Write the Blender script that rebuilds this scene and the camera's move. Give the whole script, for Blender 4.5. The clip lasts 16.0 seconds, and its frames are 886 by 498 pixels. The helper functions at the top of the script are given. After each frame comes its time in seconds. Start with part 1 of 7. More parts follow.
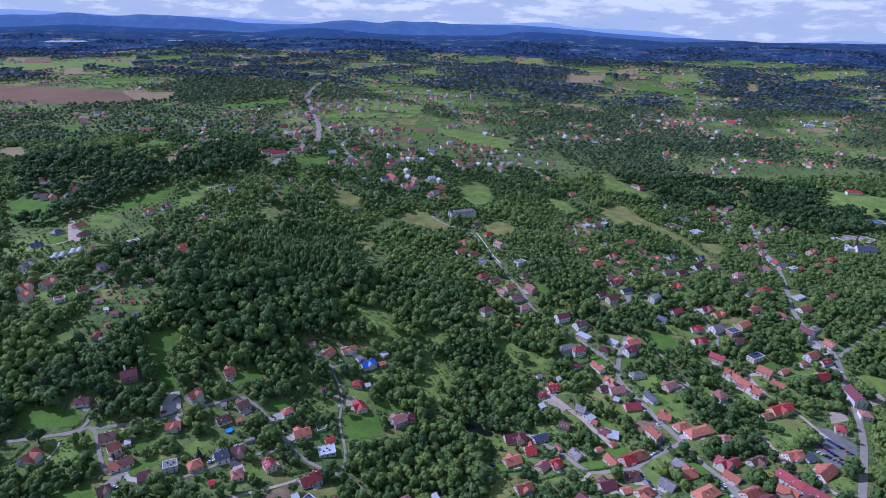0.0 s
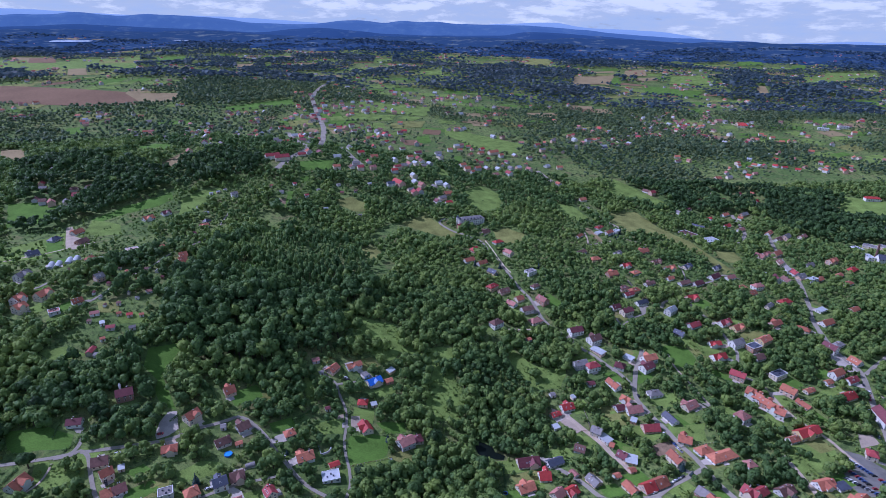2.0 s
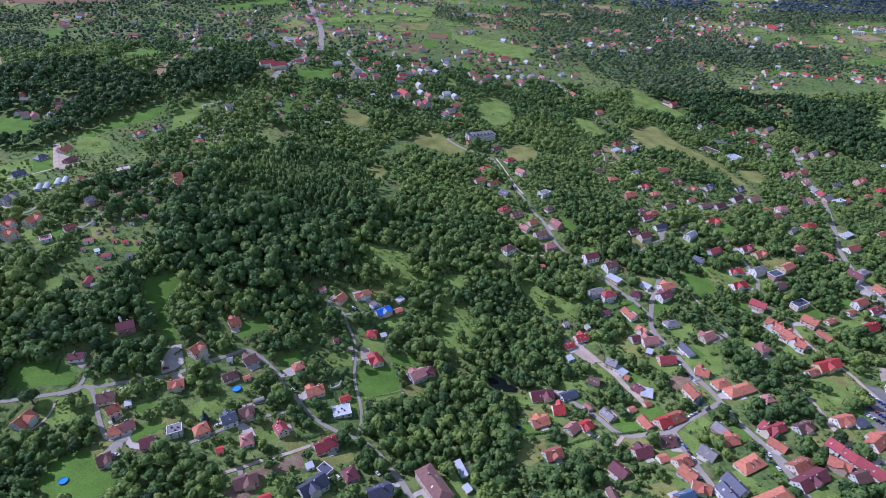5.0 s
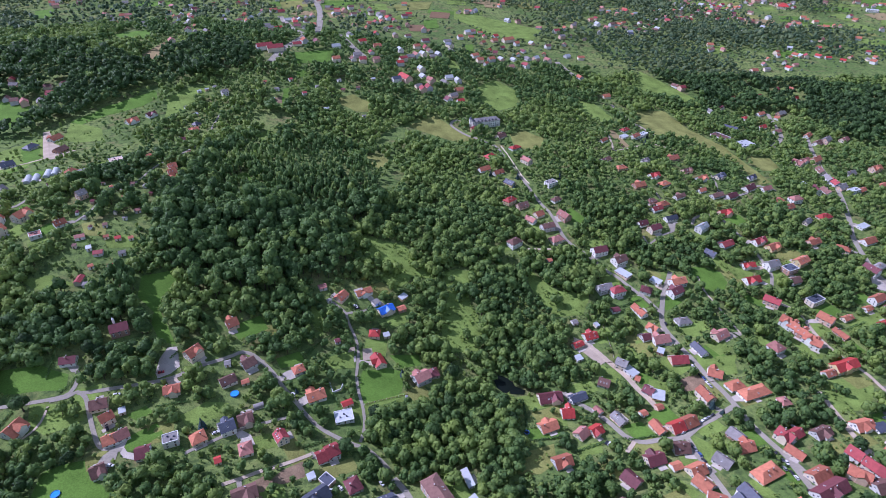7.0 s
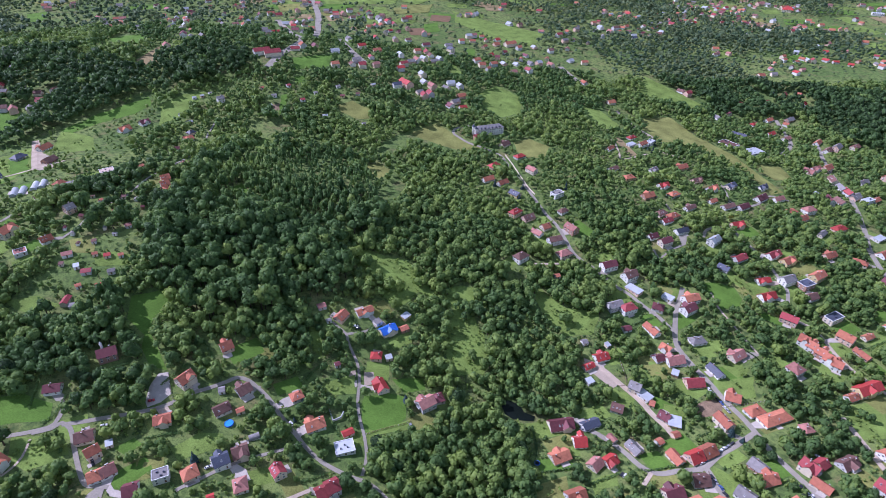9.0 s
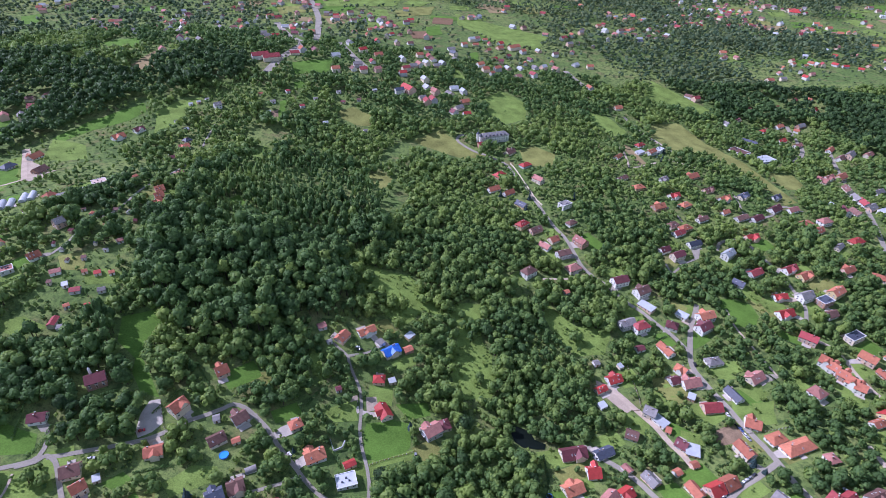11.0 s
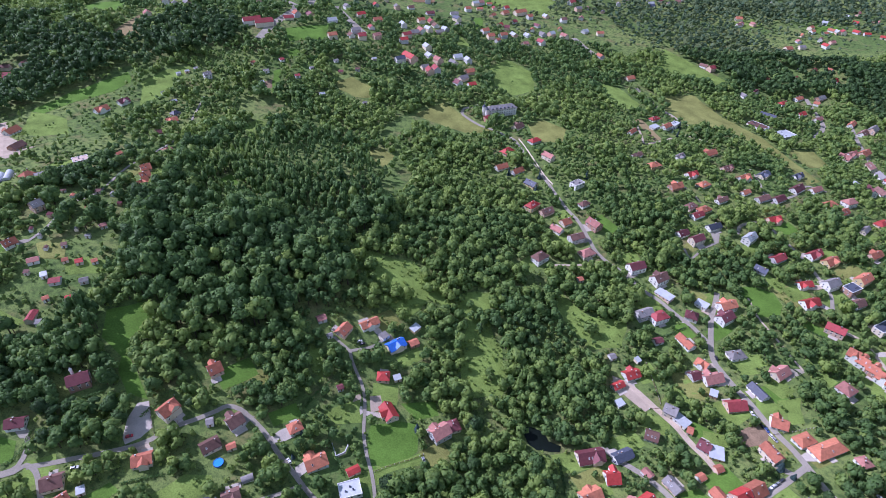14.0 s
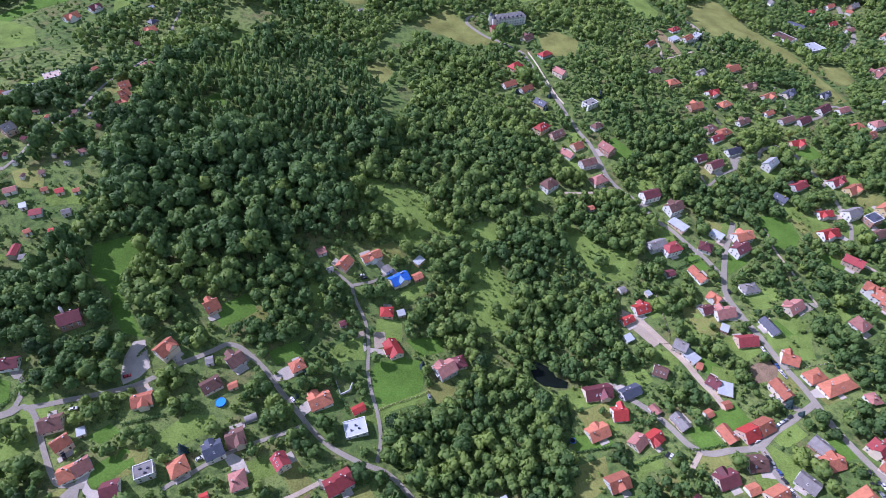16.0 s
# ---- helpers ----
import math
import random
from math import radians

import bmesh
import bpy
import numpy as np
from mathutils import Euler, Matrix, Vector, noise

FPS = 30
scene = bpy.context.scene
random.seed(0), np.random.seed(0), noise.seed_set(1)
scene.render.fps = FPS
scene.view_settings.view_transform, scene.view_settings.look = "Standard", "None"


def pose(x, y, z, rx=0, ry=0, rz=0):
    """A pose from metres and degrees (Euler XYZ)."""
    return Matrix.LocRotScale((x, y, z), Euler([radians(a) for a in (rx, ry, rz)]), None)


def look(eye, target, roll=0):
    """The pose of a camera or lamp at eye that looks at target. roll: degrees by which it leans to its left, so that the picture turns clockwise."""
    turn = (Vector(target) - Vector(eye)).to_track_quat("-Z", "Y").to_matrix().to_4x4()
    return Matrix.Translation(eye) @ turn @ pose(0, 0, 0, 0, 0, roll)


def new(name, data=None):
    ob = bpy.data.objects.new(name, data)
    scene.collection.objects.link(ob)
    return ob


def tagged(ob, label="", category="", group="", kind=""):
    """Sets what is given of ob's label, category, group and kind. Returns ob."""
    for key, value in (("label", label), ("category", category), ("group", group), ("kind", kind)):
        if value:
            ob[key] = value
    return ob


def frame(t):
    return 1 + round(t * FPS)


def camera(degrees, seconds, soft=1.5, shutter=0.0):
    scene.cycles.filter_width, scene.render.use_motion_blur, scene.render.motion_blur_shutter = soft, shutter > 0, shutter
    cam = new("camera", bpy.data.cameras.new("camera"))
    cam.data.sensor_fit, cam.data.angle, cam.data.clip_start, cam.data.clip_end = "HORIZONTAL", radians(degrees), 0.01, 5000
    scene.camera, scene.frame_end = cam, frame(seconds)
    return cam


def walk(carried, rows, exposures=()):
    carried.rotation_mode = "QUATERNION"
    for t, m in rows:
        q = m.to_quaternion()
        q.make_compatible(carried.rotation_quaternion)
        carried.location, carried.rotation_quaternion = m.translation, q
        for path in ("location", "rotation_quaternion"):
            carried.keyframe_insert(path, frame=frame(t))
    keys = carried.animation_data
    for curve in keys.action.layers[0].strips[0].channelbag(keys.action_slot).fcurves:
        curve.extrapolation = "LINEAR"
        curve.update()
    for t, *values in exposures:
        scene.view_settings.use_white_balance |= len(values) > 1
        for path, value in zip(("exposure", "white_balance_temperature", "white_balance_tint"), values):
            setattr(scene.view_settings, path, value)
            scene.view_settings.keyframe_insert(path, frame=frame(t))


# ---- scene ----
import itertools

cam = camera(76.53, 16.0, soft=0.72)
PATH = [
    (0, (0.00, 0.00, 318.00), (0.000, 93.250, 281.882), 1.00),
    (0.5, (-1.18, 6.47, 318.42), (-1.549, 99.720, 282.295), 1.03),
    (1, (-2.40, 12.73, 319.01), (-2.967, 105.981, 282.891), 1.11),
    (1.5, (-3.94, 18.91, 319.70), (-4.625, 112.147, 283.550), 1.09),
    (2, (-5.41, 25.02, 320.26), (-6.113, 118.253, 284.105), 1.08),
    (2.5, (-6.93, 31.09, 320.80), (-7.668, 124.296, 284.581), 1.08),
    (3, (-8.36, 37.06, 321.08), (-9.121, 128.678, 281.017), 1.10),
    (3.5, (-9.72, 42.51, 321.05), (-10.632, 133.535, 279.660), 1.12),
    (4, (-11.26, 48.19, 321.31), (-12.205, 137.682, 276.697), 1.19),
    (4.5, (-12.60, 54.07, 322.11), (-13.410, 141.726, 273.978), 1.25),
    (5, (-14.10, 59.91, 322.79), (-14.834, 145.956, 271.851), 1.26),
    (7.5, (-19.23, 88.76, 325.75), (-19.934, 172.858, 271.657), 1.18),
    (8, (-20.69, 95.08, 325.59), (-21.323, 179.193, 271.512), 1.18),
    (8.5, (-22.26, 101.12, 325.68), (-22.751, 185.258, 271.642), 1.24),
    (9, (-23.84, 107.26, 325.76), (-24.242, 191.452, 271.800), 1.29),
    (11.5, (-30.58, 137.25, 326.45), (-30.895, 221.434, 272.482), 1.40),
    (12, (-31.99, 143.05, 326.34), (-32.235, 227.257, 272.410), 1.37),
    (12.5, (-33.32, 148.96, 325.91), (-33.476, 233.221, 272.064), 1.42),
    (13, (-34.87, 154.83, 325.05), (-34.932, 239.145, 271.278), 1.49),
    (13.5, (-36.51, 160.33, 323.58), (-36.409, 244.746, 269.976), 1.62),
    (14, (-37.81, 165.20, 321.76), (-37.442, 246.139, 263.035), 1.79),
    (14.5, (-39.26, 171.39, 320.67), (-38.550, 246.860, 255.065), 2.10),
    (15, (-40.71, 178.46, 320.12), (-39.658, 249.553, 249.806), 2.34),
    (15.5, (-42.24, 184.95, 319.00), (-40.999, 255.892, 248.529), 2.44),
    (16, (-43.86, 191.02, 317.55), (-42.523, 261.908, 247.023), 2.47),
]
walk(cam, [(t, look(eye, target, roll)) for t, eye, target, roll in PATH], [(0, -0.54, 4880, 42), (2.5, -0.54, 4880, 42), (5, -0.24, 5100, 40), (8, 0.0, 5270, 40), (16, 0.07, 5310, 40)])

# ---- light: afternoon sun from the left, broken cloud over blue ----
SUN_AZ, SUN_EL = radians(-75), radians(42)
sun = new("sun", bpy.data.lights.new("sun", "SUN"))
sun.data.energy, sun.data.angle, sun.data.color = 5.0, radians(0.5), (1.0, 0.965, 0.93)
sun_from = Vector((math.sin(SUN_AZ) * math.cos(SUN_EL), math.cos(SUN_AZ) * math.cos(SUN_EL), math.sin(SUN_EL)))
sun.matrix_world = look(sun_from * 900 + Vector((0, 500, 0)), (0, 500, 0))
world = bpy.data.worlds.new("world")
scene.world = world
world.use_nodes = True


def build_sky():
    nt = world.node_tree
    n, ln = nt.nodes, nt.links
    sky = n.new("ShaderNodeTexSky")
    sky.sky_type, sky.sun_disc, sky.sun_elevation, sky.sun_rotation = "NISHITA", False, SUN_EL, SUN_AZ
    sky.air_density, sky.dust_density, sky.ozone_density = 1.0, 0.1, 3.0
    co = n.new("ShaderNodeTexCoord")
    flat = n.new("ShaderNodeVectorMath")
    flat.operation, flat.inputs[1].default_value = "MULTIPLY", (11.0, 11.0, 46.0)
    ln.new(co.outputs["Generated"], flat.inputs[0])
    noise_tex = n.new("ShaderNodeTexNoise")
    noise_tex.inputs["Scale"].default_value, noise_tex.inputs["Detail"].default_value = 1.0, 9
    noise_tex.inputs["Roughness"].default_value = 0.62
    ln.new(flat.outputs[0], noise_tex.inputs["Vector"])
    cover = n.new("ShaderNodeValToRGB")
    cover.color_ramp.elements[0].position, cover.color_ramp.elements[1].position = 0.24, 0.36
    # the cloud thins out towards the horizon
    split, low, both = n.new("ShaderNodeSeparateXYZ"), n.new("ShaderNodeMapRange"), n.new("ShaderNodeMath")
    ln.new(co.outputs["Generated"], split.inputs[0])
    ln.new(split.outputs["Z"], low.inputs["Value"])
    low.inputs["From Min"].default_value, low.inputs["From Max"].default_value = -0.02, 0.05
    low.inputs["To Min"].default_value, low.inputs["To Max"].default_value = -0.07, 0.03
    # and breaks up overhead
    high, some = n.new("ShaderNodeMapRange"), n.new("ShaderNodeMath")
    ln.new(split.outputs["Z"], high.inputs["Value"])
    high.inputs["From Min"].default_value, high.inputs["From Max"].default_value = 0.12, 0.4
    high.inputs["To Min"].default_value, high.inputs["To Max"].default_value = 0.0, -0.26
    some.operation = both.operation = "ADD"
    ln.new(noise_tex.outputs["Fac"], some.inputs[0])
    ln.new(high.outputs[0], some.inputs[1])
    ln.new(some.outputs[0], both.inputs[0])
    ln.new(low.outputs[0], both.inputs[1])
    ln.new(both.outputs[0], cover.inputs[0])
    tone = n.new("ShaderNodeValToRGB")
    tone.color_ramp.elements[0].position, tone.color_ramp.elements[0].color = 0.36, (7.8, 9.9, 10.2, 1)
    tone.color_ramp.elements[1].position, tone.color_ramp.elements[1].color = 0.59, (13.0, 14.2, 12.2, 1)
    mid_tone = tone.color_ramp.elements.new(0.50)
    mid_tone.color = (8.6, 10.2, 9.8, 1)
    ln.new(both.outputs[0], tone.inputs[0])
    mix = n.new("ShaderNodeMix")
    mix.data_type = "RGBA"
    ln.new(cover.outputs["Color"], mix.inputs["Factor"])
    ln.new(sky.outputs[0], mix.inputs["A"])
    ln.new(tone.outputs["Color"], mix.inputs["B"])
    ln.new(mix.outputs["Result"], n["Background"].inputs[0])
    n["Background"].inputs[1].default_value = 0.075


build_sky()


# ---- materials ----
def shade(name, base, rough=0.85, spec=0.25, scale=0.4, vary=0.35, fine=6.0, bump=0.0, other=None, per_object=0.0, metal=0.0):
    """A surface of one base colour that varies at a broad and a fine scale, in metres."""
    m = bpy.data.materials.new(name)
    m.use_nodes = True
    n, ln = m.node_tree.nodes, m.node_tree.links
    b = n["Principled BSDF"]
    b.inputs["Roughness"].default_value, b.inputs["Specular IOR Level"].default_value = rough, spec
    b.inputs["Metallic"].default_value = metal
    geo = n.new("ShaderNodeNewGeometry")
    broad, small = n.new("ShaderNodeTexNoise"), n.new("ShaderNodeTexNoise")
    for tex, s, d in ((broad, scale, 4), (small, fine, 5)):
        tex.inputs["Scale"].default_value, tex.inputs["Detail"].default_value = s, d
        ln.new(geo.outputs["Position"], tex.inputs["Vector"])
    add = n.new("ShaderNodeMath")
    add.operation = "ADD"
    ln.new(broad.outputs["Fac"], add.inputs[0])
    ln.new(small.outputs["Fac"], add.inputs[1])
    ramp = n.new("ShaderNodeMapRange")
    ramp.inputs["From Min"].default_value, ramp.inputs["From Max"].default_value = 0.65, 1.35
    ln.new(add.outputs[0], ramp.inputs["Value"])
    mix = n.new("ShaderNodeMix")
    mix.data_type = "RGBA"
    ln.new(ramp.outputs[0], mix.inputs["Factor"])
    dark = tuple(c * (1 - vary) for c in base)
    light = other or tuple(min(1, c * (1 + vary * 0.7)) for c in base)
    mix.inputs["A"].default_value, mix.inputs["B"].default_value = (*dark, 1), (*light, 1)
    out = mix.outputs["Result"]
    if per_object:
        info, hsv, span = n.new("ShaderNodeObjectInfo"), n.new("ShaderNodeHueSaturation"), n.new("ShaderNodeMapRange")
        span.inputs["To Min"].default_value, span.inputs["To Max"].default_value = 1 - per_object, 1 + per_object
        ln.new(info.outputs["Random"], span.inputs["Value"])
        ln.new(span.outputs[0], hsv.inputs["Value"])
        ln.new(out, hsv.inputs["Color"])
        out = hsv.outputs["Color"]
    ln.new(out, b.inputs["Base Color"])
    if bump:
        bp = n.new("ShaderNodeBump")
        bp.inputs["Strength"].default_value, bp.inputs["Distance"].default_value = 0.6, bump
        ln.new(small.outputs["Fac"], bp.inputs["Height"])
        ln.new(bp.outputs[0], b.inputs["Normal"])
    return m


def ground_material():
    """Grass, weeds and bare earth in patches of tens of metres, with tufts of a metre."""
    m = bpy.data.materials.new("ground_grass")
    m.use_nodes = True
    n, ln = m.node_tree.nodes, m.node_tree.links
    b = n["Principled BSDF"]
    b.inputs["Roughness"].default_value, b.inputs["Specular IOR Level"].default_value = 0.95, 0.1
    geo = n.new("ShaderNodeNewGeometry")
    last = None
    layers = ((0.012, 0.40, 0.60, (0.122, 0.195, 0.050), (0.205, 0.265, 0.075)), (0.05, 0.52, 0.70, None, (0.205, 0.190, 0.078)),
              (0.22, 0.46, 0.66, None, (0.070, 0.112, 0.034)), (1.1, 0.5, 0.75, None, (0.058, 0.086, 0.030)))
    for s, lo, hi, a, c in layers:
        tex, ramp, mix = n.new("ShaderNodeTexNoise"), n.new("ShaderNodeMapRange"), n.new("ShaderNodeMix")
        tex.inputs["Scale"].default_value, tex.inputs["Detail"].default_value = s, 5
        ln.new(geo.outputs["Position"], tex.inputs["Vector"])
        ramp.inputs["From Min"].default_value, ramp.inputs["From Max"].default_value = lo, hi
        ln.new(tex.outputs["Fac"], ramp.inputs["Value"])
        mix.data_type = "RGBA"
        ln.new(ramp.outputs[0], mix.inputs["Factor"])
        if a:
            mix.inputs["A"].default_value = (*a, 1)
        else:
            ln.new(last, mix.inputs["A"])
        mix.inputs["B"].default_value = (*c, 1)
        last = mix.outputs["Result"]
    ln.new(last, b.inputs["Base Color"])
    return m


def leaf_material(name, dark, light, thin=0.36):
    """Leaves: each tree has its own tint, each spray of leaves its own tone."""
    m = bpy.data.materials.new(name)
    m.use_nodes = True
    n, ln = m.node_tree.nodes, m.node_tree.links
    b = n["Principled BSDF"]
    b.inputs["Roughness"].default_value, b.inputs["Specular IOR Level"].default_value = 0.6, 0.2
    at, geo, tex = n.new("ShaderNodeAttribute"), n.new("ShaderNodeNewGeometry"), n.new("ShaderNodeTexNoise")
    at.attribute_name = "tint"
    tex.inputs["Scale"].default_value, tex.inputs["Detail"].default_value = 1.5, 4
    ln.new(geo.outputs["Position"], tex.inputs["Vector"])
    add = n.new("ShaderNodeMath")
    add.operation = "MULTIPLY_ADD"
    add.inputs[1].default_value = 0.3
    ln.new(tex.outputs["Fac"], add.inputs[0])
    ln.new(at.outputs["Fac"], add.inputs[2])
    info = n.new("ShaderNodeObjectInfo")
    more = n.new("ShaderNodeMath")
    more.operation = "MULTIPLY_ADD"
    more.inputs[1].default_value = 0.35
    ln.new(info.outputs["Random"], more.inputs[0])
    ln.new(add.outputs[0], more.inputs[2])
    ramp = n.new("ShaderNodeMapRange")
    ramp.inputs["From Min"].default_value, ramp.inputs["From Max"].default_value = 0.06, 1.04
    ln.new(more.outputs[0], ramp.inputs["Value"])
    mix = n.new("ShaderNodeValToRGB")
    stops = mix.color_ramp.elements
    stops[0].position, stops[0].color = 0.0, (*dark, 1)
    stops[1].position, stops[1].color = 1.0, (light[0] * 1.12, light[1], light[2], 1)
    middle = stops.new(0.5)
    middle.color = (dark[0] * 0.5 + light[0] * 0.42, dark[1] * 0.5 + light[1] * 0.5, dark[2] * 0.5 + light[2] * 0.55, 1)
    ln.new(ramp.outputs[0], mix.inputs[0])
    ln.new(mix.outputs["Color"], b.inputs["Base Color"])
    tr, ms = n.new("ShaderNodeBsdfTranslucent"), n.new("ShaderNodeMixShader")
    ln.new(mix.outputs["Color"], tr.inputs["Color"])
    ms.inputs[0].default_value = thin
    ln.new(b.outputs[0], ms.inputs[1])
    ln.new(tr.outputs[0], ms.inputs[2])
    ln.new(ms.outputs[0], n["Material Output"].inputs["Surface"])
    return m


GROUND = ground_material()
LEAF = leaf_material("leaves", (0.030, 0.058, 0.030), (0.240, 0.366, 0.084))
# blue air haze is mixed into these three leaf colours, more with distance
LEAF_RIDGE_HAZED = leaf_material("ridge_leaves_hazed", (0.029, 0.056, 0.044), (0.175, 0.252, 0.105))
LEAF_FAR_HAZED = leaf_material("far_leaves_hazed", (0.036, 0.066, 0.098), (0.125, 0.175, 0.175))
LEAF_REMOTE_HAZED = leaf_material("remote_leaves_hazed", (0.045, 0.085, 0.145), (0.10, 0.16, 0.20))
NEEDLE = shade("spruce_needles", (0.035, 0.065, 0.062), 0.8, 0.2, 0.8, 0.35, 3)
BARK = shade("bark", (0.09, 0.07, 0.05), 0.95, 0.1, 0.8, 0.4, 9)
ROOF = {
    "red": shade("bright_red_roof", (0.42, 0.055, 0.045), 0.6, 0.3, 0.5, 0.28, 5, 0.03, None, 0.2),
    "crm": shade("crimson_roof", (0.34, 0.065, 0.065), 0.6, 0.3, 0.5, 0.28, 5, 0.03, None, 0.2),
    "org": shade("orange_tile", (0.50, 0.185, 0.105), 0.75, 0.25, 0.5, 0.3, 5, 0.04, None, 0.2),
    "ter": shade("terracotta_tile", (0.45, 0.162, 0.098), 0.8, 0.2, 0.5, 0.32, 5, 0.04, None, 0.22),
    "pnk": shade("faded_pink_tile", (0.41, 0.19, 0.155), 0.85, 0.2, 0.4, 0.3, 5, 0.04, None, 0.2),
    "mar": shade("maroon_roof", (0.16, 0.05, 0.055), 0.6, 0.3, 0.5, 0.3, 5, 0.03, None, 0.25),
    "brn": shade("brown_tile", (0.19, 0.105, 0.085), 0.8, 0.2, 0.5, 0.32, 5, 0.04, None, 0.25),
    "gry": shade("grey_fibre_cement", (0.25, 0.235, 0.225), 0.9, 0.2, 0.4, 0.3, 5, 0.03, None, 0.2),
    "slt": shade("dark_slate_roof", (0.075, 0.085, 0.115), 0.55, 0.35, 0.5, 0.3, 5, 0.03, None, 0.25),
    "blu": shade("bright_blue_sheet_roof", (0.045, 0.17, 0.62), 0.5, 0.4, 0.5, 0.2, 5, 0.02),
    "blg": shade("blue_grey_roof", (0.10, 0.17, 0.26), 0.6, 0.3, 0.5, 0.25, 5, 0.02),
    "wht": shade("pale_sheet_roof", (0.45, 0.48, 0.49), 0.55, 0.4, 0.3, 0.16, 4, 0.02, None, 0.12),
    "pch": shade("peach_membrane_roof", (0.55, 0.42, 0.35), 0.9, 0.2, 0.3, 0.2, 4, 0.02),
}
WALLS = [shade(nm, c, 0.9, 0.2, 0.35, 0.14, 4, 0.0, None, 0.08) for nm, c in (
    ("white_render", (0.70, 0.70, 0.64)), ("cream_render", (0.66, 0.58, 0.44)), ("pale_grey_render", (0.52, 0.52, 0.50)),
    ("peach_render", (0.62, 0.44, 0.33)), ("bare_brick_block", (0.40, 0.24, 0.17)), ("yellow_render", (0.62, 0.50, 0.26)))]
WALL_WORDS = ("white", "cream", "pale grey", "peach", "bare brick", "yellow")
ROOF_WORDS = {"red": "bright red", "crm": "crimson", "org": "orange tiled", "ter": "terracotta tiled", "pnk": "faded pink tiled", "mar": "dark maroon", "brn": "brown tiled",
              "gry": "grey fibre-cement", "slt": "dark slate", "blu": "bright blue sheet", "blg": "blue-grey", "wht": "pale sheet-metal", "pch": "peach"}
ASPHALT = shade("asphalt", (0.330, 0.300, 0.242), 0.9, 0.2, 0.06, 0.25, 1.2)
DIRT = shade("beige_gravel", (0.49, 0.40, 0.30), 0.95, 0.1, 0.12, 0.3, 1.5)
BARE = shade("bare_soil", (0.26, 0.185, 0.115), 0.95, 0.1, 0.15, 0.4, 1.2)
FIELD = {
    "lush": shade("mown_green_grass", (0.112, 0.212, 0.033), 0.95, 0.1, 0.06, 0.38, 1.0),
    "grass": shade("meadow_grass", (0.184, 0.268, 0.058), 0.95, 0.1, 0.07, 0.5, 1.1),
    "rough": shade("dry_meadow_grass", (0.232, 0.246, 0.070), 0.95, 0.1, 0.06, 0.5, 1.1),
    "straw": shade("ripe_straw_field", (0.30, 0.235, 0.115), 0.95, 0.1, 0.03, 0.2, 0.4),
    "plough": shade("ploughed_brown_field", (0.220, 0.140, 0.078), 0.95, 0.1, 0.01, 0.25, 0.2),
    "yard": shade("pale_paved_yard", (0.50, 0.45, 0.38), 0.9, 0.2, 0.15, 0.22, 1.5),
    "bare": BARE,
    "sand": shade("beige_sandy_ground", (0.44, 0.36, 0.27), 0.95, 0.1, 0.12, 0.25, 1.2),
    "lot": shade("grey_parking_lot", (0.20, 0.195, 0.17), 0.9, 0.2, 0.15, 0.3, 1.5),
}
GLASS = shade("window_glass", (0.03, 0.04, 0.05), 0.12, 0.6, 0.5, 0.3, 3)
FRAME = shade("white_window_frame", (0.75, 0.75, 0.73), 0.6, 0.3, 0.5, 0.1, 4)
BRICK = shade("chimney_brick", (0.30, 0.17, 0.12), 0.9, 0.2, 0.8, 0.35, 6, 0.0, None, 0.3)
WOOD = shade("brown_door_wood", (0.16, 0.09, 0.05), 0.7, 0.3, 0.8, 0.3, 6)
TYRE = shade("tyre_rubber", (0.02, 0.02, 0.02), 0.9, 0.2)
PAINT = {"w": shade("white_car_paint", (0.75, 0.75, 0.75), 0.3, 0.5, 0.5, 0.05), "k": shade("black_car_paint", (0.025, 0.025, 0.03), 0.3, 0.5, 0.5, 0.1),
         "s": shade("silver_car_paint", (0.42, 0.43, 0.45), 0.35, 0.5, 0.5, 0.1, 6, 0, None, 0, 0.5), "b": shade("blue_car_paint", (0.05, 0.10, 0.28), 0.3, 0.5, 0.5, 0.1),
         "r": shade("red_car_paint", (0.42, 0.03, 0.03), 0.3, 0.5, 0.5, 0.1)}
CAR_WORDS = {"w": "white", "k": "black", "s": "silver", "b": "dark blue", "r": "red"}
POOL = shade("pool_water", (0.05, 0.30, 0.62), 0.1, 0.5, 0.5, 0.1)
POND = shade("dark_pond_water", (0.008, 0.013, 0.010), 0.4, 0.12, 0.2, 0.2)
LAKE = shade("pale_lake_water", (0.36, 0.44, 0.54), 0.3, 0.5, 0.01, 0.1)

# ---- the lie of the land ----
BASE = 42.5
VALLEY = {
    240: (0.8, -23.5, 13.4, -13.1, 19.2, -15.5),
    400: (0.2, -4.8, -36.4, -22.8, -19.5, -32.5),
    560: (12.3, 36.5, 25.2, -3.6, -10, 3.3),
    740: (-15, -23, -20.7, 9, 0.7, -23.3),
    940: (30.7, 33.8, 21.6, -2.4, -12.4, -16.3),
}
FAR_HILLS = ((-1300, 1700, 650, 73.7), (-300, 1500, 450, 43.7), (600, 1500, 450, 7.4), (1500, 1600, 600, 30.9), (-900, 2700, 700, 28.4), (100, 2700, 700, 23.6), (1200, 2700, 700, 7.8))


def smooth(v):
    v = np.clip(v, 0, 1)
    return v * v * (3 - 2 * v)


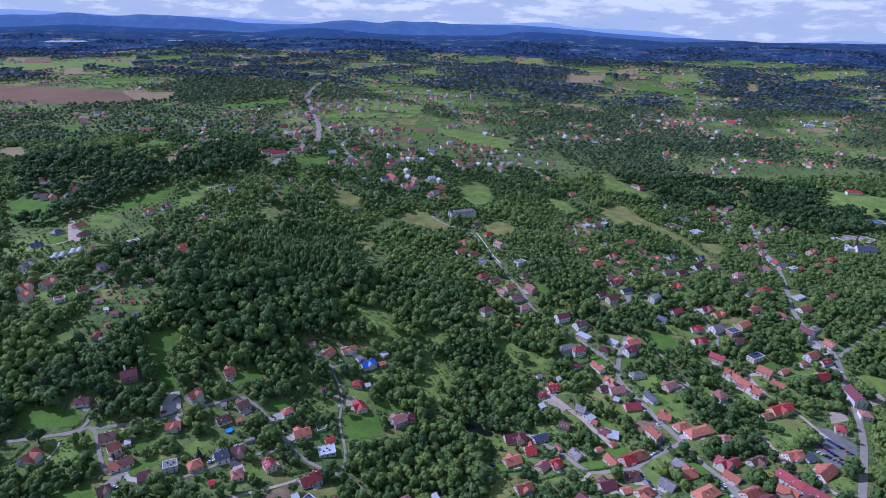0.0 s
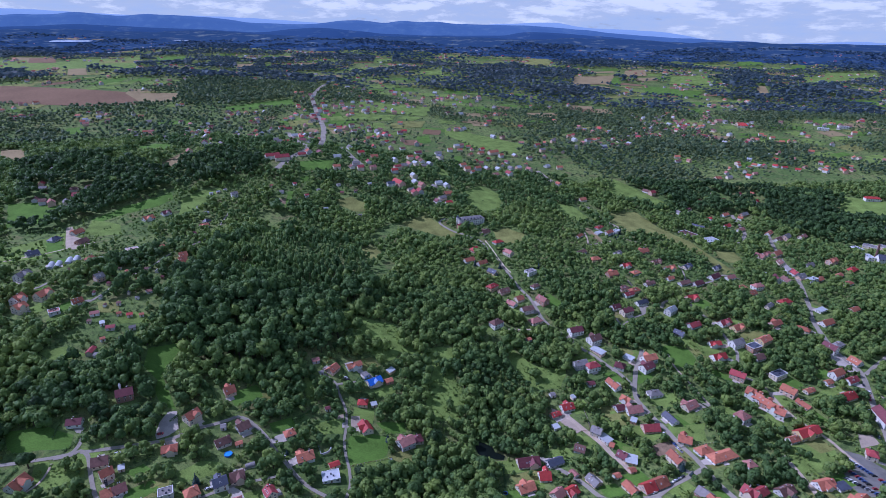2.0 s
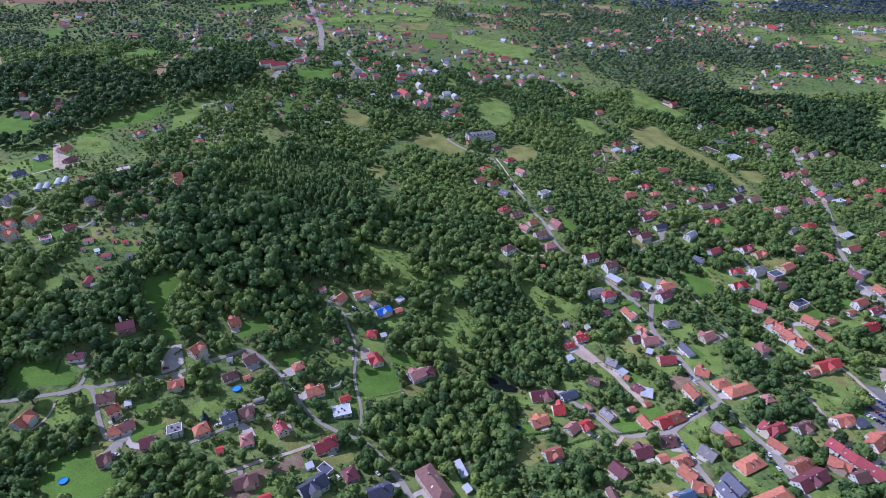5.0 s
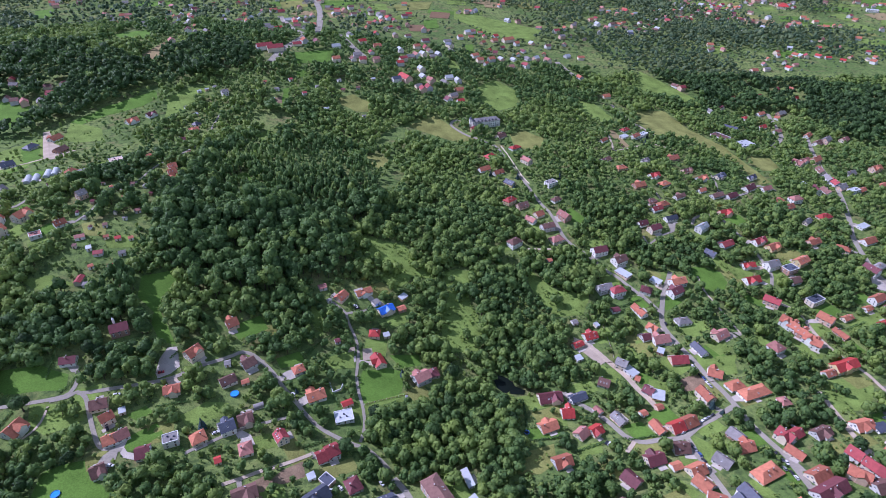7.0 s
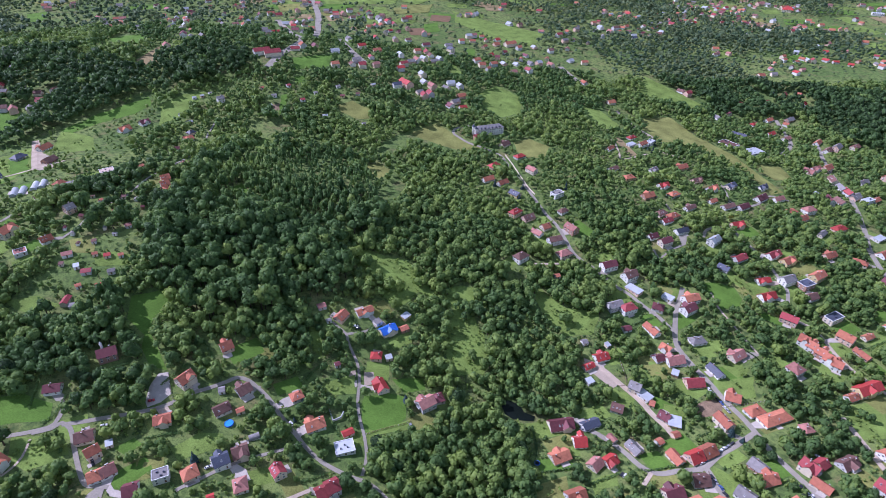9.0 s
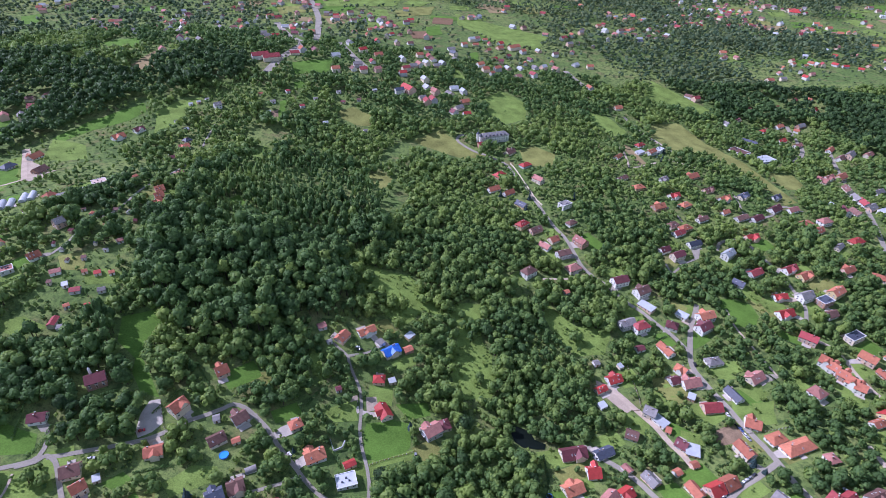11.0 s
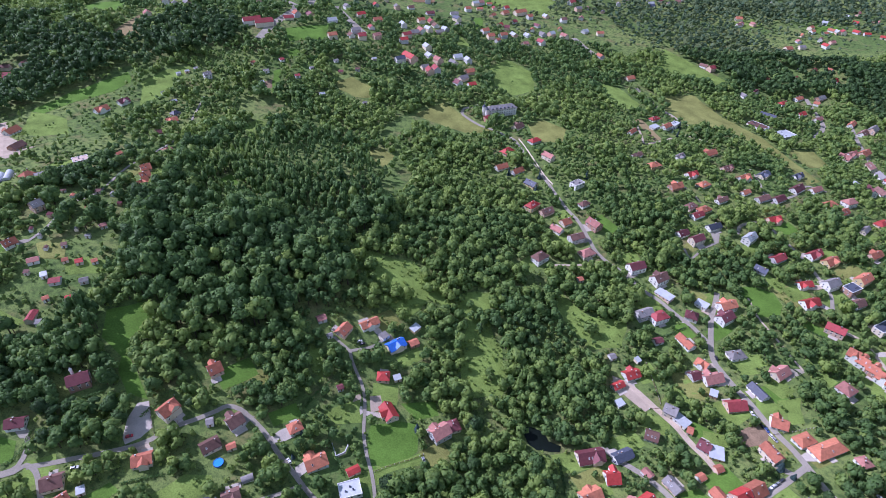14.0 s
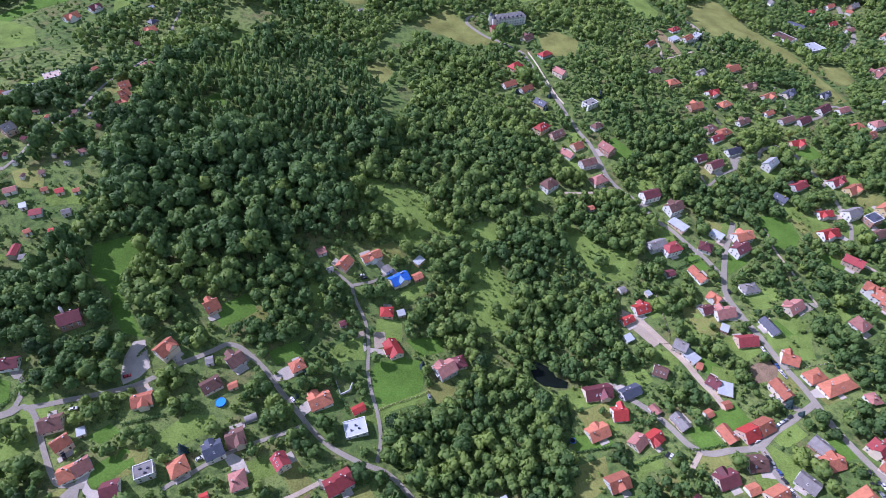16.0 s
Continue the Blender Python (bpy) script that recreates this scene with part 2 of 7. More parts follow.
def ground(x, y):
    """The height of the ground at x, y (numbers or arrays)."""
    x, y = np.asarray(x, float), np.asarray(y, float)
    z = BASE + 130 * smooth((y - 900) / 2600) + 95 * smooth((y - 3000) / 1700)
    for j, (row, heights) in enumerate(VALLEY.items()):
        for i, h in enumerate(heights):
            z = z + h * np.exp(-((x - (-550 + 208 * i + 70 * (j % 2))) ** 2 + (y - row) ** 2) / (2 * 150**2))
    z = z + 15 * smooth((y - 1250) / 800) * np.sin(x / 310 + y / 700 + 1.3) * np.sin(y / 215 + x / 900 + 0.7)
    for cx, cy, r, h in FAR_HILLS:
        z = z + h * np.exp(-((x - cx) ** 2 + (y - cy) ** 2) / (2 * r * r))
    return z


def gz(x, y):
    return float(ground(x, y))


def mesh_of(name, verts, faces, mat, smooth_faces=False):
    """A mesh from an array of vertices and an array of faces, all of three or all of four corners."""
    verts, faces = np.asarray(verts, np.float32), np.asarray(faces, np.int32)
    me = bpy.data.meshes.new(name)
    me.vertices.add(len(verts))
    me.vertices.foreach_set("co", verts.ravel())
    k = faces.shape[1]
    me.loops.add(faces.size)
    me.loops.foreach_set("vertex_index", faces.ravel())
    me.polygons.add(len(faces))
    me.polygons.foreach_set("loop_start", np.arange(0, faces.size, k, dtype=np.int32))
    if smooth_faces:
        me.polygons.foreach_set("use_smooth", np.ones(len(faces), bool))
    me.update(calc_edges=True)
    if mat:
        me.materials.append(mat)
    return me


def spread(lo, a, b, hi, step, grow=1.13, most=52):
    """Grid lines: even between a and b, wider and wider out to lo and hi."""
    mid = list(np.arange(a, b + 0.1, step))
    s, p, right = step, mid[-1], []
    while p < hi:
        s = min(s * grow, most)
        p += s
        right.append(p)
    s, p, left = step, mid[0], []
    while p > lo:
        s = min(s * grow, most)
        p -= s
        left.append(p)
    return np.array(left[::-1] + mid + right)


gx, gy = spread(-4900, -620, 620, 4900, 7), spread(-2500, 230, 1050, 4850, 7)
X, Y = np.meshgrid(gx, gy)
nx, ny = len(gx), len(gy)
ii = (np.arange(ny - 1)[:, None] * nx + np.arange(nx - 1)[None, :]).ravel()
me = mesh_of("ground", np.stack([X.ravel(), Y.ravel(), ground(X, Y).ravel()], -1), np.stack([ii, ii + 1, ii + nx + 1, ii + nx], -1), GROUND, True)
tagged(new("ground", me), "rolling green grassland with patches of dry grass", "ground", kind="structure")


def part(name, bm, mat, parent, label=""):
    me = bpy.data.meshes.new(name)
    bm.to_mesh(me)
    bm.free()
    for one in mat if isinstance(mat, (list, tuple)) else (mat,):
        me.materials.append(one)
    ob = new(name, me)
    ob.parent = parent
    return tagged(ob, label)


def share(name, me, parent, m):
    """Another object on a mesh that exists already, under a thing."""
    ob = new(name, me)
    ob.parent = parent
    ob.matrix_basis = m
    return ob


def box(bm, x0, x1, y0, y1, z0, z1, mat=0):
    v = [bm.verts.new(p) for p in ((x0, y0, z0), (x1, y0, z0), (x1, y1, z0), (x0, y1, z0), (x0, y0, z1), (x1, y0, z1), (x1, y1, z1), (x0, y1, z1))]
    for f in ((3, 2, 1, 0), (4, 5, 6, 7), (0, 1, 5, 4), (1, 2, 6, 5), (2, 3, 7, 6), (3, 0, 4, 7)):
        bm.faces.new([v[i] for i in f]).material_index = mat
    return v


def prism(bm, profile, x0, x1, flip=False, mat=0):
    """A profile in y, z drawn out along x (or in x, z along y)."""
    put = (lambda a, u, w: (u, a, w)) if flip else (lambda a, u, w: (a, u, w))
    ends = [[bm.verts.new(put(a, u, w)) for u, w in profile] for a in (x0, x1)]
    k = len(profile)
    bm.faces.new(ends[0][::-1]).material_index = mat
    bm.faces.new(ends[1]).material_index = mat
    for i in range(k):
        bm.faces.new((ends[0][i], ends[0][(i + 1) % k], ends[1][(i + 1) % k], ends[1][i])).material_index = mat
    bmesh.ops.recalc_face_normals(bm, faces=bm.faces)


# ---- meadows, yards and roads lie on the ground ----
CLEAR, WILD, ROAD_POINTS, HOUSES, ZONES, ROAD_LINES = [], [], [], [], [], []


def drape(name, outline, mat, lift):
    xs, ys = [p[0] for p in outline], [p[1] for p in outline]
    bm = bmesh.new()
    bm.faces.new([bm.verts.new((x, y, 0)) for x, y in outline])
    for lo, hi, axis in ((min(xs), max(xs), 0), (min(ys), max(ys), 1)):
        step = max(8, (hi - lo) / 24)
        for c in np.arange(lo + step, hi, step):
            no = (1, 0, 0) if axis == 0 else (0, 1, 0)
            bmesh.ops.bisect_plane(bm, geom=bm.verts[:] + bm.edges[:] + bm.faces[:], plane_co=(c, c, 0), plane_no=no)
    bmesh.ops.triangulate(bm, faces=bm.faces)
    for v in bm.verts:
        v.co.z = gz(v.co.x, v.co.y) + lift + max(0, v.co.y - 900) * 0.0012
    for f in bm.faces:
        if f.normal.z < 0:
            f.normal_flip()
        f.smooth = True
    me = bpy.data.meshes.new(name)
    bm.to_mesh(me)
    bm.free()
    me.materials.append(mat)
    return new(name, me)


FIELD_WORDS = {"lush": ("short bright green mown lawn", "lawn"), "grass": ("green meadow with long grass", "meadow"), "rough": ("dry yellow-green unmown meadow", "meadow"),
               "straw": ("ripe straw-coloured grain field", "field"), "plough": ("bare ploughed brown field", "field"), "yard": ("pale paved open yard", "yard"), "bare": ("bare brown soil plot", "plot"), "sand": ("bare beige sandy ground", "yard"), "lot": ("grey paved car park", "car park")}


def ragged(outline):
    """The outline with its long sides made a little uneven."""
    out = []
    for (x0, y0), (x1, y1) in zip(outline, outline[1:] + outline[:1]):
        k = max(1, int(math.hypot(x1 - x0, y1 - y0) / 9))
        for i in range(min(k, 9)):
            u = i / min(k, 9)
            w = 0 if i == 0 else 1.3
            out.append((x0 + (x1 - x0) * u + random.uniform(-w, w), y0 + (y1 - y0) * u + random.uniform(-w, w)))
    return out


def meadow(kind, outline):
    (WILD if kind in ("grass", "rough") else CLEAR).append(outline)
    words, cat = FIELD_WORDS[kind]
    ob = drape(cat, ragged(outline) if kind in ("lush", "grass", "rough") else outline, FIELD[kind], 0.07 + 0.012 * ((len(CLEAR) + len(WILD)) % 7))
    ob.name = cat.replace(" ", "_")
    tagged(ob, words, cat, kind="structure")


def curve_points(pts, step=4.0):
    """A smooth line through the points, in even steps."""
    p = [np.array(q, float) for q in pts]
    p = [2 * p[0] - p[1]] + p + [2 * p[-1] - p[-2]]
    out = []
    for a, b, c, d in zip(p, p[1:], p[2:], p[3:]):
        k = max(2, int(np.linalg.norm(c - b) / step))
        for i in range(k):
            t = i / k
            out.append(0.5 * (2 * b + (c - a) * t + (2 * a - 5 * b + 4 * c - d) * t * t + (3 * b - a - 3 * c + d) * t**3))
    return np.array(out + [p[-2]])


def road(width, kind, pts):
    far = max(q[1] for q in pts) > 900
    width *= 1.25 if far else 0.74
    line = curve_points(pts, 12.0 if far else 4.0)
    way = np.gradient(line, axis=0)
    way /= np.linalg.norm(way, axis=1, keepdims=True) + 1e-9
    side = np.stack([-way[:, 1], way[:, 0]], -1)
    wob = np.array([noise.noise((x * 0.08, y * 0.08, 3.3)) for x, y in line])[:, None] * 0.35
    rows = [line + side * (width / 2 * f + wob * (abs(f) > 0.5)) for f in (1, 0.4, -0.4, -1)]
    lift = 0.26 + 0.013 * (len(ROAD_LINES) % 7)
    verts = np.concatenate([np.c_[r, ground(r[:, 0], r[:, 1]) + lift + np.maximum(0, r[:, 1] - 900) * 0.002] for r in rows])
    n = len(line)
    i = np.arange(n - 1)
    faces = np.concatenate([np.stack([i + k * n, i + (k + 1) * n, i + (k + 1) * n + 1, i + k * n + 1], -1) for k in range(3)])
    me = mesh_of("road", verts, faces, DIRT if kind == "dirt" else ASPHALT, True)
    words = "narrow beige gravel lane" if kind == "dirt" else "grey asphalt street without kerbs" if width < 7 else "wide grey asphalt main road"
    tagged(new("road", me), words, "road", kind="structure")
    ROAD_LINES.append((line, way))
    ROAD_POINTS.append(np.c_[line, np.full(n, width / 2)])


def zone(kind, outline):
    ZONES.append((kind, np.array(outline, float)))


def inside(px, py, poly):
    poly = np.asarray(poly, float)
    hit = np.zeros(len(px), bool)
    for (x0, y0), (x1, y1) in zip(poly, np.roll(poly, -1, 0)):
        if y0 != y1:
            hit ^= ((y0 > py) != (y1 > py)) & (px < (x1 - x0) * (py - y0) / (y1 - y0) + x0)
    return hit


# ---- houses ----
def window_mesh(w, h):
    bm = bmesh.new()
    box(bm, -w / 2, w / 2, -0.06, 0.02, -h / 2, h / 2, 0)
    for x0, x1 in ((-w / 2 + 0.1, -0.04), (0.04, w / 2 - 0.1)):
        v = [bm.verts.new(p) for p in ((x0, -0.066, -h / 2 + 0.1), (x1, -0.066, -h / 2 + 0.1), (x1, -0.066, h / 2 - 0.1), (x0, -0.066, h / 2 - 0.1))]
        bm.faces.new(v).material_index = 1
    box(bm, -w / 2 - 0.1, w / 2 + 0.1, -0.16, 0.0, -h / 2 - 0.07, -h / 2, 0)
    me = bpy.data.meshes.new("window")
    bm.to_mesh(me)
    bm.free()
    me.materials.append(FRAME)
    me.materials.append(GLASS)
    return me


WINDOW, WIDE_WINDOW, SKYLIGHT = window_mesh(1.25, 1.45), window_mesh(2.0, 1.45), window_mesh(0.85, 1.3)


def small_mesh(name, mats, *boxes):
    bm = bmesh.new()
    for b in boxes:
        box(bm, *b)
    me = bpy.data.meshes.new(name)
    bm.to_mesh(me)
    bm.free()
    for m in mats:
        me.materials.append(m)
    return me


CHIMNEY = small_mesh("chimney", (BRICK, WALLS[2]), (-0.36, 0.36, -0.28, 0.28, -1.4, 0.9, 0), (-0.42, 0.42, -0.34, 0.34, 0.9, 1.02, 1))
DOOR = small_mesh("door", (WOOD, FRAME), (-0.5, 0.5, -0.05, 0.02, 0, 2.1, 0), (-0.62, -0.5, -0.08, 0.02, 0, 2.2, 1), (0.5, 0.62, -0.08, 0.02, 0, 2.2, 1), (-0.5, 0.5, -0.08, 0.02, 2.1, 2.2, 1))
BALCONY = small_mesh("balcony", (FRAME, GLASS), (-1.8, 1.8, -1.3, 0, -0.12, 0.05, 0), (-1.8, 1.8, -1.3, -1.22, 0.05, 1.0, 0), (-1.8, -1.72, -1.22, 0, 0.05, 1.0, 0), (1.72, 1.8, -1.22, 0, 0.05, 1.0, 0))


def gable_profile(w, eave, ridge, thick=0.0):
    return [(-w / 2, eave - thick), (-w / 2, eave), (0, ridge), (w / 2, eave), (w / 2, eave - thick), (0, ridge - thick)]


def hip(bm, l, w, eave, ridge):
    r = max(0.3, l / 2 - w * 0.42)
    lo = [bm.verts.new(p) for p in ((-l / 2, -w / 2, eave), (l / 2, -w / 2, eave), (l / 2, w / 2, eave), (-l / 2, w / 2, eave))]
    un = [bm.verts.new((v.co.x, v.co.y, eave - 0.22)) for v in lo]
    a, b = bm.verts.new((-r, 0, ridge)), bm.verts.new((r, 0, ridge))
    for f in ((lo[0], lo[1], b, a), (lo[1], lo[2], b), (lo[2], lo[3], a, b), (lo[3], lo[0], a), un[::-1]):
        bm.faces.new(f)
    for i in range(4):
        bm.faces.new((un[i], un[(i + 1) % 4], lo[(i + 1) % 4], lo[i]))


KIND_WORDS = {"G": "gable roof", "H": "hipped roof", "X": "cross-gabled roof", "F": "flat roof", "S": "lean-to roof", "V": "rounded film cover"}


def house(x, y, yaw, l, w, storeys, roof, kind, wall=None, detail=True):
    """A house: length and width over the eaves, storeys, roof colour and form."""
    l, w = l * 0.98, w * 0.95
    HOUSES.append((x, y, math.radians(yaw), l, w))
    rnd = random.Random(int(x * 13 + y * 7))
    small = l * w < 60
    c, s = math.cos(math.radians(yaw)), math.sin(math.radians(yaw))
    corners = [gz(x + c * u - s * v, y + s * u + c * v) for u in (-l / 2, l / 2) for v in (-w / 2, w / 2)]
    z = gz(x, y)
    foot = min(corners) - z - 0.25
    k = wall if wall is not None else rnd.choices(range(6), (9, 5, 3, 2, 1, 1))[0]
    name = "greenhouse" if kind == "V" else "shed" if small else "house"
    ob = new(name, None)
    ob.matrix_basis = pose(x, y, z, 0, 0, yaw)
    form = "barrel" if kind == "V" else KIND_WORDS[kind]
    if kind == "V":
        tagged(ob, "white film greenhouse tunnel on a grassy plot", "greenhouse", "greenhouses in a row")
    elif small:
        tagged(ob, "small shed with a %s %s" % (ROOF_WORDS[roof], form), "shed", "garden sheds")
    else:
        tagged(ob, "%s house, %s walls, %s %s" % (("", "low", "two-storey", "three-storey")[storeys], WALL_WORDS[k], ROOF_WORDS[roof], form), "house", "houses on the slopes")
    over = 0.25 if small else 0.45
    lw, ww = l - 2 * over, w - 2 * over
    high = 2.3 if small else 0.35 + 2.3 * storeys
    rise = w / 2 * rnd.uniform(0.68, 0.86)
    if kind == "H":
        rise = w / 2 * rnd.uniform(0.55, 0.7)
    if small:
        rise = w / 2 * 0.5
    wm, rm = WALLS[k], ROOF[roof]
    slope = rise / (w / 2)
    eave = high - over * slope
    if kind == "V":
        bm = bmesh.new()
        prism(bm, [(w / 2 * math.cos(a), 0.4 + w / 2 * 0.9 * math.sin(a)) for a in np.linspace(0, math.pi, 9)], -l / 2, l / 2)
        part("cover", bm, rm, ob)
        bm = bmesh.new()
        box(bm, -l / 2 + 0.1, l / 2 - 0.1, -w / 2 + 0.1, w / 2 - 0.1, foot, 0.4)
        part("base", bm, FRAME, ob)
        return ob
    if kind in ("G", "X"):
        bm = bmesh.new()
        top = high + ww / 2 * slope - 0.12
        prism(bm, [(-ww / 2, foot), (-ww / 2, high - 0.14), (0, top - 0.1), (ww / 2, high - 0.14), (ww / 2, foot)], -lw / 2, lw / 2)
        part("wall", bm, wm, ob)
        bm = bmesh.new()
        prism(bm, gable_profile(w, eave, eave + rise, 0.22), -l / 2, l / 2)
        roof_ob = part("roof", bm, rm, ob)
    elif kind == "H":
        bm = bmesh.new()
        box(bm, -lw / 2, lw / 2, -ww / 2, ww / 2, foot, high - 0.1)
        part("wall", bm, wm, ob)
        bm = bmesh.new()
        hip(bm, l, w, high, high + rise)
        roof_ob = part("roof", bm, rm, ob)
        eave = high
    elif kind == "F":
        bm = bmesh.new()
        box(bm, -lw / 2, lw / 2, -ww / 2, ww / 2, foot, high)
        part("wall", bm, wm, ob)
        bm = bmesh.new()
        box(bm, -lw / 2 + 0.3, lw / 2 - 0.3, -ww / 2 + 0.3, ww / 2 - 0.3, high, high + 0.12)
        roof_ob = part("roof", bm, rm, ob)
        bm = bmesh.new()
        for a in ((-lw / 2 - 0.1, lw / 2 + 0.1, -ww / 2 - 0.1, -ww / 2 + 0.25), (-lw / 2 - 0.1, lw / 2 + 0.1, ww / 2 - 0.25, ww / 2 + 0.1),
                  (-lw / 2 - 0.1, -lw / 2 + 0.25, -ww / 2 + 0.25, ww / 2 - 0.25), (lw / 2 - 0.25, lw / 2 + 0.1, -ww / 2 + 0.25, ww / 2 - 0.25)):
            box(bm, *a, high, high + 0.45)
        part("parapet", bm, FRAME, ob)
        for i in range(3 if lw > 8 else 1):
            bm = bmesh.new()
            u, v = rnd.uniform(-lw / 3, lw / 3), rnd.uniform(-ww / 3, ww / 3)
            box(bm, u - 0.5, u + 0.5, v - 0.4, v + 0.4, high + 0.1, high + 1.0)
            part("vent", bm, ROOF["slt"], ob)
    else:
        bm = bmesh.new()
        prism(bm, [(-ww / 2, foot), (-ww / 2, high - 0.1), (ww / 2, high + 0.7), (ww / 2, foot)], -lw / 2, lw / 2)
        part("wall", bm, wm, ob)
        bm = bmesh.new()
        prism(bm, [(-w / 2, high - 0.12), (-w / 2, high + 0.05), (w / 2, high + 0.95), (w / 2, high + 0.78)], -l / 2, l / 2)
        roof_ob = part("roof", bm, rm, ob)
    # the side that looks towards the valley floor in front
    front = -1 if math.cos(math.radians(yaw)) > 0 else 1
    if kind == "X":
        side = front if rnd.random() < 0.7 else -front
        ww2 = min(l * 0.5, w * 0.62)
        u0 = rnd.uniform(-0.18, 0.18) * l
        reach = side * (w / 2 + rnd.uniform(0.3, 1.6))
        r2 = ww2 / 2 * slope
        e2 = min(eave + rise - r2 - 0.15, eave + rise * 0.5)
        bm = bmesh.new()
        a = ww2 - 0.6
        t2 = e2 + 0.3 * slope + a / 2 * slope - 0.2
        prism(bm, [(u0 - a / 2, foot), (u0 - a / 2, e2 + 0.1), (u0, t2), (u0 + a / 2, e2 + 0.1), (u0 + a / 2, foot)], 0, reach - side * 0.4, True)
        part("wing", bm, wm, ob)
        bm = bmesh.new()
        prism(bm, [(u0 + p, q) for p, q in gable_profile(ww2, e2, e2 + r2, 0.2)], side * 0.0, reach, True)
        part("wing_roof", bm, rm, ob)
    if small or not detail:
        if not small and kind in ("G", "X", "H"):
            share("chimney", CHIMNEY, ob, pose(rnd.uniform(-0.2, 0.2) * l, 0.8, eave + rise * 0.95 - 0.2))
        if small:
            share("door", DOOR, ob, pose(0, front * (ww / 2 + 0.01), max(foot + 0.25, -0.3), 0, 0, 0 if front < 0 else 180))
        return ob
    if kind in ("G", "X", "H"):
        for i in range(rnd.choice((1, 1, 2))):
            share("chimney", CHIMNEY, ob, pose(rnd.uniform(-0.3, 0.3) * l, rnd.choice((-0.9, 0.9)), eave + rise - 0.9 * slope + 0.35))
        if rnd.random() < 0.5:
            for i in range(rnd.choice((1, 2, 3))):
                sd = rnd.choice((-1, 1))
                u = (i - 1) * 2.4 + rnd.uniform(-0.3, 0.3)
                if abs(u) < (l / 2 - (w * 0.5 if kind == "H" else 1.2)):
                    v = w * 0.26
                    share("roof_window", SKYLIGHT, ob, pose(u, sd * v, eave + (w / 2 - v) * slope + 0.05, -90 + math.degrees(math.atan(slope)), 0, 0 if sd < 0 else 180))
    near = y < 400
    for st in range(storeys):
        zc = 1.55 + 2.3 * st
        for sd in (-1, 1) if near else (front,):
            k2 = max(1, int(lw / 3.4))
            for i in range(k2):
                u = (i + 0.5) / k2 * lw - lw / 2
                if st == 0 and sd == front and i == k2 // 2:
                    share("door", DOOR, ob, pose(u, sd * (ww / 2 + 0.01), 0.25, 0, 0, 0 if sd < 0 else 180))
                    continue
                share("window", WIDE_WINDOW if rnd.random() < 0.2 else WINDOW, ob, pose(u, sd * (ww / 2 + 0.01), zc, 0, 0, 0 if sd < 0 else 180))
        for sd in (-1, 1) if near else ((-1,) if math.sin(math.radians(yaw)) > 0 else (1,)):
            for v in (-0.22, 0.22):
                share("window", WINDOW, ob, pose(sd * (lw / 2 + 0.01), v * ww, zc, 0, 0, 90 if sd > 0 else -90))
    if kind in ("G", "X") and near:
        for sd in (-1, 1):
            share("window", WINDOW, ob, pose(sd * (lw / 2 + 0.01), 0, high + 0.9, 0, 0, 90 if sd > 0 else -90))
            if rnd.random() < 0.45 and storeys > 1:
                share("balcony", BALCONY, ob, pose(sd * (lw / 2), 0, 3.0, 0, 0, 90 if sd > 0 else -90))
    return ob


# ---- roads, meadows, zones of planting ----
road(6, "asphalt", [(216, 315), (213, 326), (208, 342), (203, 361), (201, 379), (198, 393), (193, 407), (188, 427), (183, 441), (178, 456), (175, 469), (180, 490), (188, 512), (197, 529), (201, 538)])
road(6, "asphalt", [(212, 326), (213, 302), (213, 285), (211, 260)])
road(5.5, "asphalt", [(201, 378), (183, 367), (166, 357), (154, 348), (145, 346), (134, 345), (124, 343), (117, 345), (111, 350), (105, 360), (98, 369), (89, 377), (80, 384), (75, 391)])
road(4, "dirt", [(117, 344), (109, 334)])
road(5.5, "asphalt", [(154, 348), (155, 339), (155, 330), (158, 320), (160, 315)])
road(5.5, "asphalt", [(157, 317), (161, 286), (161, 262)])
road(6.2, "dirt", [(100, 444), (107, 440), (115, 429), (122, 419), (129, 408), (134, 395), (140, 384), (143, 374)])
road(5, "asphalt", [(12, 843), (-1, 830), (-13, 824), (-17, 812), (-11, 802), (4, 787), (19, 778), (31, 768), (42, 758), (49, 737), (57, 713), (67, 685), (75, 660), (83, 637), (93, 617), (98, 599), (103, 580), (113, 565), (122, 557), (138, 536), (148, 527), (160, 511), (169, 500), (178, 483)])
road(3, "dirt", [(63, 559), (88, 562), (110, 565)])
road(4, "asphalt", [(232, 945), (245, 883), (256, 862), (267, 830)])
road(3.5, "dirt", [(191, 838), (197, 811), (195, 781), (195, 765), (217, 776), (233, 787)])
road(3, "asphalt", [(304, 729), (303, 703), (299, 683), (304, 679)])
road(4, "asphalt", [(299, 664), (317, 673), (337, 685), (357, 704), (376, 697)])
road(3, "asphalt", [(187, 589), (190, 577), (205, 590), (220, 598)])
road(3, "dirt", [(214, 680), (220, 668), (223, 655)])
road(4.5, "asphalt", [(245, 612), (254, 625), (278, 630), (286, 610), (293, 594), (298, 574), (300, 555), (301, 540), (294, 523)])
road(4.5, "dirt", [(292, 500), (303, 489), (306, 459), (312, 437), (322, 417), (325, 397), (328, 378)])
road(5.5, "dirt", [(271, 393), (271, 377), (269, 352), (269, 334), (278, 323), (282, 315), (286, 305)])
road(7.5, "asphalt", [(516, 894), (500, 847), (481, 787), (462, 713), (436, 646), (418, 604), (410, 553), (416, 522), (411, 501), (392, 457), (376, 419), (352, 378), (322, 338), (295, 303)])
road(5, "asphalt", [(419, 513), (457, 540), (514, 578), (554, 604)])
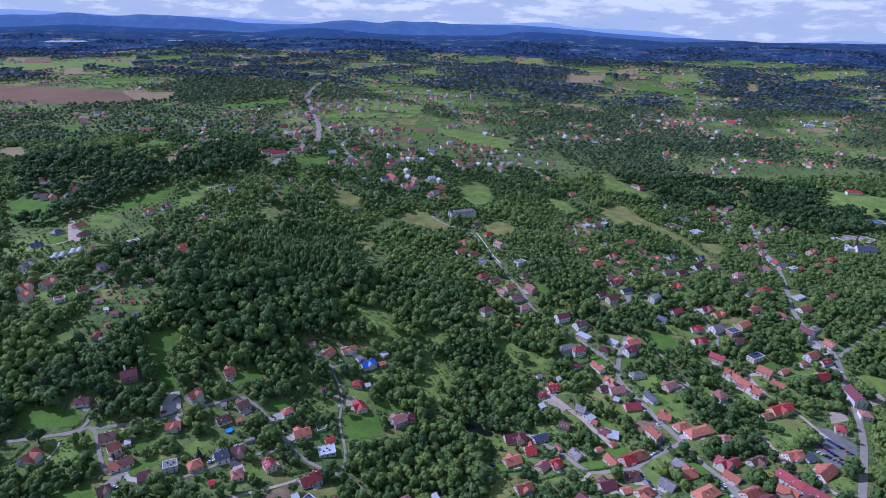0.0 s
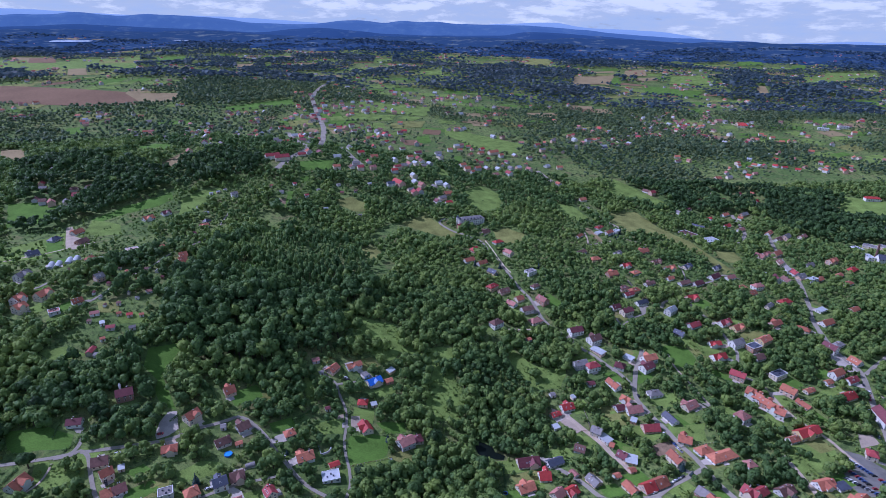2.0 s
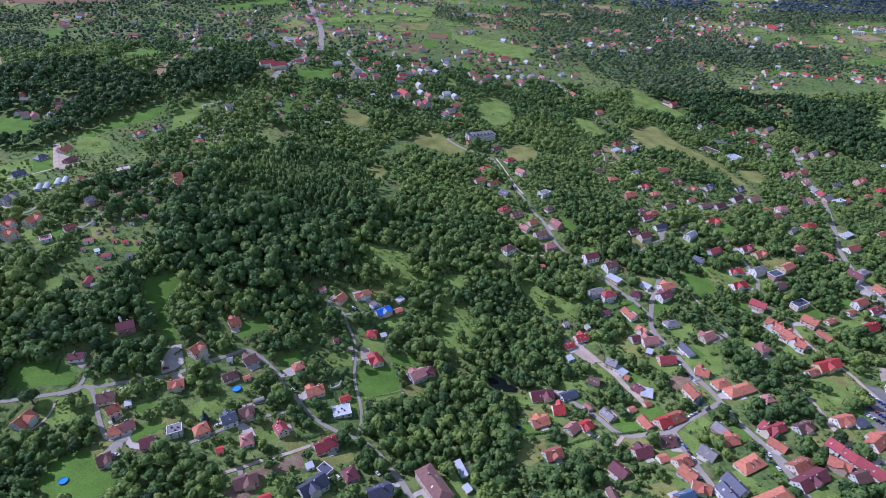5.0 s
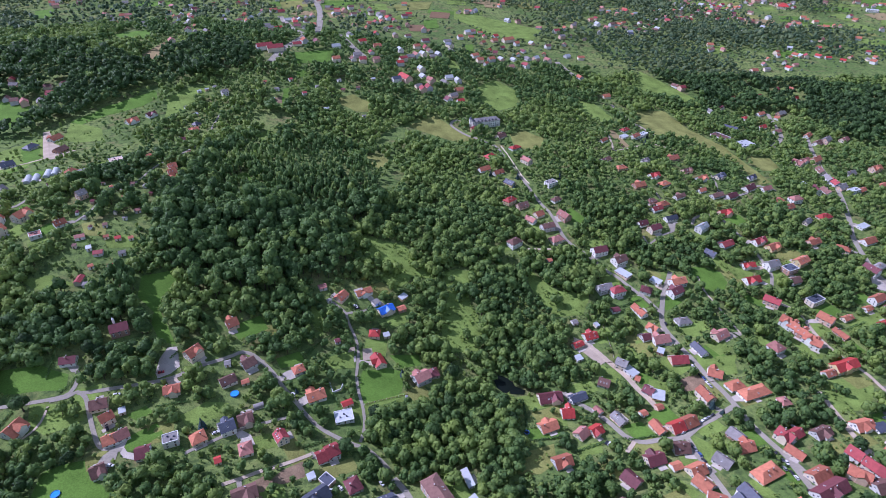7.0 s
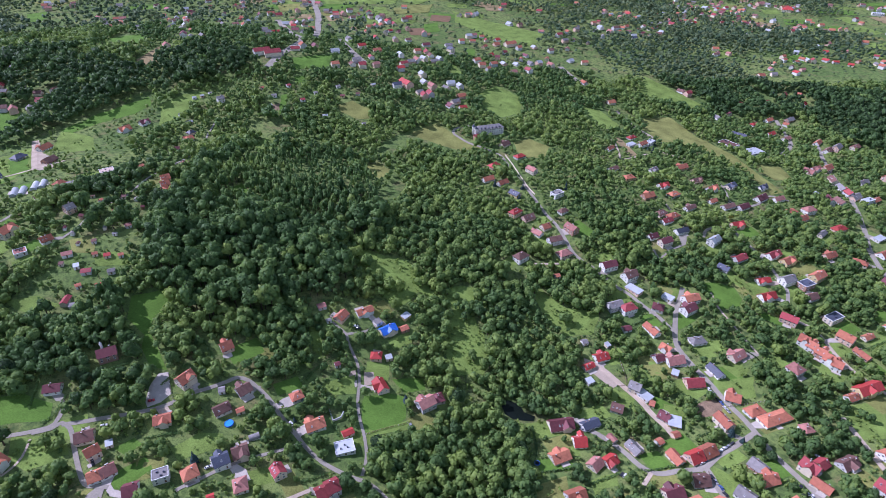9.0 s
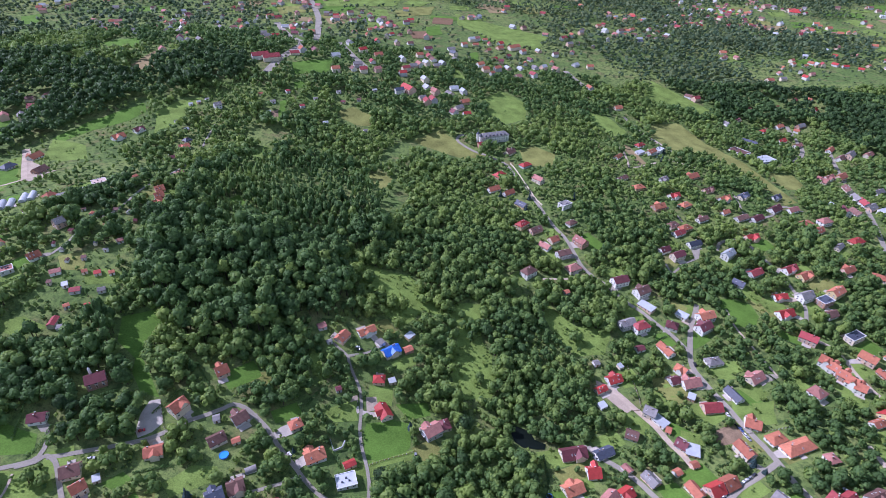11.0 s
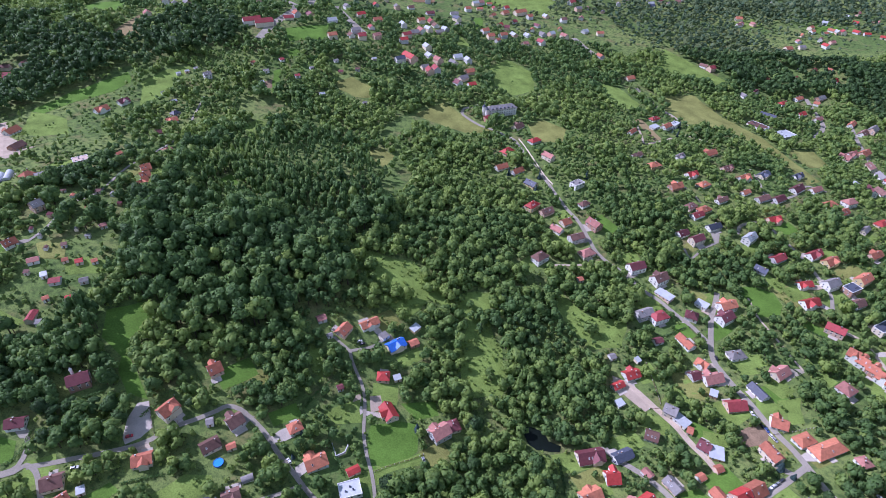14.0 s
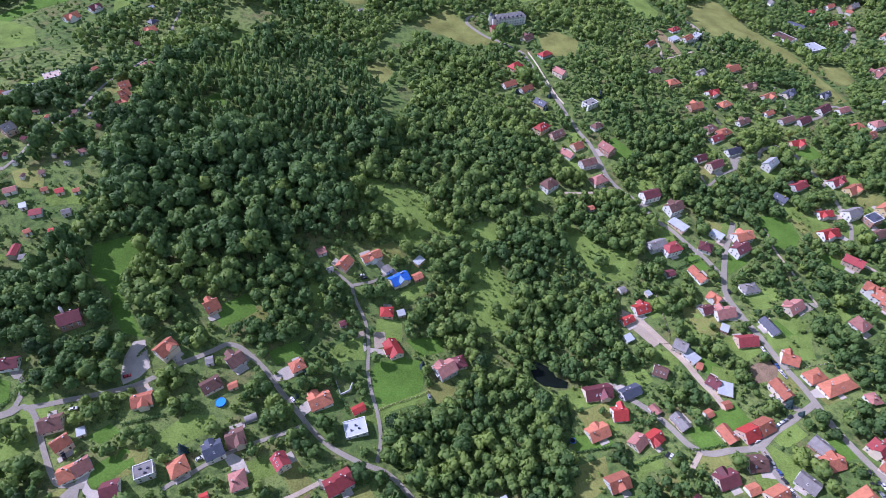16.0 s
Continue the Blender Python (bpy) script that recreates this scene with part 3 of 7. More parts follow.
road(3.8, "asphalt", [(-279, 336), (-269, 340), (-265, 344), (-258, 341), (-250, 330), (-240, 316), (-231, 306), (-225, 305), (-217, 305)])
road(3.8, "asphalt", [(-320, 326), (-297, 332), (-277, 338), (-269, 343), (-269, 353), (-273, 360)])
road(4, "asphalt", [(-264, 343), (-246, 348), (-227, 354), (-212, 360), (-203, 366), (-194, 374), (-183, 381), (-174, 387), (-169, 391), (-161, 390), (-153, 385), (-144, 378), (-133, 366), (-125, 358), (-115, 348), (-104, 338), (-94, 332), (-81, 327), (-68, 323), (-59, 316), (-52, 309)])
road(5.5, "asphalt", [(-48, 302), (-39, 292), (-32, 280), (-20, 258)])
road(3.2, "asphalt", [(-116, 346), (-126, 340), (-140, 333), (-153, 326), (-167, 315), (-176, 308), (-179, 305)])
road(2.9, "asphalt", [(-73, 328), (-72, 341), (-75, 357), (-81, 373), (-84, 388), (-85, 404), (-88, 418), (-94, 430), (-99, 440), (-101, 446), (-108, 451), (-113, 455)])
road(3, "asphalt", [(-100, 446), (-85, 453), (-76, 463)])
road(3.5, "dirt", [(-149, 286), (-142, 290), (-127, 299), (-111, 308), (-102, 314)])
road(4, "dirt", [(-487, 582), (-459, 602), (-442, 623), (-426, 648)])
road(7, "dirt", [(-493, 702), (-467, 661), (-442, 623)])
road(4, "asphalt", [(-432, 521), (-407, 515), (-399, 529)])
road(3, "asphalt", [(-341, 499), (-336, 514), (-333, 545), (-321, 565), (-320, 613), (-313, 652), (-306, 701), (-312, 746), (-314, 786)])
road(5, "asphalt", [(443, 847), (474, 883), (483, 925), (489, 966)])
road(3, "dirt", [(226, 842), (249, 805), (282, 785)])
road(9, "asphalt", [(-282, 914), (-274, 955), (-263, 998), (-260, 1038), (-293, 1085), (-342, 1197)])
road(9, "asphalt", [(-241, 1051), (-264, 1178), (-283, 1271), (-317, 1376), (-360, 1514), (-373, 1566), (-382, 1663), (-383, 1812)])
road(8, "asphalt", [(-210, 1075), (-178, 1012), (-154, 975)])
road(8, "asphalt", [(168, 1106), (184, 1064), (206, 1033)])
road(5, "dirt", [(234, 923), (244, 883), (259, 852)])
road(2.4, "dirt", [(226, 533), (227, 513), (232, 494), (236, 476), (240, 460)])
road(2, "dirt", [(-278, 332), (-276, 321), (-278, 313), (-282, 307)])

meadow("lush", [(-264, 447), (-240, 459), (-234, 436), (-238, 417), (-226, 402), (-216, 389), (-229, 391), (-240, 405), (-242, 415), (-259, 427)])
meadow("lush", [(-81, 385), (-80, 392), (-63, 398), (-51, 397), (-49, 378), (-53, 373), (-69, 365), (-75, 362)])
meadow("lush", [(-62, 411), (-39, 416), (-36, 406), (-51, 400)])
meadow("grass", [(-111, 397), (-89, 411), (-86, 393), (-102, 389)])
meadow("grass", [(-106, 544), (-93, 545), (-77, 541), (-60, 542), (-44, 525), (-26, 512), (-31, 499), (-47, 504), (-59, 486), (-74, 490), (-81, 500), (-98, 515), (-106, 528)])
meadow("grass", [(-26, 512), (-9, 520), (5, 520), (3, 502), (3, 487), (11, 469), (14, 440), (9, 428), (-11, 423), (-20, 436), (-21, 463), (-15, 491), (-25, 500)])
meadow("lush", [(113, 359), (127, 363), (134, 348), (123, 344), (117, 348)])
meadow("lush", [(219, 545), (236, 547), (251, 540), (253, 526), (246, 515), (227, 513), (221, 527)])
meadow("rough", [(249, 546), (264, 551), (276, 544), (272, 527), (260, 524), (254, 533)])
meadow("rough", [(138, 455), (158, 461), (157, 448), (138, 441)])
meadow("grass", [(138, 440), (156, 447), (155, 434), (138, 428)])
meadow("sand", [(93, 452), (103, 447), (110, 435), (115, 425), (110, 421), (101, 432), (93, 442)])
meadow("rough", [(253, 899), (309, 940), (336, 873), (364, 822), (370, 775), (381, 719), (360, 708), (356, 747), (349, 788), (321, 836), (266, 839)])
meadow("rough", [(379, 802), (418, 802), (415, 762), (386, 752), (375, 777)])
meadow("rough", [(-73, 800), (-40, 833), (-17, 808), (18, 776), (-7, 767), (-33, 777)])
meadow("grass", [(-478, 728), (-461, 726), (-433, 716), (-413, 683), (-436, 673), (-459, 677)])
meadow("grass", [(-521, 620), (-501, 654), (-486, 684), (-447, 627), (-448, 595), (-482, 568)])
meadow("lush", [(-480, 730), (-456, 776), (-413, 819), (-402, 800), (-413, 780), (-431, 764), (-445, 753), (-463, 726)])
meadow("lush", [(-486, 648), (-469, 654), (-441, 612), (-454, 605)])
meadow("sand", [(-493, 702), (-489, 705), (-463, 669), (-439, 654), (-426, 627), (-434, 619), (-444, 623)])
meadow("lush", [(-626, 778), (-568, 782), (-524, 752), (-523, 721), (-573, 700)])
meadow("lush", [(-256, 951), (-203, 983), (-200, 938), (-244, 918)])
meadow("grass", [(-16, 1360), (81, 1314), (154, 1257), (132, 1194), (55, 1218), (-15, 1298)])
meadow("grass", [(317, 1104), (386, 1010), (367, 989), (287, 1030)])
meadow("rough", [(263, 926), (317, 949), (328, 891), (253, 873)])
meadow("straw", [(199, 830), (209, 837), (219, 781), (207, 774)])
meadow("straw", [(-845, 1062), (-792, 1056), (-729, 963), (-794, 990)])
meadow("straw", [(-463, 904), (-448, 950), (-427, 900), (-438, 884)])
meadow("plough", [(-1338, 1664), (-1168, 1631), (-877, 1564), (-801, 1502), (-780, 1431), (-892, 1406), (-1161, 1432)])
meadow("straw", [(-867, 1550), (-725, 1558), (-697, 1472), (-774, 1449)])
meadow("lush", [(-546, 993), (-498, 1011), (-475, 961), (-517, 958)])
meadow("lush", [(-557, 1427), (-415, 1539), (-399, 1466), (-536, 1379)])
meadow("grass", [(-22, 1378), (71, 1316), (161, 1278), (129, 1209), (63, 1203), (3, 1292)])
meadow("grass", [(714, 1024), (775, 982), (793, 963), (738, 886), (660, 949)])
meadow("straw", [(206, 1643), (309, 1678), (281, 1609), (208, 1588)])
meadow("straw", [(1172, 2287), (1208, 2289), (1153, 2143), (1103, 2114)])
meadow("straw", [(573, 2406), (679, 2481), (585, 2217)])
meadow("lush", [(724, 2264), (929, 2180), (843, 2054), (687, 2077)])
meadow("lush", [(-816, 1212), (-786, 1231), (-755, 1174), (-783, 1166)])
meadow("rough", [(-144, 1356), (-64, 1414), (-72, 1349), (-138, 1315)])
meadow("grass", [(-254, 1568), (-56, 1577), (-66, 1462), (-223, 1456)])
meadow("grass", [(-294, 1382), (-137, 1451), (-145, 1389), (-280, 1347)])
meadow("straw", [(-1942, 2607), (-1712, 2550), (-1558, 2302), (-1775, 2393)])
meadow("grass", [(-1887, 2465), (-1545, 2277), (-1452, 2778), (-1044, 1951), (-1577, 2049)])
meadow("grass", [(1553, 2658), (1890, 2831), (1709, 2583), (1413, 2373)])
meadow("grass", [(-308, 482), (-294, 489), (-278, 487), (-277, 476), (-301, 471)])
meadow("rough", [(-335, 497), (-318, 504), (-309, 485), (-325, 483)])
meadow("grass", [(-350, 431), (-329, 439), (-308, 432), (-325, 422)])
meadow("yard", [(91, 447), (107, 449), (110, 435), (103, 438)])
meadow("yard", [(-221, 386), (-215, 388), (-207, 372), (-211, 365), (-218, 360), (-221, 364), (-223, 376)])
meadow("yard", [(-94, 402), (-87, 405), (-86, 400), (-89, 397)])
meadow("sand", [(-83, 413), (-76, 415), (-73, 405), (-81, 401)])
meadow("sand", [(-94, 411), (-89, 414), (-88, 408), (-93, 406)])
meadow("bare", [(170, 406), (183, 412), (190, 405), (184, 396), (170, 393), (167, 396)])
meadow("bare", [(-123, 290), (-117, 300), (-106, 308), (-102, 297), (-114, 290)])
meadow("lot", [(327, 403), (338, 398), (346, 378), (334, 360), (316, 346), (302, 346), (301, 364)])
meadow("yard", [(402, 544), (416, 541), (415, 520), (404, 515), (396, 531)])
meadow("lush", [(42, 354), (56, 355), (67, 351), (64, 345), (43, 343)])
meadow("rough", [(38, 332), (60, 341), (58, 323), (47, 314), (32, 313), (35, 325)])
meadow("grass", [(75, 337), (94, 344), (93, 334), (76, 326)])
meadow("grass", [(-193, 333), (-180, 346), (-165, 347), (-161, 339), (-175, 330), (-185, 325)])
meadow("lush", [(-226, 330), (-217, 338), (-210, 334), (-217, 326)])
meadow("grass", [(-270, 330), (-260, 338), (-250, 324), (-265, 319)])
meadow("lush", [(-256, 287), (-235, 297), (-226, 284), (-209, 278), (-206, 269), (-217, 261), (-239, 260), (-253, 270)])
meadow("lush", [(-326, 355), (-298, 362), (-277, 357), (-273, 345), (-312, 338)])
meadow("grass", [(121, 428), (152, 456), (154, 446), (130, 433)])
meadow("grass", [(165, 420), (187, 432), (183, 418), (165, 408)])
meadow("grass", [(207, 432), (226, 435), (218, 413), (208, 411)])
meadow("grass", [(189, 485), (195, 469), (207, 457), (193, 454), (186, 464)])
meadow("grass", [(-130, 447), (-120, 444), (-115, 420), (-123, 425)])
meadow("rough", [(-165, 417), (-152, 421), (-148, 410), (-159, 402)])
meadow("grass", [(-79, 368), (-69, 365), (-54, 373), (-45, 378), (-45, 369), (-68, 360)])
meadow("grass", [(60, 536), (67, 526), (85, 507), (107, 505), (116, 504), (106, 478), (80, 474), (69, 489), (60, 511)])
meadow("grass", [(428, 509), (445, 502), (454, 481), (427, 444), (421, 462), (416, 479), (417, 490)])
meadow("sand", [(413, 483), (417, 479), (419, 460), (419, 442), (412, 432), (410, 453)])
meadow("sand", [(354, 426), (367, 426), (365, 414), (344, 407)])
meadow("sand", [(418, 478), (447, 483), (409, 430), (402, 436)])
meadow("yard", [(405, 539), (417, 534), (419, 523), (413, 516), (402, 516), (397, 527)])
meadow("grass", [(286, 406), (318, 412), (319, 401), (307, 385), (289, 373), (273, 372), (271, 387)])
meadow("grass", [(-290, 333), (-257, 335), (-252, 322), (-269, 312), (-283, 318)])
meadow("bare", [(-144, 272), (-134, 288), (-125, 296), (-121, 288), (-125, 274), (-134, 266)])
meadow("rough", [(-174, 848), (-156, 862), (-130, 848), (-129, 824), (-148, 822), (-167, 832)])
meadow("lush", [(-242, 898), (-229, 905), (-225, 890), (-237, 883)])
meadow("bare", [(-258, 827), (-246, 834), (-241, 820), (-254, 814)])
meadow("grass", [(21, 937), (50, 978), (82, 947), (80, 888), (48, 867), (27, 889)])
meadow("lush", [(-78, 1262), (-51, 1285), (-44, 1228), (-70, 1204)])
meadow("grass", [(-27, 1031), (-15, 1040), (-4, 998), (-17, 981)])
meadow("rough", [(61, 795), (83, 808), (106, 789), (98, 758), (67, 755)])
meadow("lush", [(4, 1130), (18, 1144), (21, 1096), (6, 1082)])
meadow("grass", [(169, 946), (204, 939), (221, 886), (206, 856), (176, 885)])
meadow("grass", [(-391, 802), (-371, 830), (-346, 840), (-350, 808), (-362, 773), (-370, 743)])
meadow("grass", [(-257, 731), (-245, 752), (-228, 740), (-236, 713)])
meadow("lush", [(-250, 850), (-243, 857), (-237, 815), (-243, 808)])
meadow("rough", [(-122, 705), (-105, 723), (-87, 704), (-100, 681)])
meadow("lush", [(-240, 605), (-233, 622), (-221, 607), (-228, 592)])
meadow('plough', [(-1664, 2319), (-1535, 2294), (-1709, 2550), (-1804, 2527)])
meadow('grass', [(-1597, 2124), (-1507, 2094), (-1757, 2445), (-1829, 2446)])
meadow('lush', [(-1515, 2112), (-1065, 1992), (-1225, 2249), (-1618, 2284)])
meadow('rough', [(-1394, 1933), (-1234, 1886), (-1336, 2032), (-1498, 2090)])
meadow('straw', [(-1195, 1828), (-1131, 1826), (-1238, 1998), (-1303, 2004)])
meadow('rough', [(-1307, 2191), (-1154, 2330), (-1271, 2537), (-1410, 2381)])
meadow('lush', [(-1161, 2321), (-1094, 2446), (-1236, 2753), (-1361, 2740)])
meadow('grass', [(-971, 2215), (-939, 2321), (-1015, 2501), (-1071, 2456)])
meadow('rough', [(-1063, 3131), (-1022, 3338), (-1112, 3613), (-1199, 3550)])
meadow('straw', [(-775, 2129), (-737, 2215), (-816, 2442), (-873, 2413)])
meadow('lush', [(-696, 2206), (-682, 2242), (-737, 2422), (-755, 2400)])
meadow('grass', [(-383, 2196), (-313, 2220), (-331, 2317), (-397, 2295)])
meadow('grass', [(-328, 2500), (-258, 2613), (-302, 3013), (-375, 2893)])
meadow('grass', [(-118, 2150), (-36, 2184), (-43, 2300), (-120, 2253)])
meadow('rough', [(-180, 1927), (-13, 1994), (-24, 2021), (-177, 1965)])
meadow('rough', [(314, 2700), (445, 2714), (531, 3310), (353, 2996)])
meadow('straw', [(442, 2162), (604, 2266), (641, 2453), (497, 2417)])
meadow('rough', [(591, 2449), (678, 2468), (682, 2505), (603, 2489)])
meadow('lush', [(605, 2253), (652, 2282), (686, 2421), (645, 2404)])
meadow('straw', [(707, 2446), (805, 2461), (839, 2594), (745, 2572)])
meadow('straw', [(728, 2356), (824, 2374), (836, 2429), (748, 2414)])
meadow('grass', [(845, 2302), (1006, 2320), (1062, 2485), (903, 2454)])
meadow('lush', [(1440, 3024), (1581, 3049), (1683, 3269), (1513, 3173)])
meadow('lush', [(1651, 2912), (1734, 2936), (1839, 3128), (1730, 3053)])
meadow('grass', [(1656, 2660), (1943, 2711), (2064, 2913), (1767, 2831)])

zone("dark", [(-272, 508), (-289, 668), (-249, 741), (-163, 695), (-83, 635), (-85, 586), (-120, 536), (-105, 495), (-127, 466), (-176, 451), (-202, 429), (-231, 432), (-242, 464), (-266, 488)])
zone("grove", [(-331, 424), (-280, 450), (-253, 425), (-237, 390), (-225, 373), (-231, 356), (-263, 354), (-281, 375), (-311, 380)])
zone("garden", [(61, 408), (93, 476), (126, 531), (200, 547), (365, 611), (399, 546), (246, 316), (192, 292), (34, 291), (46, 382)])
zone("orchard", [(47, 786), (168, 859), (308, 856), (375, 707), (397, 672), (365, 611), (200, 547), (121, 560), (22, 681)])
zone("garden", [(-259, 344), (-213, 375), (-170, 395), (-109, 344), (-49, 310), (-42, 280), (-266, 271), (-313, 330)])
zone("garden", [(-136, 473), (-49, 493), (-34, 375), (-78, 355), (-135, 385), (-127, 418)])
zone("garden", [(-444, 600), (-364, 714), (-282, 573), (-272, 492), (-280, 450), (-343, 423)])
zone("open", [(-613, 758), (-412, 827), (-358, 762), (-362, 624), (-380, 571), (-437, 513)])
zone("orchard", [(337, 964), (695, 965), (698, 804), (479, 500), (405, 496), (219, 584)])
zone("orchard", [(-358, 930), (-15, 1215), (179, 1011), (5, 870), (-96, 885), (-331, 840)])
zone("poplar", [(-268, 649), (-239, 702), (-168, 723), (-84, 649), (-108, 586), (-202, 564), (-229, 549)])
zone("poplar", [(-295, 465), (-278, 472), (-260, 444), (-264, 431), (-283, 437)])
# valley woods: cloud shade over them is put into their tint
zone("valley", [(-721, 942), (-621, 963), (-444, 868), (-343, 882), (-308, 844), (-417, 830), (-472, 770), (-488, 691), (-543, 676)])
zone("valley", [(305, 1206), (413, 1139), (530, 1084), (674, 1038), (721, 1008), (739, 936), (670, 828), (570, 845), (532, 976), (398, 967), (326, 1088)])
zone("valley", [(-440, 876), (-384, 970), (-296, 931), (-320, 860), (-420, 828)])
zone("open", [(-229, 373), (-227, 385), (-221, 389), (-214, 389), (-206, 372), (-210, 364), (-218, 357), (-224, 360)])
zone("open", [(-524, 649), (-502, 708), (-456, 776), (-404, 826), (-381, 766), (-386, 683), (-370, 623), (-389, 557), (-449, 545)])
zone("orchard", [(-404, 826), (-309, 876), (-286, 821), (-300, 741), (-312, 699), (-386, 683), (-381, 766)])
zone("town", [(-899, 1313), (-725, 1035), (-636, 1128), (-453, 952), (-323, 956), (-487, 1456), (-715, 1409)])
zone("town", [(-324, 961), (-218, 880), (-103, 850), (86, 880), (201, 1052), (345, 1435), (-14, 1436), (-126, 1410), (-401, 1209)])
zone("open", [(-341, 499), (-307, 523), (-276, 512), (-277, 480), (-295, 469), (-293, 450), (-297, 437), (-321, 422), (-345, 425), (-340, 450), (-327, 472)])
zone("grove", [(-379, 584), (-343, 598), (-318, 560), (-336, 548), (-312, 520), (-337, 517), (-358, 546)])
zone("poplar", [(-289, 457), (-286, 471), (-277, 469), (-260, 431), (-274, 431)])

tagged(drape("water", [(21.2, 404.7), (27.3, 404.4), (35.4, 401.1), (37.6, 394.5), (45.5, 391.2), (44.0, 386.6), (37.4, 386.6), (28.9, 387.2), (23.7, 391.0), (21.7, 397.5)], POND, 0.35), "dark still pond between overhanging trees", "pond", kind="structure")
CLEAR.append([(20, 396), (22, 406), (30, 405), (38, 396), (47, 391), (44, 386), (26, 386)])

# ---- the houses, from the foreground to the ridge ----
house(-118.6, 269.5, 31, 7.6, 6, 1, "red", "G")
house(-92, 279.6, 43, 18, 11.9, 2, "slt", "X")
house(-133.3, 280.3, 27, 15.2, 11.6, 1, "brn", "X")
house(-52, 281.1, 25, 15.3, 12.2, 1, "slt", "G")
house(190.9, 282.6, 22, 26, 11.9, 1, "org", "H")
house(164.6, 285.9, -70, 14.9, 10, 2, "slt", "G")
house(138.8, 286.2, 23, 13.4, 9, 1, "blg", "G")
house(-18.4, 288.2, -56, 28.8, 13, 3, "brn", "H")
house(-222.7, 288.8, 39, 9, 11.3, 1, "brn", "X")
house(94.8, 288.8, -79, 9.8, 7, 1, "brn", "G")
house(2.7, 289.8, -56, 6.3, 5, 1, "wht", "S")
house(-71.7, 292.7, 33, 9.7, 11.6, 1, "mar", "H")
house(171.7, 293.1, -65, 15.4, 11.3, 2, "slt", "G")
house(151.7, 293.2, -22, 12, 10, 1, "ter", "X")
house(-88.2, 294.9, 53, 7.6, 10, 1, "slt", "F")
house(-98.1, 296.3, 32, 5.2, 5, 1, "wht", "S")
house(221.7, 297.9, 26, 25.9, 11.9, 1, "mar", "X")
house(265.5, 301, -55, 9, 11, 2, "crm", "G")
house(255.4, 301.1, 17, 14.9, 11.3, 1, "brn", "G")
house(-156.7, 301.8, 28, 4.5, 6, 1, "red", "G")
house(-202.6, 303.1, 21, 9, 11.3, 1, "mar", "G")
house(148.5, 305.2, -54, 12.1, 11.6, 1, "org", "G")
house(-1.1, 305.8, -67, 14.4, 5, 1, "wht", "S")
house(262.2, 309.3, -54, 9, 11, 2, "crm", "G")
house(246.1, 309.3, -38, 13.7, 11, 2, "ter", "X")
house(104.8, 309.5, -50, 12.5, 11.3, 1, "mar", "G")
house(222.1, 310.2, 25, 15.5, 11.3, 1, "ter", "G")
house(-226.6, 310.4, 31, 9, 10, 1, "org", "G")
house(-142.6, 311.5, 25, 9, 11.3, 1, "pnk", "H")
house(-94.2, 312.2, 30, 9, 11, 1, "crm", "G")
house(191.3, 312.5, 27, 21.2, 11.6, 1, "org", "H")
house(-189.5, 312.8, 25, 10.4, 9, 2, "gry", "F")
house(-287.8, 313.3, 78, 12.9, 13.6, 1, "org", "X")
house(-221.2, 314.2, 41, 9, 10, 1, "pnk", "G")
house(-88.9, 315.6, 32, 9, 11.3, 2, "crm", "G")
house(148.4, 316.3, 25, 12.3, 11, 1, "org", "G")
house(-174.1, 316.4, 37, 10.3, 11, 1, "org", "H")
house(258.7, 317.6, -54, 9, 11, 2, "crm", "G")
house(137.1, 320.3, 20, 7.8, 7, 1, "org", "G")
house(-123.1, 322.4, -52, 9.5, 9, 2, "crm", "G")
house(62.8, 323.8, 21, 13.3, 11.3, 1, "ter", "X")
house(168.5, 323.9, -47, 12.2, 11, 1, "gry", "G")
house(-235.1, 324.4, 46, 9, 9, 2, "ter", "G")
house(-158.5, 325.6, 32, 10.3, 11, 2, "slt", "X")
house(124.7, 326.2, 19, 13.8, 11.3, 1, "mar", "X")
house(254.8, 327.1, -55, 10.2, 11, 2, "crm", "G")
house(218.4, 329.9, -51, 12.7, 9, 1, "ter", "G")
house(-228.9, 331.6, 28, 4.5, 5, 1, "wht", "S")
house(-149.8, 334.3, 27, 10.5, 11.9, 1, "brn", "X")
house(290.1, 334.8, 34, 20.6, 11.6, 1, "ter", "X")
house(-245.2, 335.1, 22, 11.4, 11, 1, "brn", "G")
house(188, 335.8, 15, 12.8, 11, 1, "ter", "X")
house(145.3, 336, 5, 11.9, 11.3, 1, "brn", "G")
house(218.7, 343.8, -56, 12.1, 11.3, 2, "crm", "X")
house(187.4, 346.5, -53, 12, 11, 1, "gry", "G")
house(-86.7, 346.7, 19, 13.8, 11.6, 1, "wht", "F")
house(228.7, 347.7, 29, 9, 9, 1, "crm", "G")
house(246.2, 348.3, 24, 14.6, 10, 1, "brn", "X")
house(80.9, 349.4, 43, 10.2, 10, 1, "pnk", "G")
house(-204.2, 351.3, 19, 11.5, 10, 1, "ter", "X")
house(91.5, 352.5, 33, 10.3, 10, 1, "red", "X")
house(291.8, 354.2, 16, 10.9, 8, 1, "slt", "S")
house(136.5, 355.2, -66, 12.6, 9, 1, "ter", "G")
house(57.9, 355.4, 24, 14.2, 11, 1, "org", "X")
house(149.3, 355.5, 24, 11.3, 11.6, 1, "red", "G")
house(279.7, 356.2, 16, 15.4, 11.3, 1, "ter", "X")
house(-86.5, 358.7, 31, 8.3, 6, 1, "red", "G")
house(159.9, 360.3, 26, 11.5, 11.6, 1, "ter", "G")
house(-109, 361.3, 29, 13.7, 11.3, 1, "org", "X")
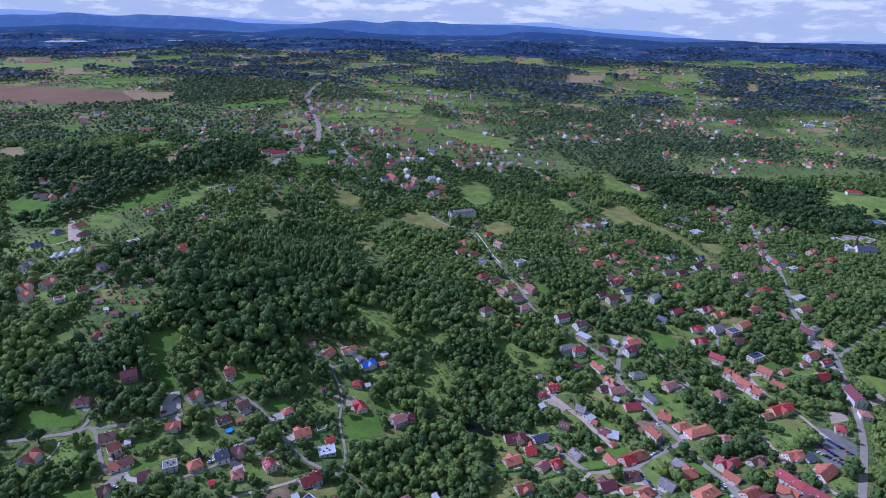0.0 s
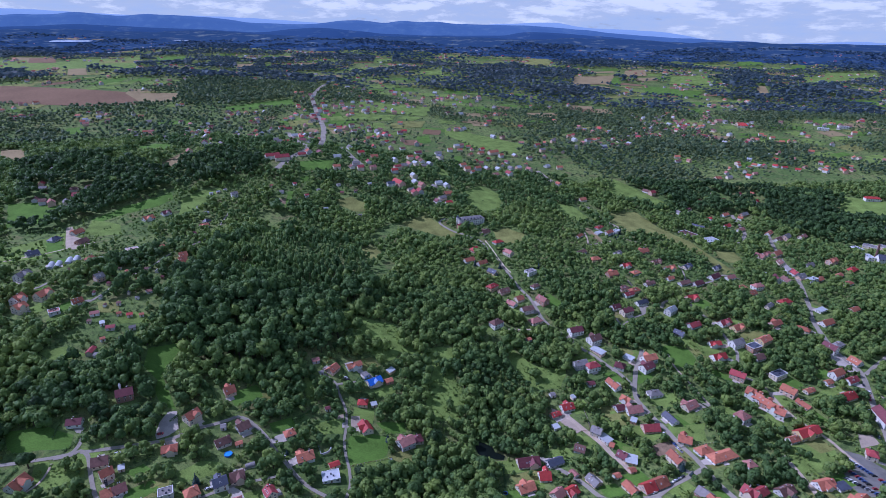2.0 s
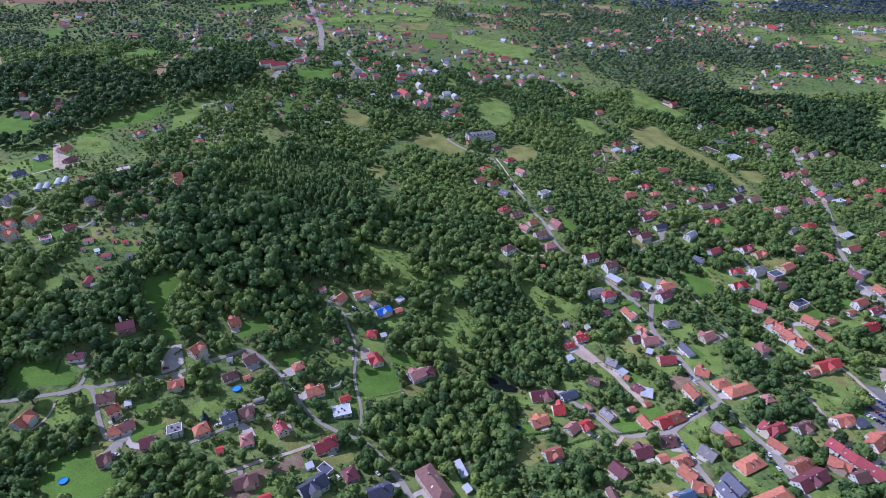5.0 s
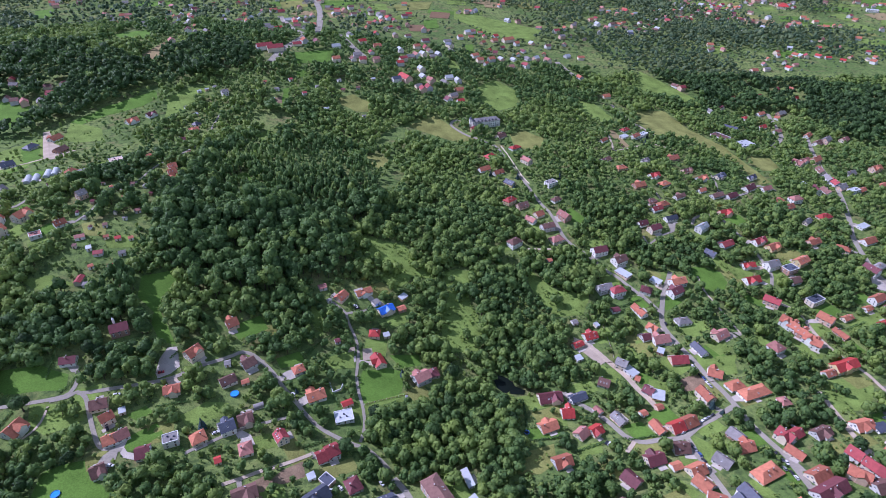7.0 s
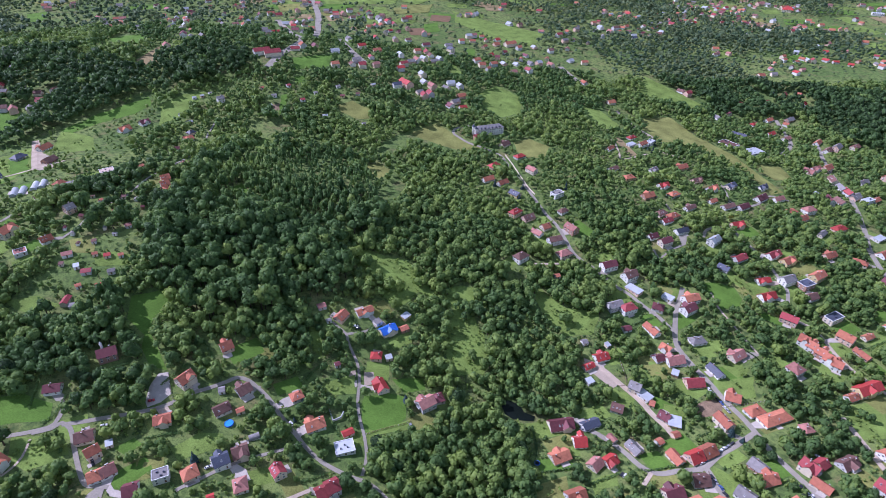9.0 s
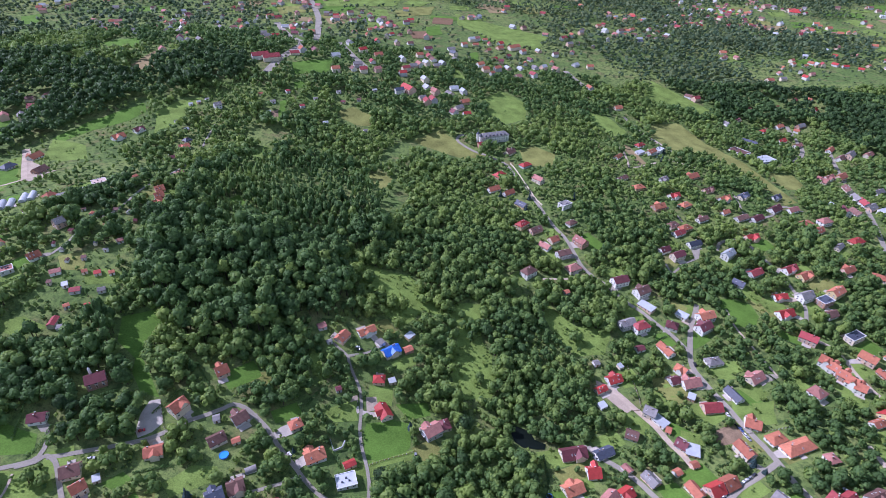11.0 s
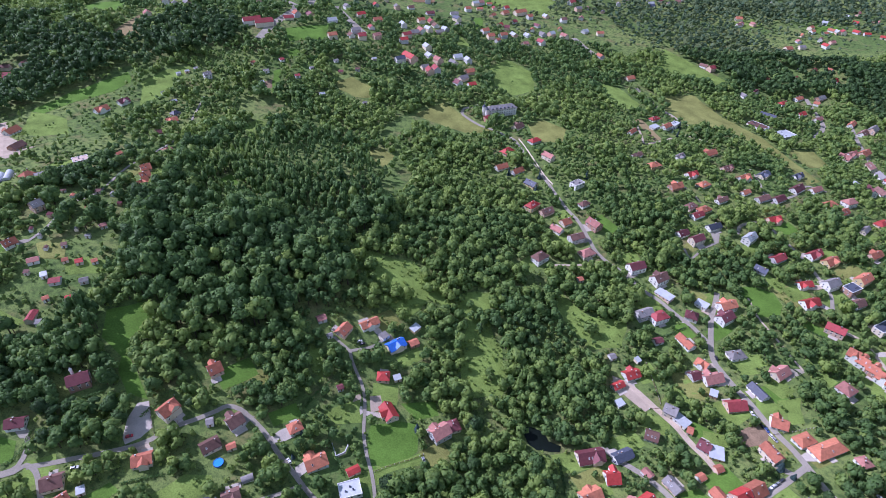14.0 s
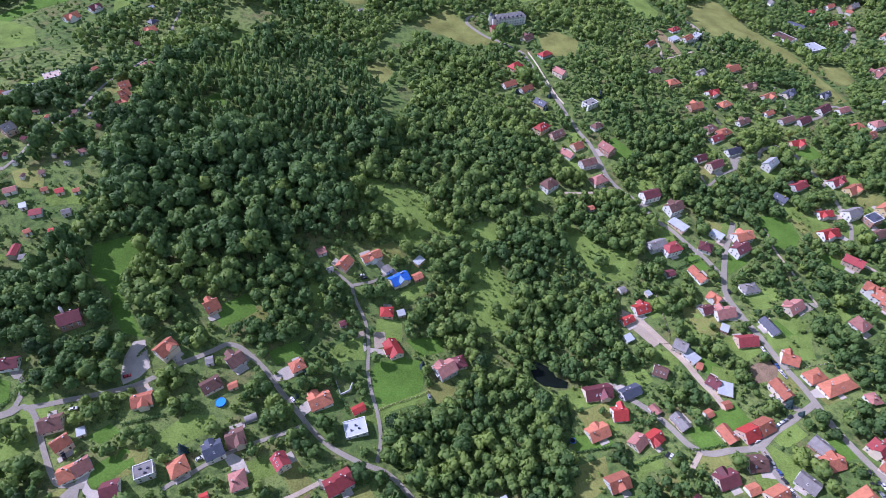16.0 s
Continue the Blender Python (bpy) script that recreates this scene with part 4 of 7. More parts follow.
house(-170.8, 363.7, 39, 11.6, 10, 1, "brn", "G")
house(110.9, 363.7, -61, 11.9, 9, 1, "gry", "G")
house(-159.1, 364.7, 29, 5.8, 5, 1, "ter", "G")
house(-281, 366.2, 13, 11.3, 9, 1, "mar", "G")
house(74.1, 368.5, 6, 9.8, 11, 1, "red", "X")
house(130.4, 369.7, 26, 5.6, 6, 1, "ter", "G")
house(97.7, 372.3, -59, 7.2, 6, 1, "pnk", "G")
house(143.9, 375.8, 18, 5.6, 6, 1, "ter", "G")
house(-175.6, 378.5, 21, 4.7, 6, 1, "gry", "G")
house(237.1, 379.8, 14, 9, 9, 1, "pnk", "H")
house(-161.4, 380.7, 45, 10.4, 11, 1, "brn", "X")
house(-125.5, 381.7, 33, 9.3, 9, 1, "ter", "H")
house(-200.6, 381.8, 59, 11.9, 11.3, 2, "ter", "X")
house(63.2, 383.4, 12, 18.9, 11.9, 1, "mar", "X")
house(84.8, 384.8, 25, 14.5, 9, 1, "slt", "G")
house(181.3, 385.9, -68, 14.4, 10, 2, "ter", "G")
house(146.7, 387.4, -18, 9.8, 11, 1, "wht", "S")
house(219.9, 389.8, 21, 26, 11.6, 1, "org", "H")
house(-35.1, 391, 36, 13.3, 11.6, 2, "pnk", "X")
house(141.2, 392.9, -40, 9, 10, 1, "mar", "G")
house(-258.1, 394.5, 29, 13, 11.3, 2, "mar", "G")
house(343.4, 394.8, -29, 9, 11, 2, "crm", "H")
house(208.6, 397.3, 22, 14.7, 10, 1, "org", "H")
house(-26.3, 398, 22, 9, 10, 1, "mar", "H")
house(108.4, 400.7, -23, 9.6, 10, 1, "brn", "G")
house(-69.2, 402.1, -60, 13.9, 10, 1, "red", "X")
house(136, 405.5, -28, 4.5, 7, 1, "ter", "G")
house(198.4, 411, -21, 11.6, 11, 1, "ter", "X")
house(289.1, 412.3, 21, 10.6, 8, 1, "ter", "G")
house(132.6, 412.8, -54, 11.1, 8, 1, "wht", "S")
house(-183.1, 413.9, 38, 9.3, 11, 1, "ter", "X")
house(-102.8, 415.1, 28, 4.5, 5, 1, "mar", "G")
house(382.2, 418.8, -18, 10.8, 11.6, 2, "pnk", "H")
house(126.7, 420.2, -33, 9.8, 10, 2, "gry", "G")
house(305.5, 420.2, 21, 24.1, 11.6, 2, "red", "X")
house(174.7, 426, 7, 15.2, 11, 1, "crm", "G")
house(93, 426.8, 28, 6.6, 6, 1, "wht", "S")
house(-75.2, 428.5, 2, 9.4, 9, 1, "red", "H")
house(-65.7, 429.3, 22, 5.6, 5, 1, "wht", "S")
house(-298.9, 431.5, 15, 6.9, 4, 1, "gry", "S")
house(-306.5, 435.3, 99, 10.5, 6, 1, "crm", "G")
house(163.3, 436.5, -29, 5.8, 7, 1, "wht", "S")
house(196.3, 438.5, -68, 15.4, 9, 1, "slt", "G")
house(259.8, 439.7, 30, 12.5, 12, 2, "pnk", "H")
house(94.7, 441.6, 28, 10.4, 7, 1, "red", "G")
house(388.9, 443.7, -97, 23.7, 13, 3, "mar", "G")
house(296.9, 446, -41, 9, 11.3, 2, "ter", "X")
house(-304.4, 449.6, 40, 4.5, 5, 1, "ter", "G")
house(167, 449.8, 15, 15.5, 11.3, 1, "pnk", "X")
house(-289.3, 451.5, 24, 5.7, 7, 1, "red", "G")
house(107.1, 452, 21, 12.7, 10, 1, "red", "X")
house(293.8, 452.1, -51, 9, 11.3, 2, "ter", "X")
house(154.9, 452.3, 19, 9, 9, 1, "mar", "G")
house(-116, 454.5, 33, 4.5, 4, 1, "gry", "G")
house(219.7, 455.8, 31, 15.2, 11, 1, "pnk", "X")
house(-68.9, 456, 37, 14.4, 11, 1, "blu", "X")
house(291, 459.4, -51, 9, 11.3, 2, "ter", "X")
house(-56.2, 460.6, 32, 7.8, 7, 1, "ter", "G")
house(-107.1, 460.8, 64, 11.8, 10, 1, "ter", "G")
house(327.1, 461, -71, 14.9, 7, 1, "ter", "G")
house(-77.7, 462.3, 46, 6.3, 6, 1, "gry", "S")
house(163.9, 463.2, -48, 10, 10, 1, "org", "X")
house(-304.9, 464.2, 19, 7.8, 7, 1, "crm", "G")
house(115.3, 465.5, 31, 4.6, 5, 1, "wht", "S")
house(287.5, 466.7, -52, 9, 11.3, 2, "ter", "X")
house(-286.9, 467, 25, 5.9, 6, 1, "gry", "G")
house(-124, 467.5, 31, 7.1, 7, 1, "pnk", "G")
house(-314.3, 467.8, 31, 4.5, 5, 1, "wht", "S")
house(96.2, 467.8, 20, 5.4, 6, 1, "gry", "G")
house(-89.5, 470.5, 35, 15, 9, 1, "org", "X")
house(193.3, 472.3, 13, 14.2, 10, 1, "gry", "H")
house(-55.6, 473.7, 52, 8.2, 6, 1, "wht", "S")
house(284.1, 473.8, -45, 9, 11.3, 2, "ter", "X")
house(377.2, 476.3, 23, 16.6, 11.3, 1, "red", "G")
house(322.2, 478.2, -52, 14.1, 11, 2, "org", "G")
house(-363.5, 478.3, 39, 10.1, 10, 1, "pnk", "F")
house(-394.6, 478.5, 71, 11, 11.6, 2, "org", "X")
house(-327.4, 479.8, 29, 8.1, 7, 1, "pnk", "G")
house(344.1, 482.2, 24, 11.5, 7, 1, "org", "G")
house(-306.8, 482.6, 32, 4.5, 5, 1, "ter", "G")
house(-297.1, 482.7, 29, 5.4, 6, 1, "red", "G")
house(157.6, 484, -65, 16.2, 9, 1, "ter", "G")
house(-287.2, 484.5, 32, 4.5, 5, 1, "ter", "G")
house(135.9, 484.7, 19, 8.1, 7, 1, "mar", "G")
house(-404.5, 491.1, 86, 11.8, 11.6, 2, "org", "X")
house(-351, 493.4, 53, 9.8, 9, 1, "ter", "G")
house(370.7, 496, 24, 9.6, 7, 1, "org", "G")
house(283.3, 499.2, -39, 14.9, 11, 2, "crm", "G")
house(-386.4, 499.5, 76, 15, 11.9, 2, "org", "X")
house(396.3, 500.6, 25, 14.8, 9, 1, "crm", "G")
house(324.8, 502.7, 27, 17.5, 10, 2, "slt", "F")
house(142, 506.9, 23, 14.8, 11, 2, "crm", "H")
house(385.7, 507.9, 28, 16, 10, 2, "ter", "G")
house(196.8, 508.2, 32, 14.9, 11, 2, "mar", "X")
house(130.5, 509.5, 23, 14.8, 10, 2, "gry", "G")
house(170.5, 510.7, -26, 10.8, 11.3, 1, "mar", "H")
house(-297.1, 520.2, 44, 5.3, 6, 1, "pnk", "G")
house(202.5, 520.7, 20, 16.1, 11, 2, "org", "X")
house(182.7, 522.9, -45, 10.7, 8, 1, "wht", "S")
house(276.7, 528.4, 18, 16.2, 11, 1, "red", "X")
house(418.9, 529.9, -70, 12.4, 11, 1, "org", "G")
house(318.7, 530.1, 22, 12.2, 10, 1, "brn", "G")
house(153.3, 531.6, -51, 15.6, 9, 1, "wht", "S")
house(-353.3, 534.4, 58, 9, 10, 2, "gry", "G")
house(-430.7, 535, 81, 15.4, 11.3, 2, "gry", "X")
house(-316.5, 538.7, 38, 5.2, 6, 1, "ter", "G")
house(82.8, 543.9, 25, 5.6, 6, 1, "ter", "G")
house(320.9, 545.5, 25, 15, 11, 2, "slt", "F")
house(152.6, 547.9, 30, 15, 11.3, 2, "brn", "X")
house(403.9, 549.2, -62, 15.3, 11, 2, "mar", "G")
house(281.4, 549.4, 14, 14, 9, 1, "red", "X")
house(304.6, 549.9, 24, 15.3, 11, 2, "gry", "G")
house(-390.3, 555.8, 49, 14.3, 7, 1, "brn", "G")
house(337.2, 557.2, 32, 17.6, 11, 2, "ter", "G")
house(417.5, 557.5, 30, 15.7, 9, 1, "gry", "H")
house(134.9, 560, 21, 16, 11.3, 2, "mar", "G")
house(49.7, 563.3, 41, 14.7, 11, 2, "brn", "H")
house(249, 564.7, -47, 11.8, 9, 1, "slt", "G")
house(-422.7, 564.7, 115, 16.3, 6, 1, "wht", "V")
house(-416.7, 567.4, 113, 16.2, 6, 1, "wht", "V")
house(93.8, 574.6, 30, 15.2, 11, 1, "pnk", "H")
house(-412, 578.2, 111, 15.9, 6, 1, "wht", "V")
house(318.9, 579.5, 28, 16.2, 11, 1, "ter", "X")
house(-292.1, 580.4, 55, 11, 11.3, 1, "ter", "X")
house(270.7, 580.4, 29, 16.1, 10, 1, "crm", "G")
house(-389.7, 581.9, 70, 11, 10, 1, "ter", "H")
house(-378.6, 582.1, 39, 8.9, 8, 1, "gry", "S")
house(-407.3, 582.9, 111, 15.9, 6, 1, "wht", "V")
house(394.2, 583.1, -40, 14.5, 10, 1, "ter", "H")
house(307.8, 587.9, 30, 17.1, 10, 1, "crm", "X")
house(86.2, 591.4, 24, 14.8, 10, 2, "brn", "G")
house(367, 591.7, 25, 15.9, 10, 1, "ter", "X")
house(-371.2, 594.2, 35, 10.3, 6, 1, "wht", "S")
house(-296.9, 595.1, 37, 9, 10, 1, "ter", "G")
house(200.3, 597.6, 29, 15, 10, 2, "mar", "G")
house(-466.6, 599.1, 56, 13.3, 11, 1, "slt", "X")
house(429.9, 599.1, 25, 18.2, 11, 1, "ter", "G")
house(69.9, 602.6, -44, 12.7, 9, 1, "pnk", "G")
house(252.3, 603, 40, 15.5, 10, 2, "wht", "G")
house(189.9, 606.7, 28, 12.3, 9, 1, "mar", "G")
house(-302.8, 609.1, 38, 9, 10, 1, "ter", "G")
house(106.3, 610.7, -54, 14.5, 11, 2, "pnk", "G")
house(79.5, 613, 33, 10.7, 10, 1, "ter", "G")
house(-364.5, 617.3, 38, 13.9, 11.9, 1, "pch", "F")
house(223.5, 618, 23, 15.5, 9, 1, "slt", "G")
house(62.7, 626.5, 33, 14.3, 10, 1, "brn", "G")
house(440.7, 627.1, 30, 15.3, 8, 1, "wht", "S")
house(378.6, 628.4, 41, 14.5, 7, 1, "gry", "G")
house(49.4, 631.7, 46, 14.9, 10, 2, "red", "H")
house(482.9, 632.4, 28, 15.7, 9, 1, "org", "G")
house(288.1, 633.4, 20, 15.7, 11, 1, "red", "X")
house(212.2, 633.6, 29, 14.3, 9, 1, "crm", "G")
house(-340.2, 636.1, 62, 6, 6, 1, "ter", "G")
house(102, 641, 37, 12.1, 8, 1, "brn", "H")
house(404.2, 641.3, 27, 17.5, 11, 1, "red", "H")
house(221.6, 642.4, 30, 15, 10, 1, "ter", "H")
house(-438.8, 643.6, 75, 14.2, 11, 1, "brn", "G")
house(209.5, 646.2, 33, 13.6, 9, 1, "brn", "H")
house(-301.2, 651.1, 40, 10.7, 11, 1, "pnk", "H")
house(-477.4, 652.5, 74, 14.9, 11, 1, "slt", "H")
house(369.5, 655.5, 29, 16, 10, 1, "ter", "G")
house(245.5, 659.9, 30, 15.3, 8, 1, "brn", "X")
house(291.7, 668, 27, 17.1, 9, 1, "brn", "G")
house(363.6, 669, 24, 15.2, 10, 1, "org", "H")
house(52.3, 669.7, -45, 13.7, 10, 1, "slt", "G")
house(309.5, 669.8, 31, 16.1, 10, 1, "mar", "G")
house(99.5, 671, 36, 14.5, 10, 2, "gry", "F")
house(386.5, 673.3, 21, 14.9, 11, 2, "pnk", "H")
house(276.9, 676.3, 30, 11.6, 7, 1, "ter", "G")
house(203.2, 677.6, 25, 15.3, 11, 1, "org", "X")
house(-467.3, 679.8, 76, 15.3, 11.3, 1, "org", "X")
house(234.6, 684, 33, 15.1, 10, 1, "org", "H")
house(40, 691.1, 39, 14.5, 9, 1, "ter", "G")
house(-329.1, 692.5, 41, 11.8, 9, 1, "mar", "H")
house(339.7, 692.7, 36, 18.2, 11, 1, "mar", "G")
house(362, 695.5, 27, 15.7, 9, 1, "pnk", "G")
house(23.6, 697.6, 33, 14.7, 9, 1, "ter", "G")
house(227.7, 701.8, 27, 14.1, 10, 1, "red", "X")
house(426.8, 702.5, -98, 15.5, 10, 2, "mar", "G")
house(285.7, 703.5, 31, 16.8, 11, 1, "org", "X")
house(442.2, 705.3, -84, 15.9, 10, 1, "brn", "G")
house(523.6, 707, 28, 18.2, 9, 1, "ter", "H")
house(479, 711.4, 25, 16.7, 9, 2, "wht", "F")
house(190.6, 715, 24, 15.1, 11, 1, "org", "H")
house(313.2, 715.9, 38, 16.9, 10, 1, "slt", "X")
house(492.7, 716.8, 34, 14.7, 8, 1, "ter", "G")
house(76.1, 719.8, -49, 14.3, 9, 2, "pnk", "G")
house(422, 721.2, -75, 8.6, 6, 1, "wht", "S")
house(469.9, 721.4, 36, 18.2, 11, 1, "gry", "G")
house(354.7, 721.4, 34, 15.4, 9, 1, "slt", "X")
house(274.4, 722.1, 29, 15, 9, 1, "brn", "X")
house(-327.5, 724.8, 37, 12.1, 10, 1, "ter", "X")
house(465.8, 728.8, -89, 15.7, 10, 2, "crm", "G")
house(31.9, 729.7, 47, 15.3, 11, 1, "red", "H")
house(527.3, 732.2, 34, 17.5, 9, 1, "ter", "G")
house(175.6, 732.9, 35, 15.8, 8, 1, "brn", "G")
house(-406.8, 736.7, 59, 14.9, 11, 1, "org", "X")
house(225.4, 737.3, 41, 14.8, 9, 1, "gry", "X")
house(464.3, 740.7, -94, 16, 10, 2, "gry", "G")
house(-330.3, 741.1, 62, 9.6, 9, 1, "slt", "H")
house(560.2, 753, 34, 18.2, 11, 1, "red", "H")
house(266, 753.4, 30, 17.1, 11.3, 1, "ter", "X")
house(64.8, 755.1, 38, 14.9, 10, 1, "red", "H")
house(-392.2, 756.8, 58, 12.4, 10, 1, "mar", "X")
house(467, 763.9, -98, 17.1, 10, 2, "brn", "G")
house(508, 766.9, 29, 18.1, 10, 1, "gry", "G")
house(-341.4, 767.6, 56, 5.9, 6, 1, "wht", "G")
house(624.6, 777.7, -15, 26, 15.3, 2, "slt", "G")
house(548.8, 780.1, 29, 18.2, 11.3, 2, "org", "X")
house(-358, 783.1, 58, 6, 6, 1, "gry", "G")
house(48.6, 785.6, 46, 15, 10, 1, "brn", "X")
house(450.2, 789.8, -56, 14.7, 11.3, 1, "pnk", "X")
house(185.2, 790.4, 49, 14.7, 7, 1, "ter", "G")
house(607.2, 790.9, -94, 18.2, 11.3, 2, "wht", "F")
house(464, 800.3, 30, 17.9, 11.3, 1, "pnk", "X")
house(480.5, 802, 35, 18.2, 11.3, 2, "ter", "G")
house(-133.7, 810.1, 29, 5.8, 5, 1, "gry", "G")
house(218.1, 810.4, 37, 13.3, 8, 1, "wht", "S")
house(232.8, 811.3, 42, 15.8, 9, 2, "ter", "G")
house(651.9, 816.9, -56, 22.4, 15.3, 1, "gry", "F")
house(-185.2, 816.9, 25, 7.1, 6, 1, "wht", "G")
house(-320.8, 821.9, 40, 9.4, 9, 2, "gry", "G")
house(-354.9, 822.2, 36, 5.3, 5, 1, "wht", "G")
house(246.8, 822.2, 49, 15, 9, 2, "wht", "F")
house(-258, 823.8, 33, 5.6, 6, 1, "wht", "G")
house(612.7, 824.2, -81, 17.2, 11.9, 1, "wht", "F")
house(634.6, 827.2, -44, 20.2, 15.3, 1, "gry", "F")
house(-346.7, 827.9, 36, 5.3, 5, 1, "wht", "G")
house(-338.5, 835.1, 41, 4.8, 5, 1, "gry", "G")
house(225.3, 836, 35, 14.4, 9, 1, "red", "H")
house(399.9, 843.3, 23, 26, 20.4, 1, "wht", "F")
house(-220.1, 845.9, 30, 6.5, 7, 1, "crm", "G")
house(-258, 846.7, 28, 7.2, 7, 1, "gry", "G")
house(-276.9, 859.6, 36, 5.8, 6, 1, "ter", "G")
house(372.1, 862.2, -58, 26, 18.7, 1, "brn", "F")
house(516.1, 863.9, 43, 18.2, 11, 1, "brn", "G")
house(-206.3, 865.7, 38, 5.4, 5, 1, "gry", "G")
house(-170.1, 867.4, 5, 6.5, 6, 1, "mar", "G")
house(532.8, 871.3, 42, 18.2, 11, 2, "gry", "G")
house(702, 872.8, -17, 26, 18.7, 1, "blg", "F")
house(-244.7, 873.5, 36, 6, 7, 1, "crm", "G")
house(560.3, 874.5, 36, 18.2, 10, 1, "pnk", "G")
house(-150.6, 877.7, 5, 5.8, 6, 1, "brn", "G")
house(-179.6, 888.9, 34, 6.3, 6, 1, "gry", "G")
house(515.4, 889.8, 45, 18.2, 9, 1, "ter", "G")
house(403.3, 898.8, -47, 21.5, 11.9, 1, "slt", "G")
house(474.7, 900.9, 33, 16.4, 9, 1, "pnk", "G")
house(-132.7, 907.5, 34, 6.6, 6, 1, "wht", "G")
house(457.1, 913.9, 35, 17.6, 10, 1, "red", "G")
house(446.8, 946.1, 30, 16.6, 9, 1, "red", "H")
house(475.6, 962, 32, 16.4, 9, 1, "ter", "G")
house(508.8, 964.1, 32, 18, 10, 1, "gry", "G")
house(-145, 347, 28, 7, 5, 1, "gry", "V")
house(748, 998, -10, 26, 11.9, 2, "red", "H")
house(980.6, 1536, -25, 26, 18.7, 2, "wht", "F")
house(1047.4, 1558.3, -20, 26, 22.1, 2, "gry", "F")
house(782.9, 1563.7, -29, 26, 20.4, 2, "red", "H")

# the town on the ridge and the hamlets beyond it
far_walls, far_roofs = [], {}


def far_house(x, y, yaw, l, w, storeys, roof):
    """A house too far off to show more than its walls and roof."""
    HOUSES.append((x, y, math.radians(yaw), l, w))
    far_walls.append((x, y, yaw, l, w, 0.6 + 2.3 * storeys))
    far_roofs.setdefault(roof, []).append(far_walls[-1])


far_house(-508, 1379, -64, 12.4, 8.8, 1, "crm")
far_house(-487, 1373, -68, 13.6, 9.4, 1, "ter")
far_house(-463, 1377, -56, 12.2, 9.6, 1, "gry")
far_house(-448, 1389, -55, 10.6, 10.4, 1, "wht")
far_house(-370, 1096, -61, 13.8, 8.6, 2, "ter")
far_house(-400, 1082, -55, 12.4, 10.3, 2, "gry")
far_house(-330, 1071, 24, 12.9, 9.7, 1, "gry")
far_house(-315, 1042, 35, 10.5, 8.9, 2, "gry")
far_house(-300, 951, 32, 24.0, 11.8, 2, "crm")
far_house(-284, 950, 29, 24.3, 12.8, 2, "crm")
far_house(-363, 1231, 30, 14.0, 9.8, 2, "ter")
far_house(-350, 1235, 39, 13.6, 9.6, 1, "crm")
far_house(-316, 1155, 25, 13.3, 9.6, 1, "wht")
far_house(-302, 1148, -60, 14.0, 8.7, 2, "pnk")
far_house(-299, 1172, -65, 10.1, 9.4, 1, "wht")
far_house(-291, 1190, -67, 11.5, 9.7, 1, "gry")
far_house(-286, 1217, -63, 11.2, 8.7, 1, "pnk")
far_house(-258, 980, 26, 13.9, 9.1, 1, "crm")
far_house(-250, 995, -55, 11.3, 10.4, 2, "ter")
far_house(-234, 1007, -52, 13.5, 9.3, 1, "mar")
far_house(-201, 996, 30, 13.9, 10.1, 1, "wht")
far_house(-192, 944, 26, 12.1, 9.6, 2, "org")
far_house(-248, 1269, 19, 11.5, 9.7, 2, "red")
far_house(-234, 1273, -60, 11.4, 10.3, 2, "pnk")
far_house(-226, 1301, 29, 12.0, 9.7, 2, "brn")
far_house(-328, 1441, 24, 11.2, 9.7, 1, "red")
far_house(-306, 1411, 28, 13.0, 10.2, 2, "crm")
far_house(-293, 1391, -61, 13.1, 8.6, 1, "ter")
far_house(-320, 1468, 27, 12.0, 9.8, 2, "wht")
far_house(-293, 1466, 23, 11.7, 9.9, 2, "pnk")
far_house(-266, 1475, -59, 12.7, 8.9, 1, "wht")
far_house(-250, 1399, -62, 12.6, 10.3, 1, "pnk")
far_house(-244, 1415, 36, 10.1, 10.4, 1, "ter")
far_house(-219, 1449, 26, 11.4, 10.2, 2, "wht")
far_house(-210, 1436, 31, 11.2, 10.1, 2, "brn")
far_house(-322, 1271, -66, 11.7, 9.3, 2, "mar")
far_house(-191, 1070, -52, 10.8, 9.5, 2, "gry")
far_house(-166, 1038, 36, 13.7, 8.9, 2, "red")
far_house(-153, 1120, -67, 10.9, 8.6, 1, "red")
far_house(-141, 1033, 25, 13.6, 9.9, 1, "ter")
far_house(-146, 997, -67, 11.9, 8.7, 1, "crm")
far_house(-174, 1196, 23, 10.1, 9.6, 1, "ter")
far_house(-164, 1210, -64, 10.5, 10.4, 1, "crm")
far_house(-154, 1220, -60, 10.9, 8.7, 1, "ter")
far_house(-145, 1244, -61, 13.7, 10.1, 2, "red")
far_house(-133, 1239, -57, 12.3, 9.3, 1, "crm")
far_house(-114, 1270, 21, 12.5, 9.5, 2, "mar")
far_house(-107, 1286, 15, 13.1, 8.6, 2, "red")
far_house(-103, 1029, -64, 13.4, 8.7, 2, "wht")
far_house(-78, 1064, 29, 11.5, 9.3, 2, "ter")
far_house(-66, 1117, 27, 14.0, 9.4, 1, "mar")
far_house(-63, 1074, -69, 12.9, 10.1, 1, "crm")
far_house(-56, 1057, -65, 11.8, 9.8, 1, "brn")
far_house(-95, 990, 36, 13.5, 8.6, 2, "crm")
far_house(-98, 970, 27, 11.7, 8.5, 2, "red")
far_house(-85, 1009, 25, 12.4, 10.1, 1, "gry")
far_house(-76, 1018, -59, 13.7, 9.2, 2, "pnk")
far_house(-66, 1030, -50, 11.9, 8.7, 2, "wht")
far_house(-41, 1049, -52, 11.3, 9.6, 1, "wht")
far_house(-49, 1031, 23, 13.1, 8.6, 1, "gry")
far_house(-27, 1135, 19, 13.5, 8.9, 1, "gry")
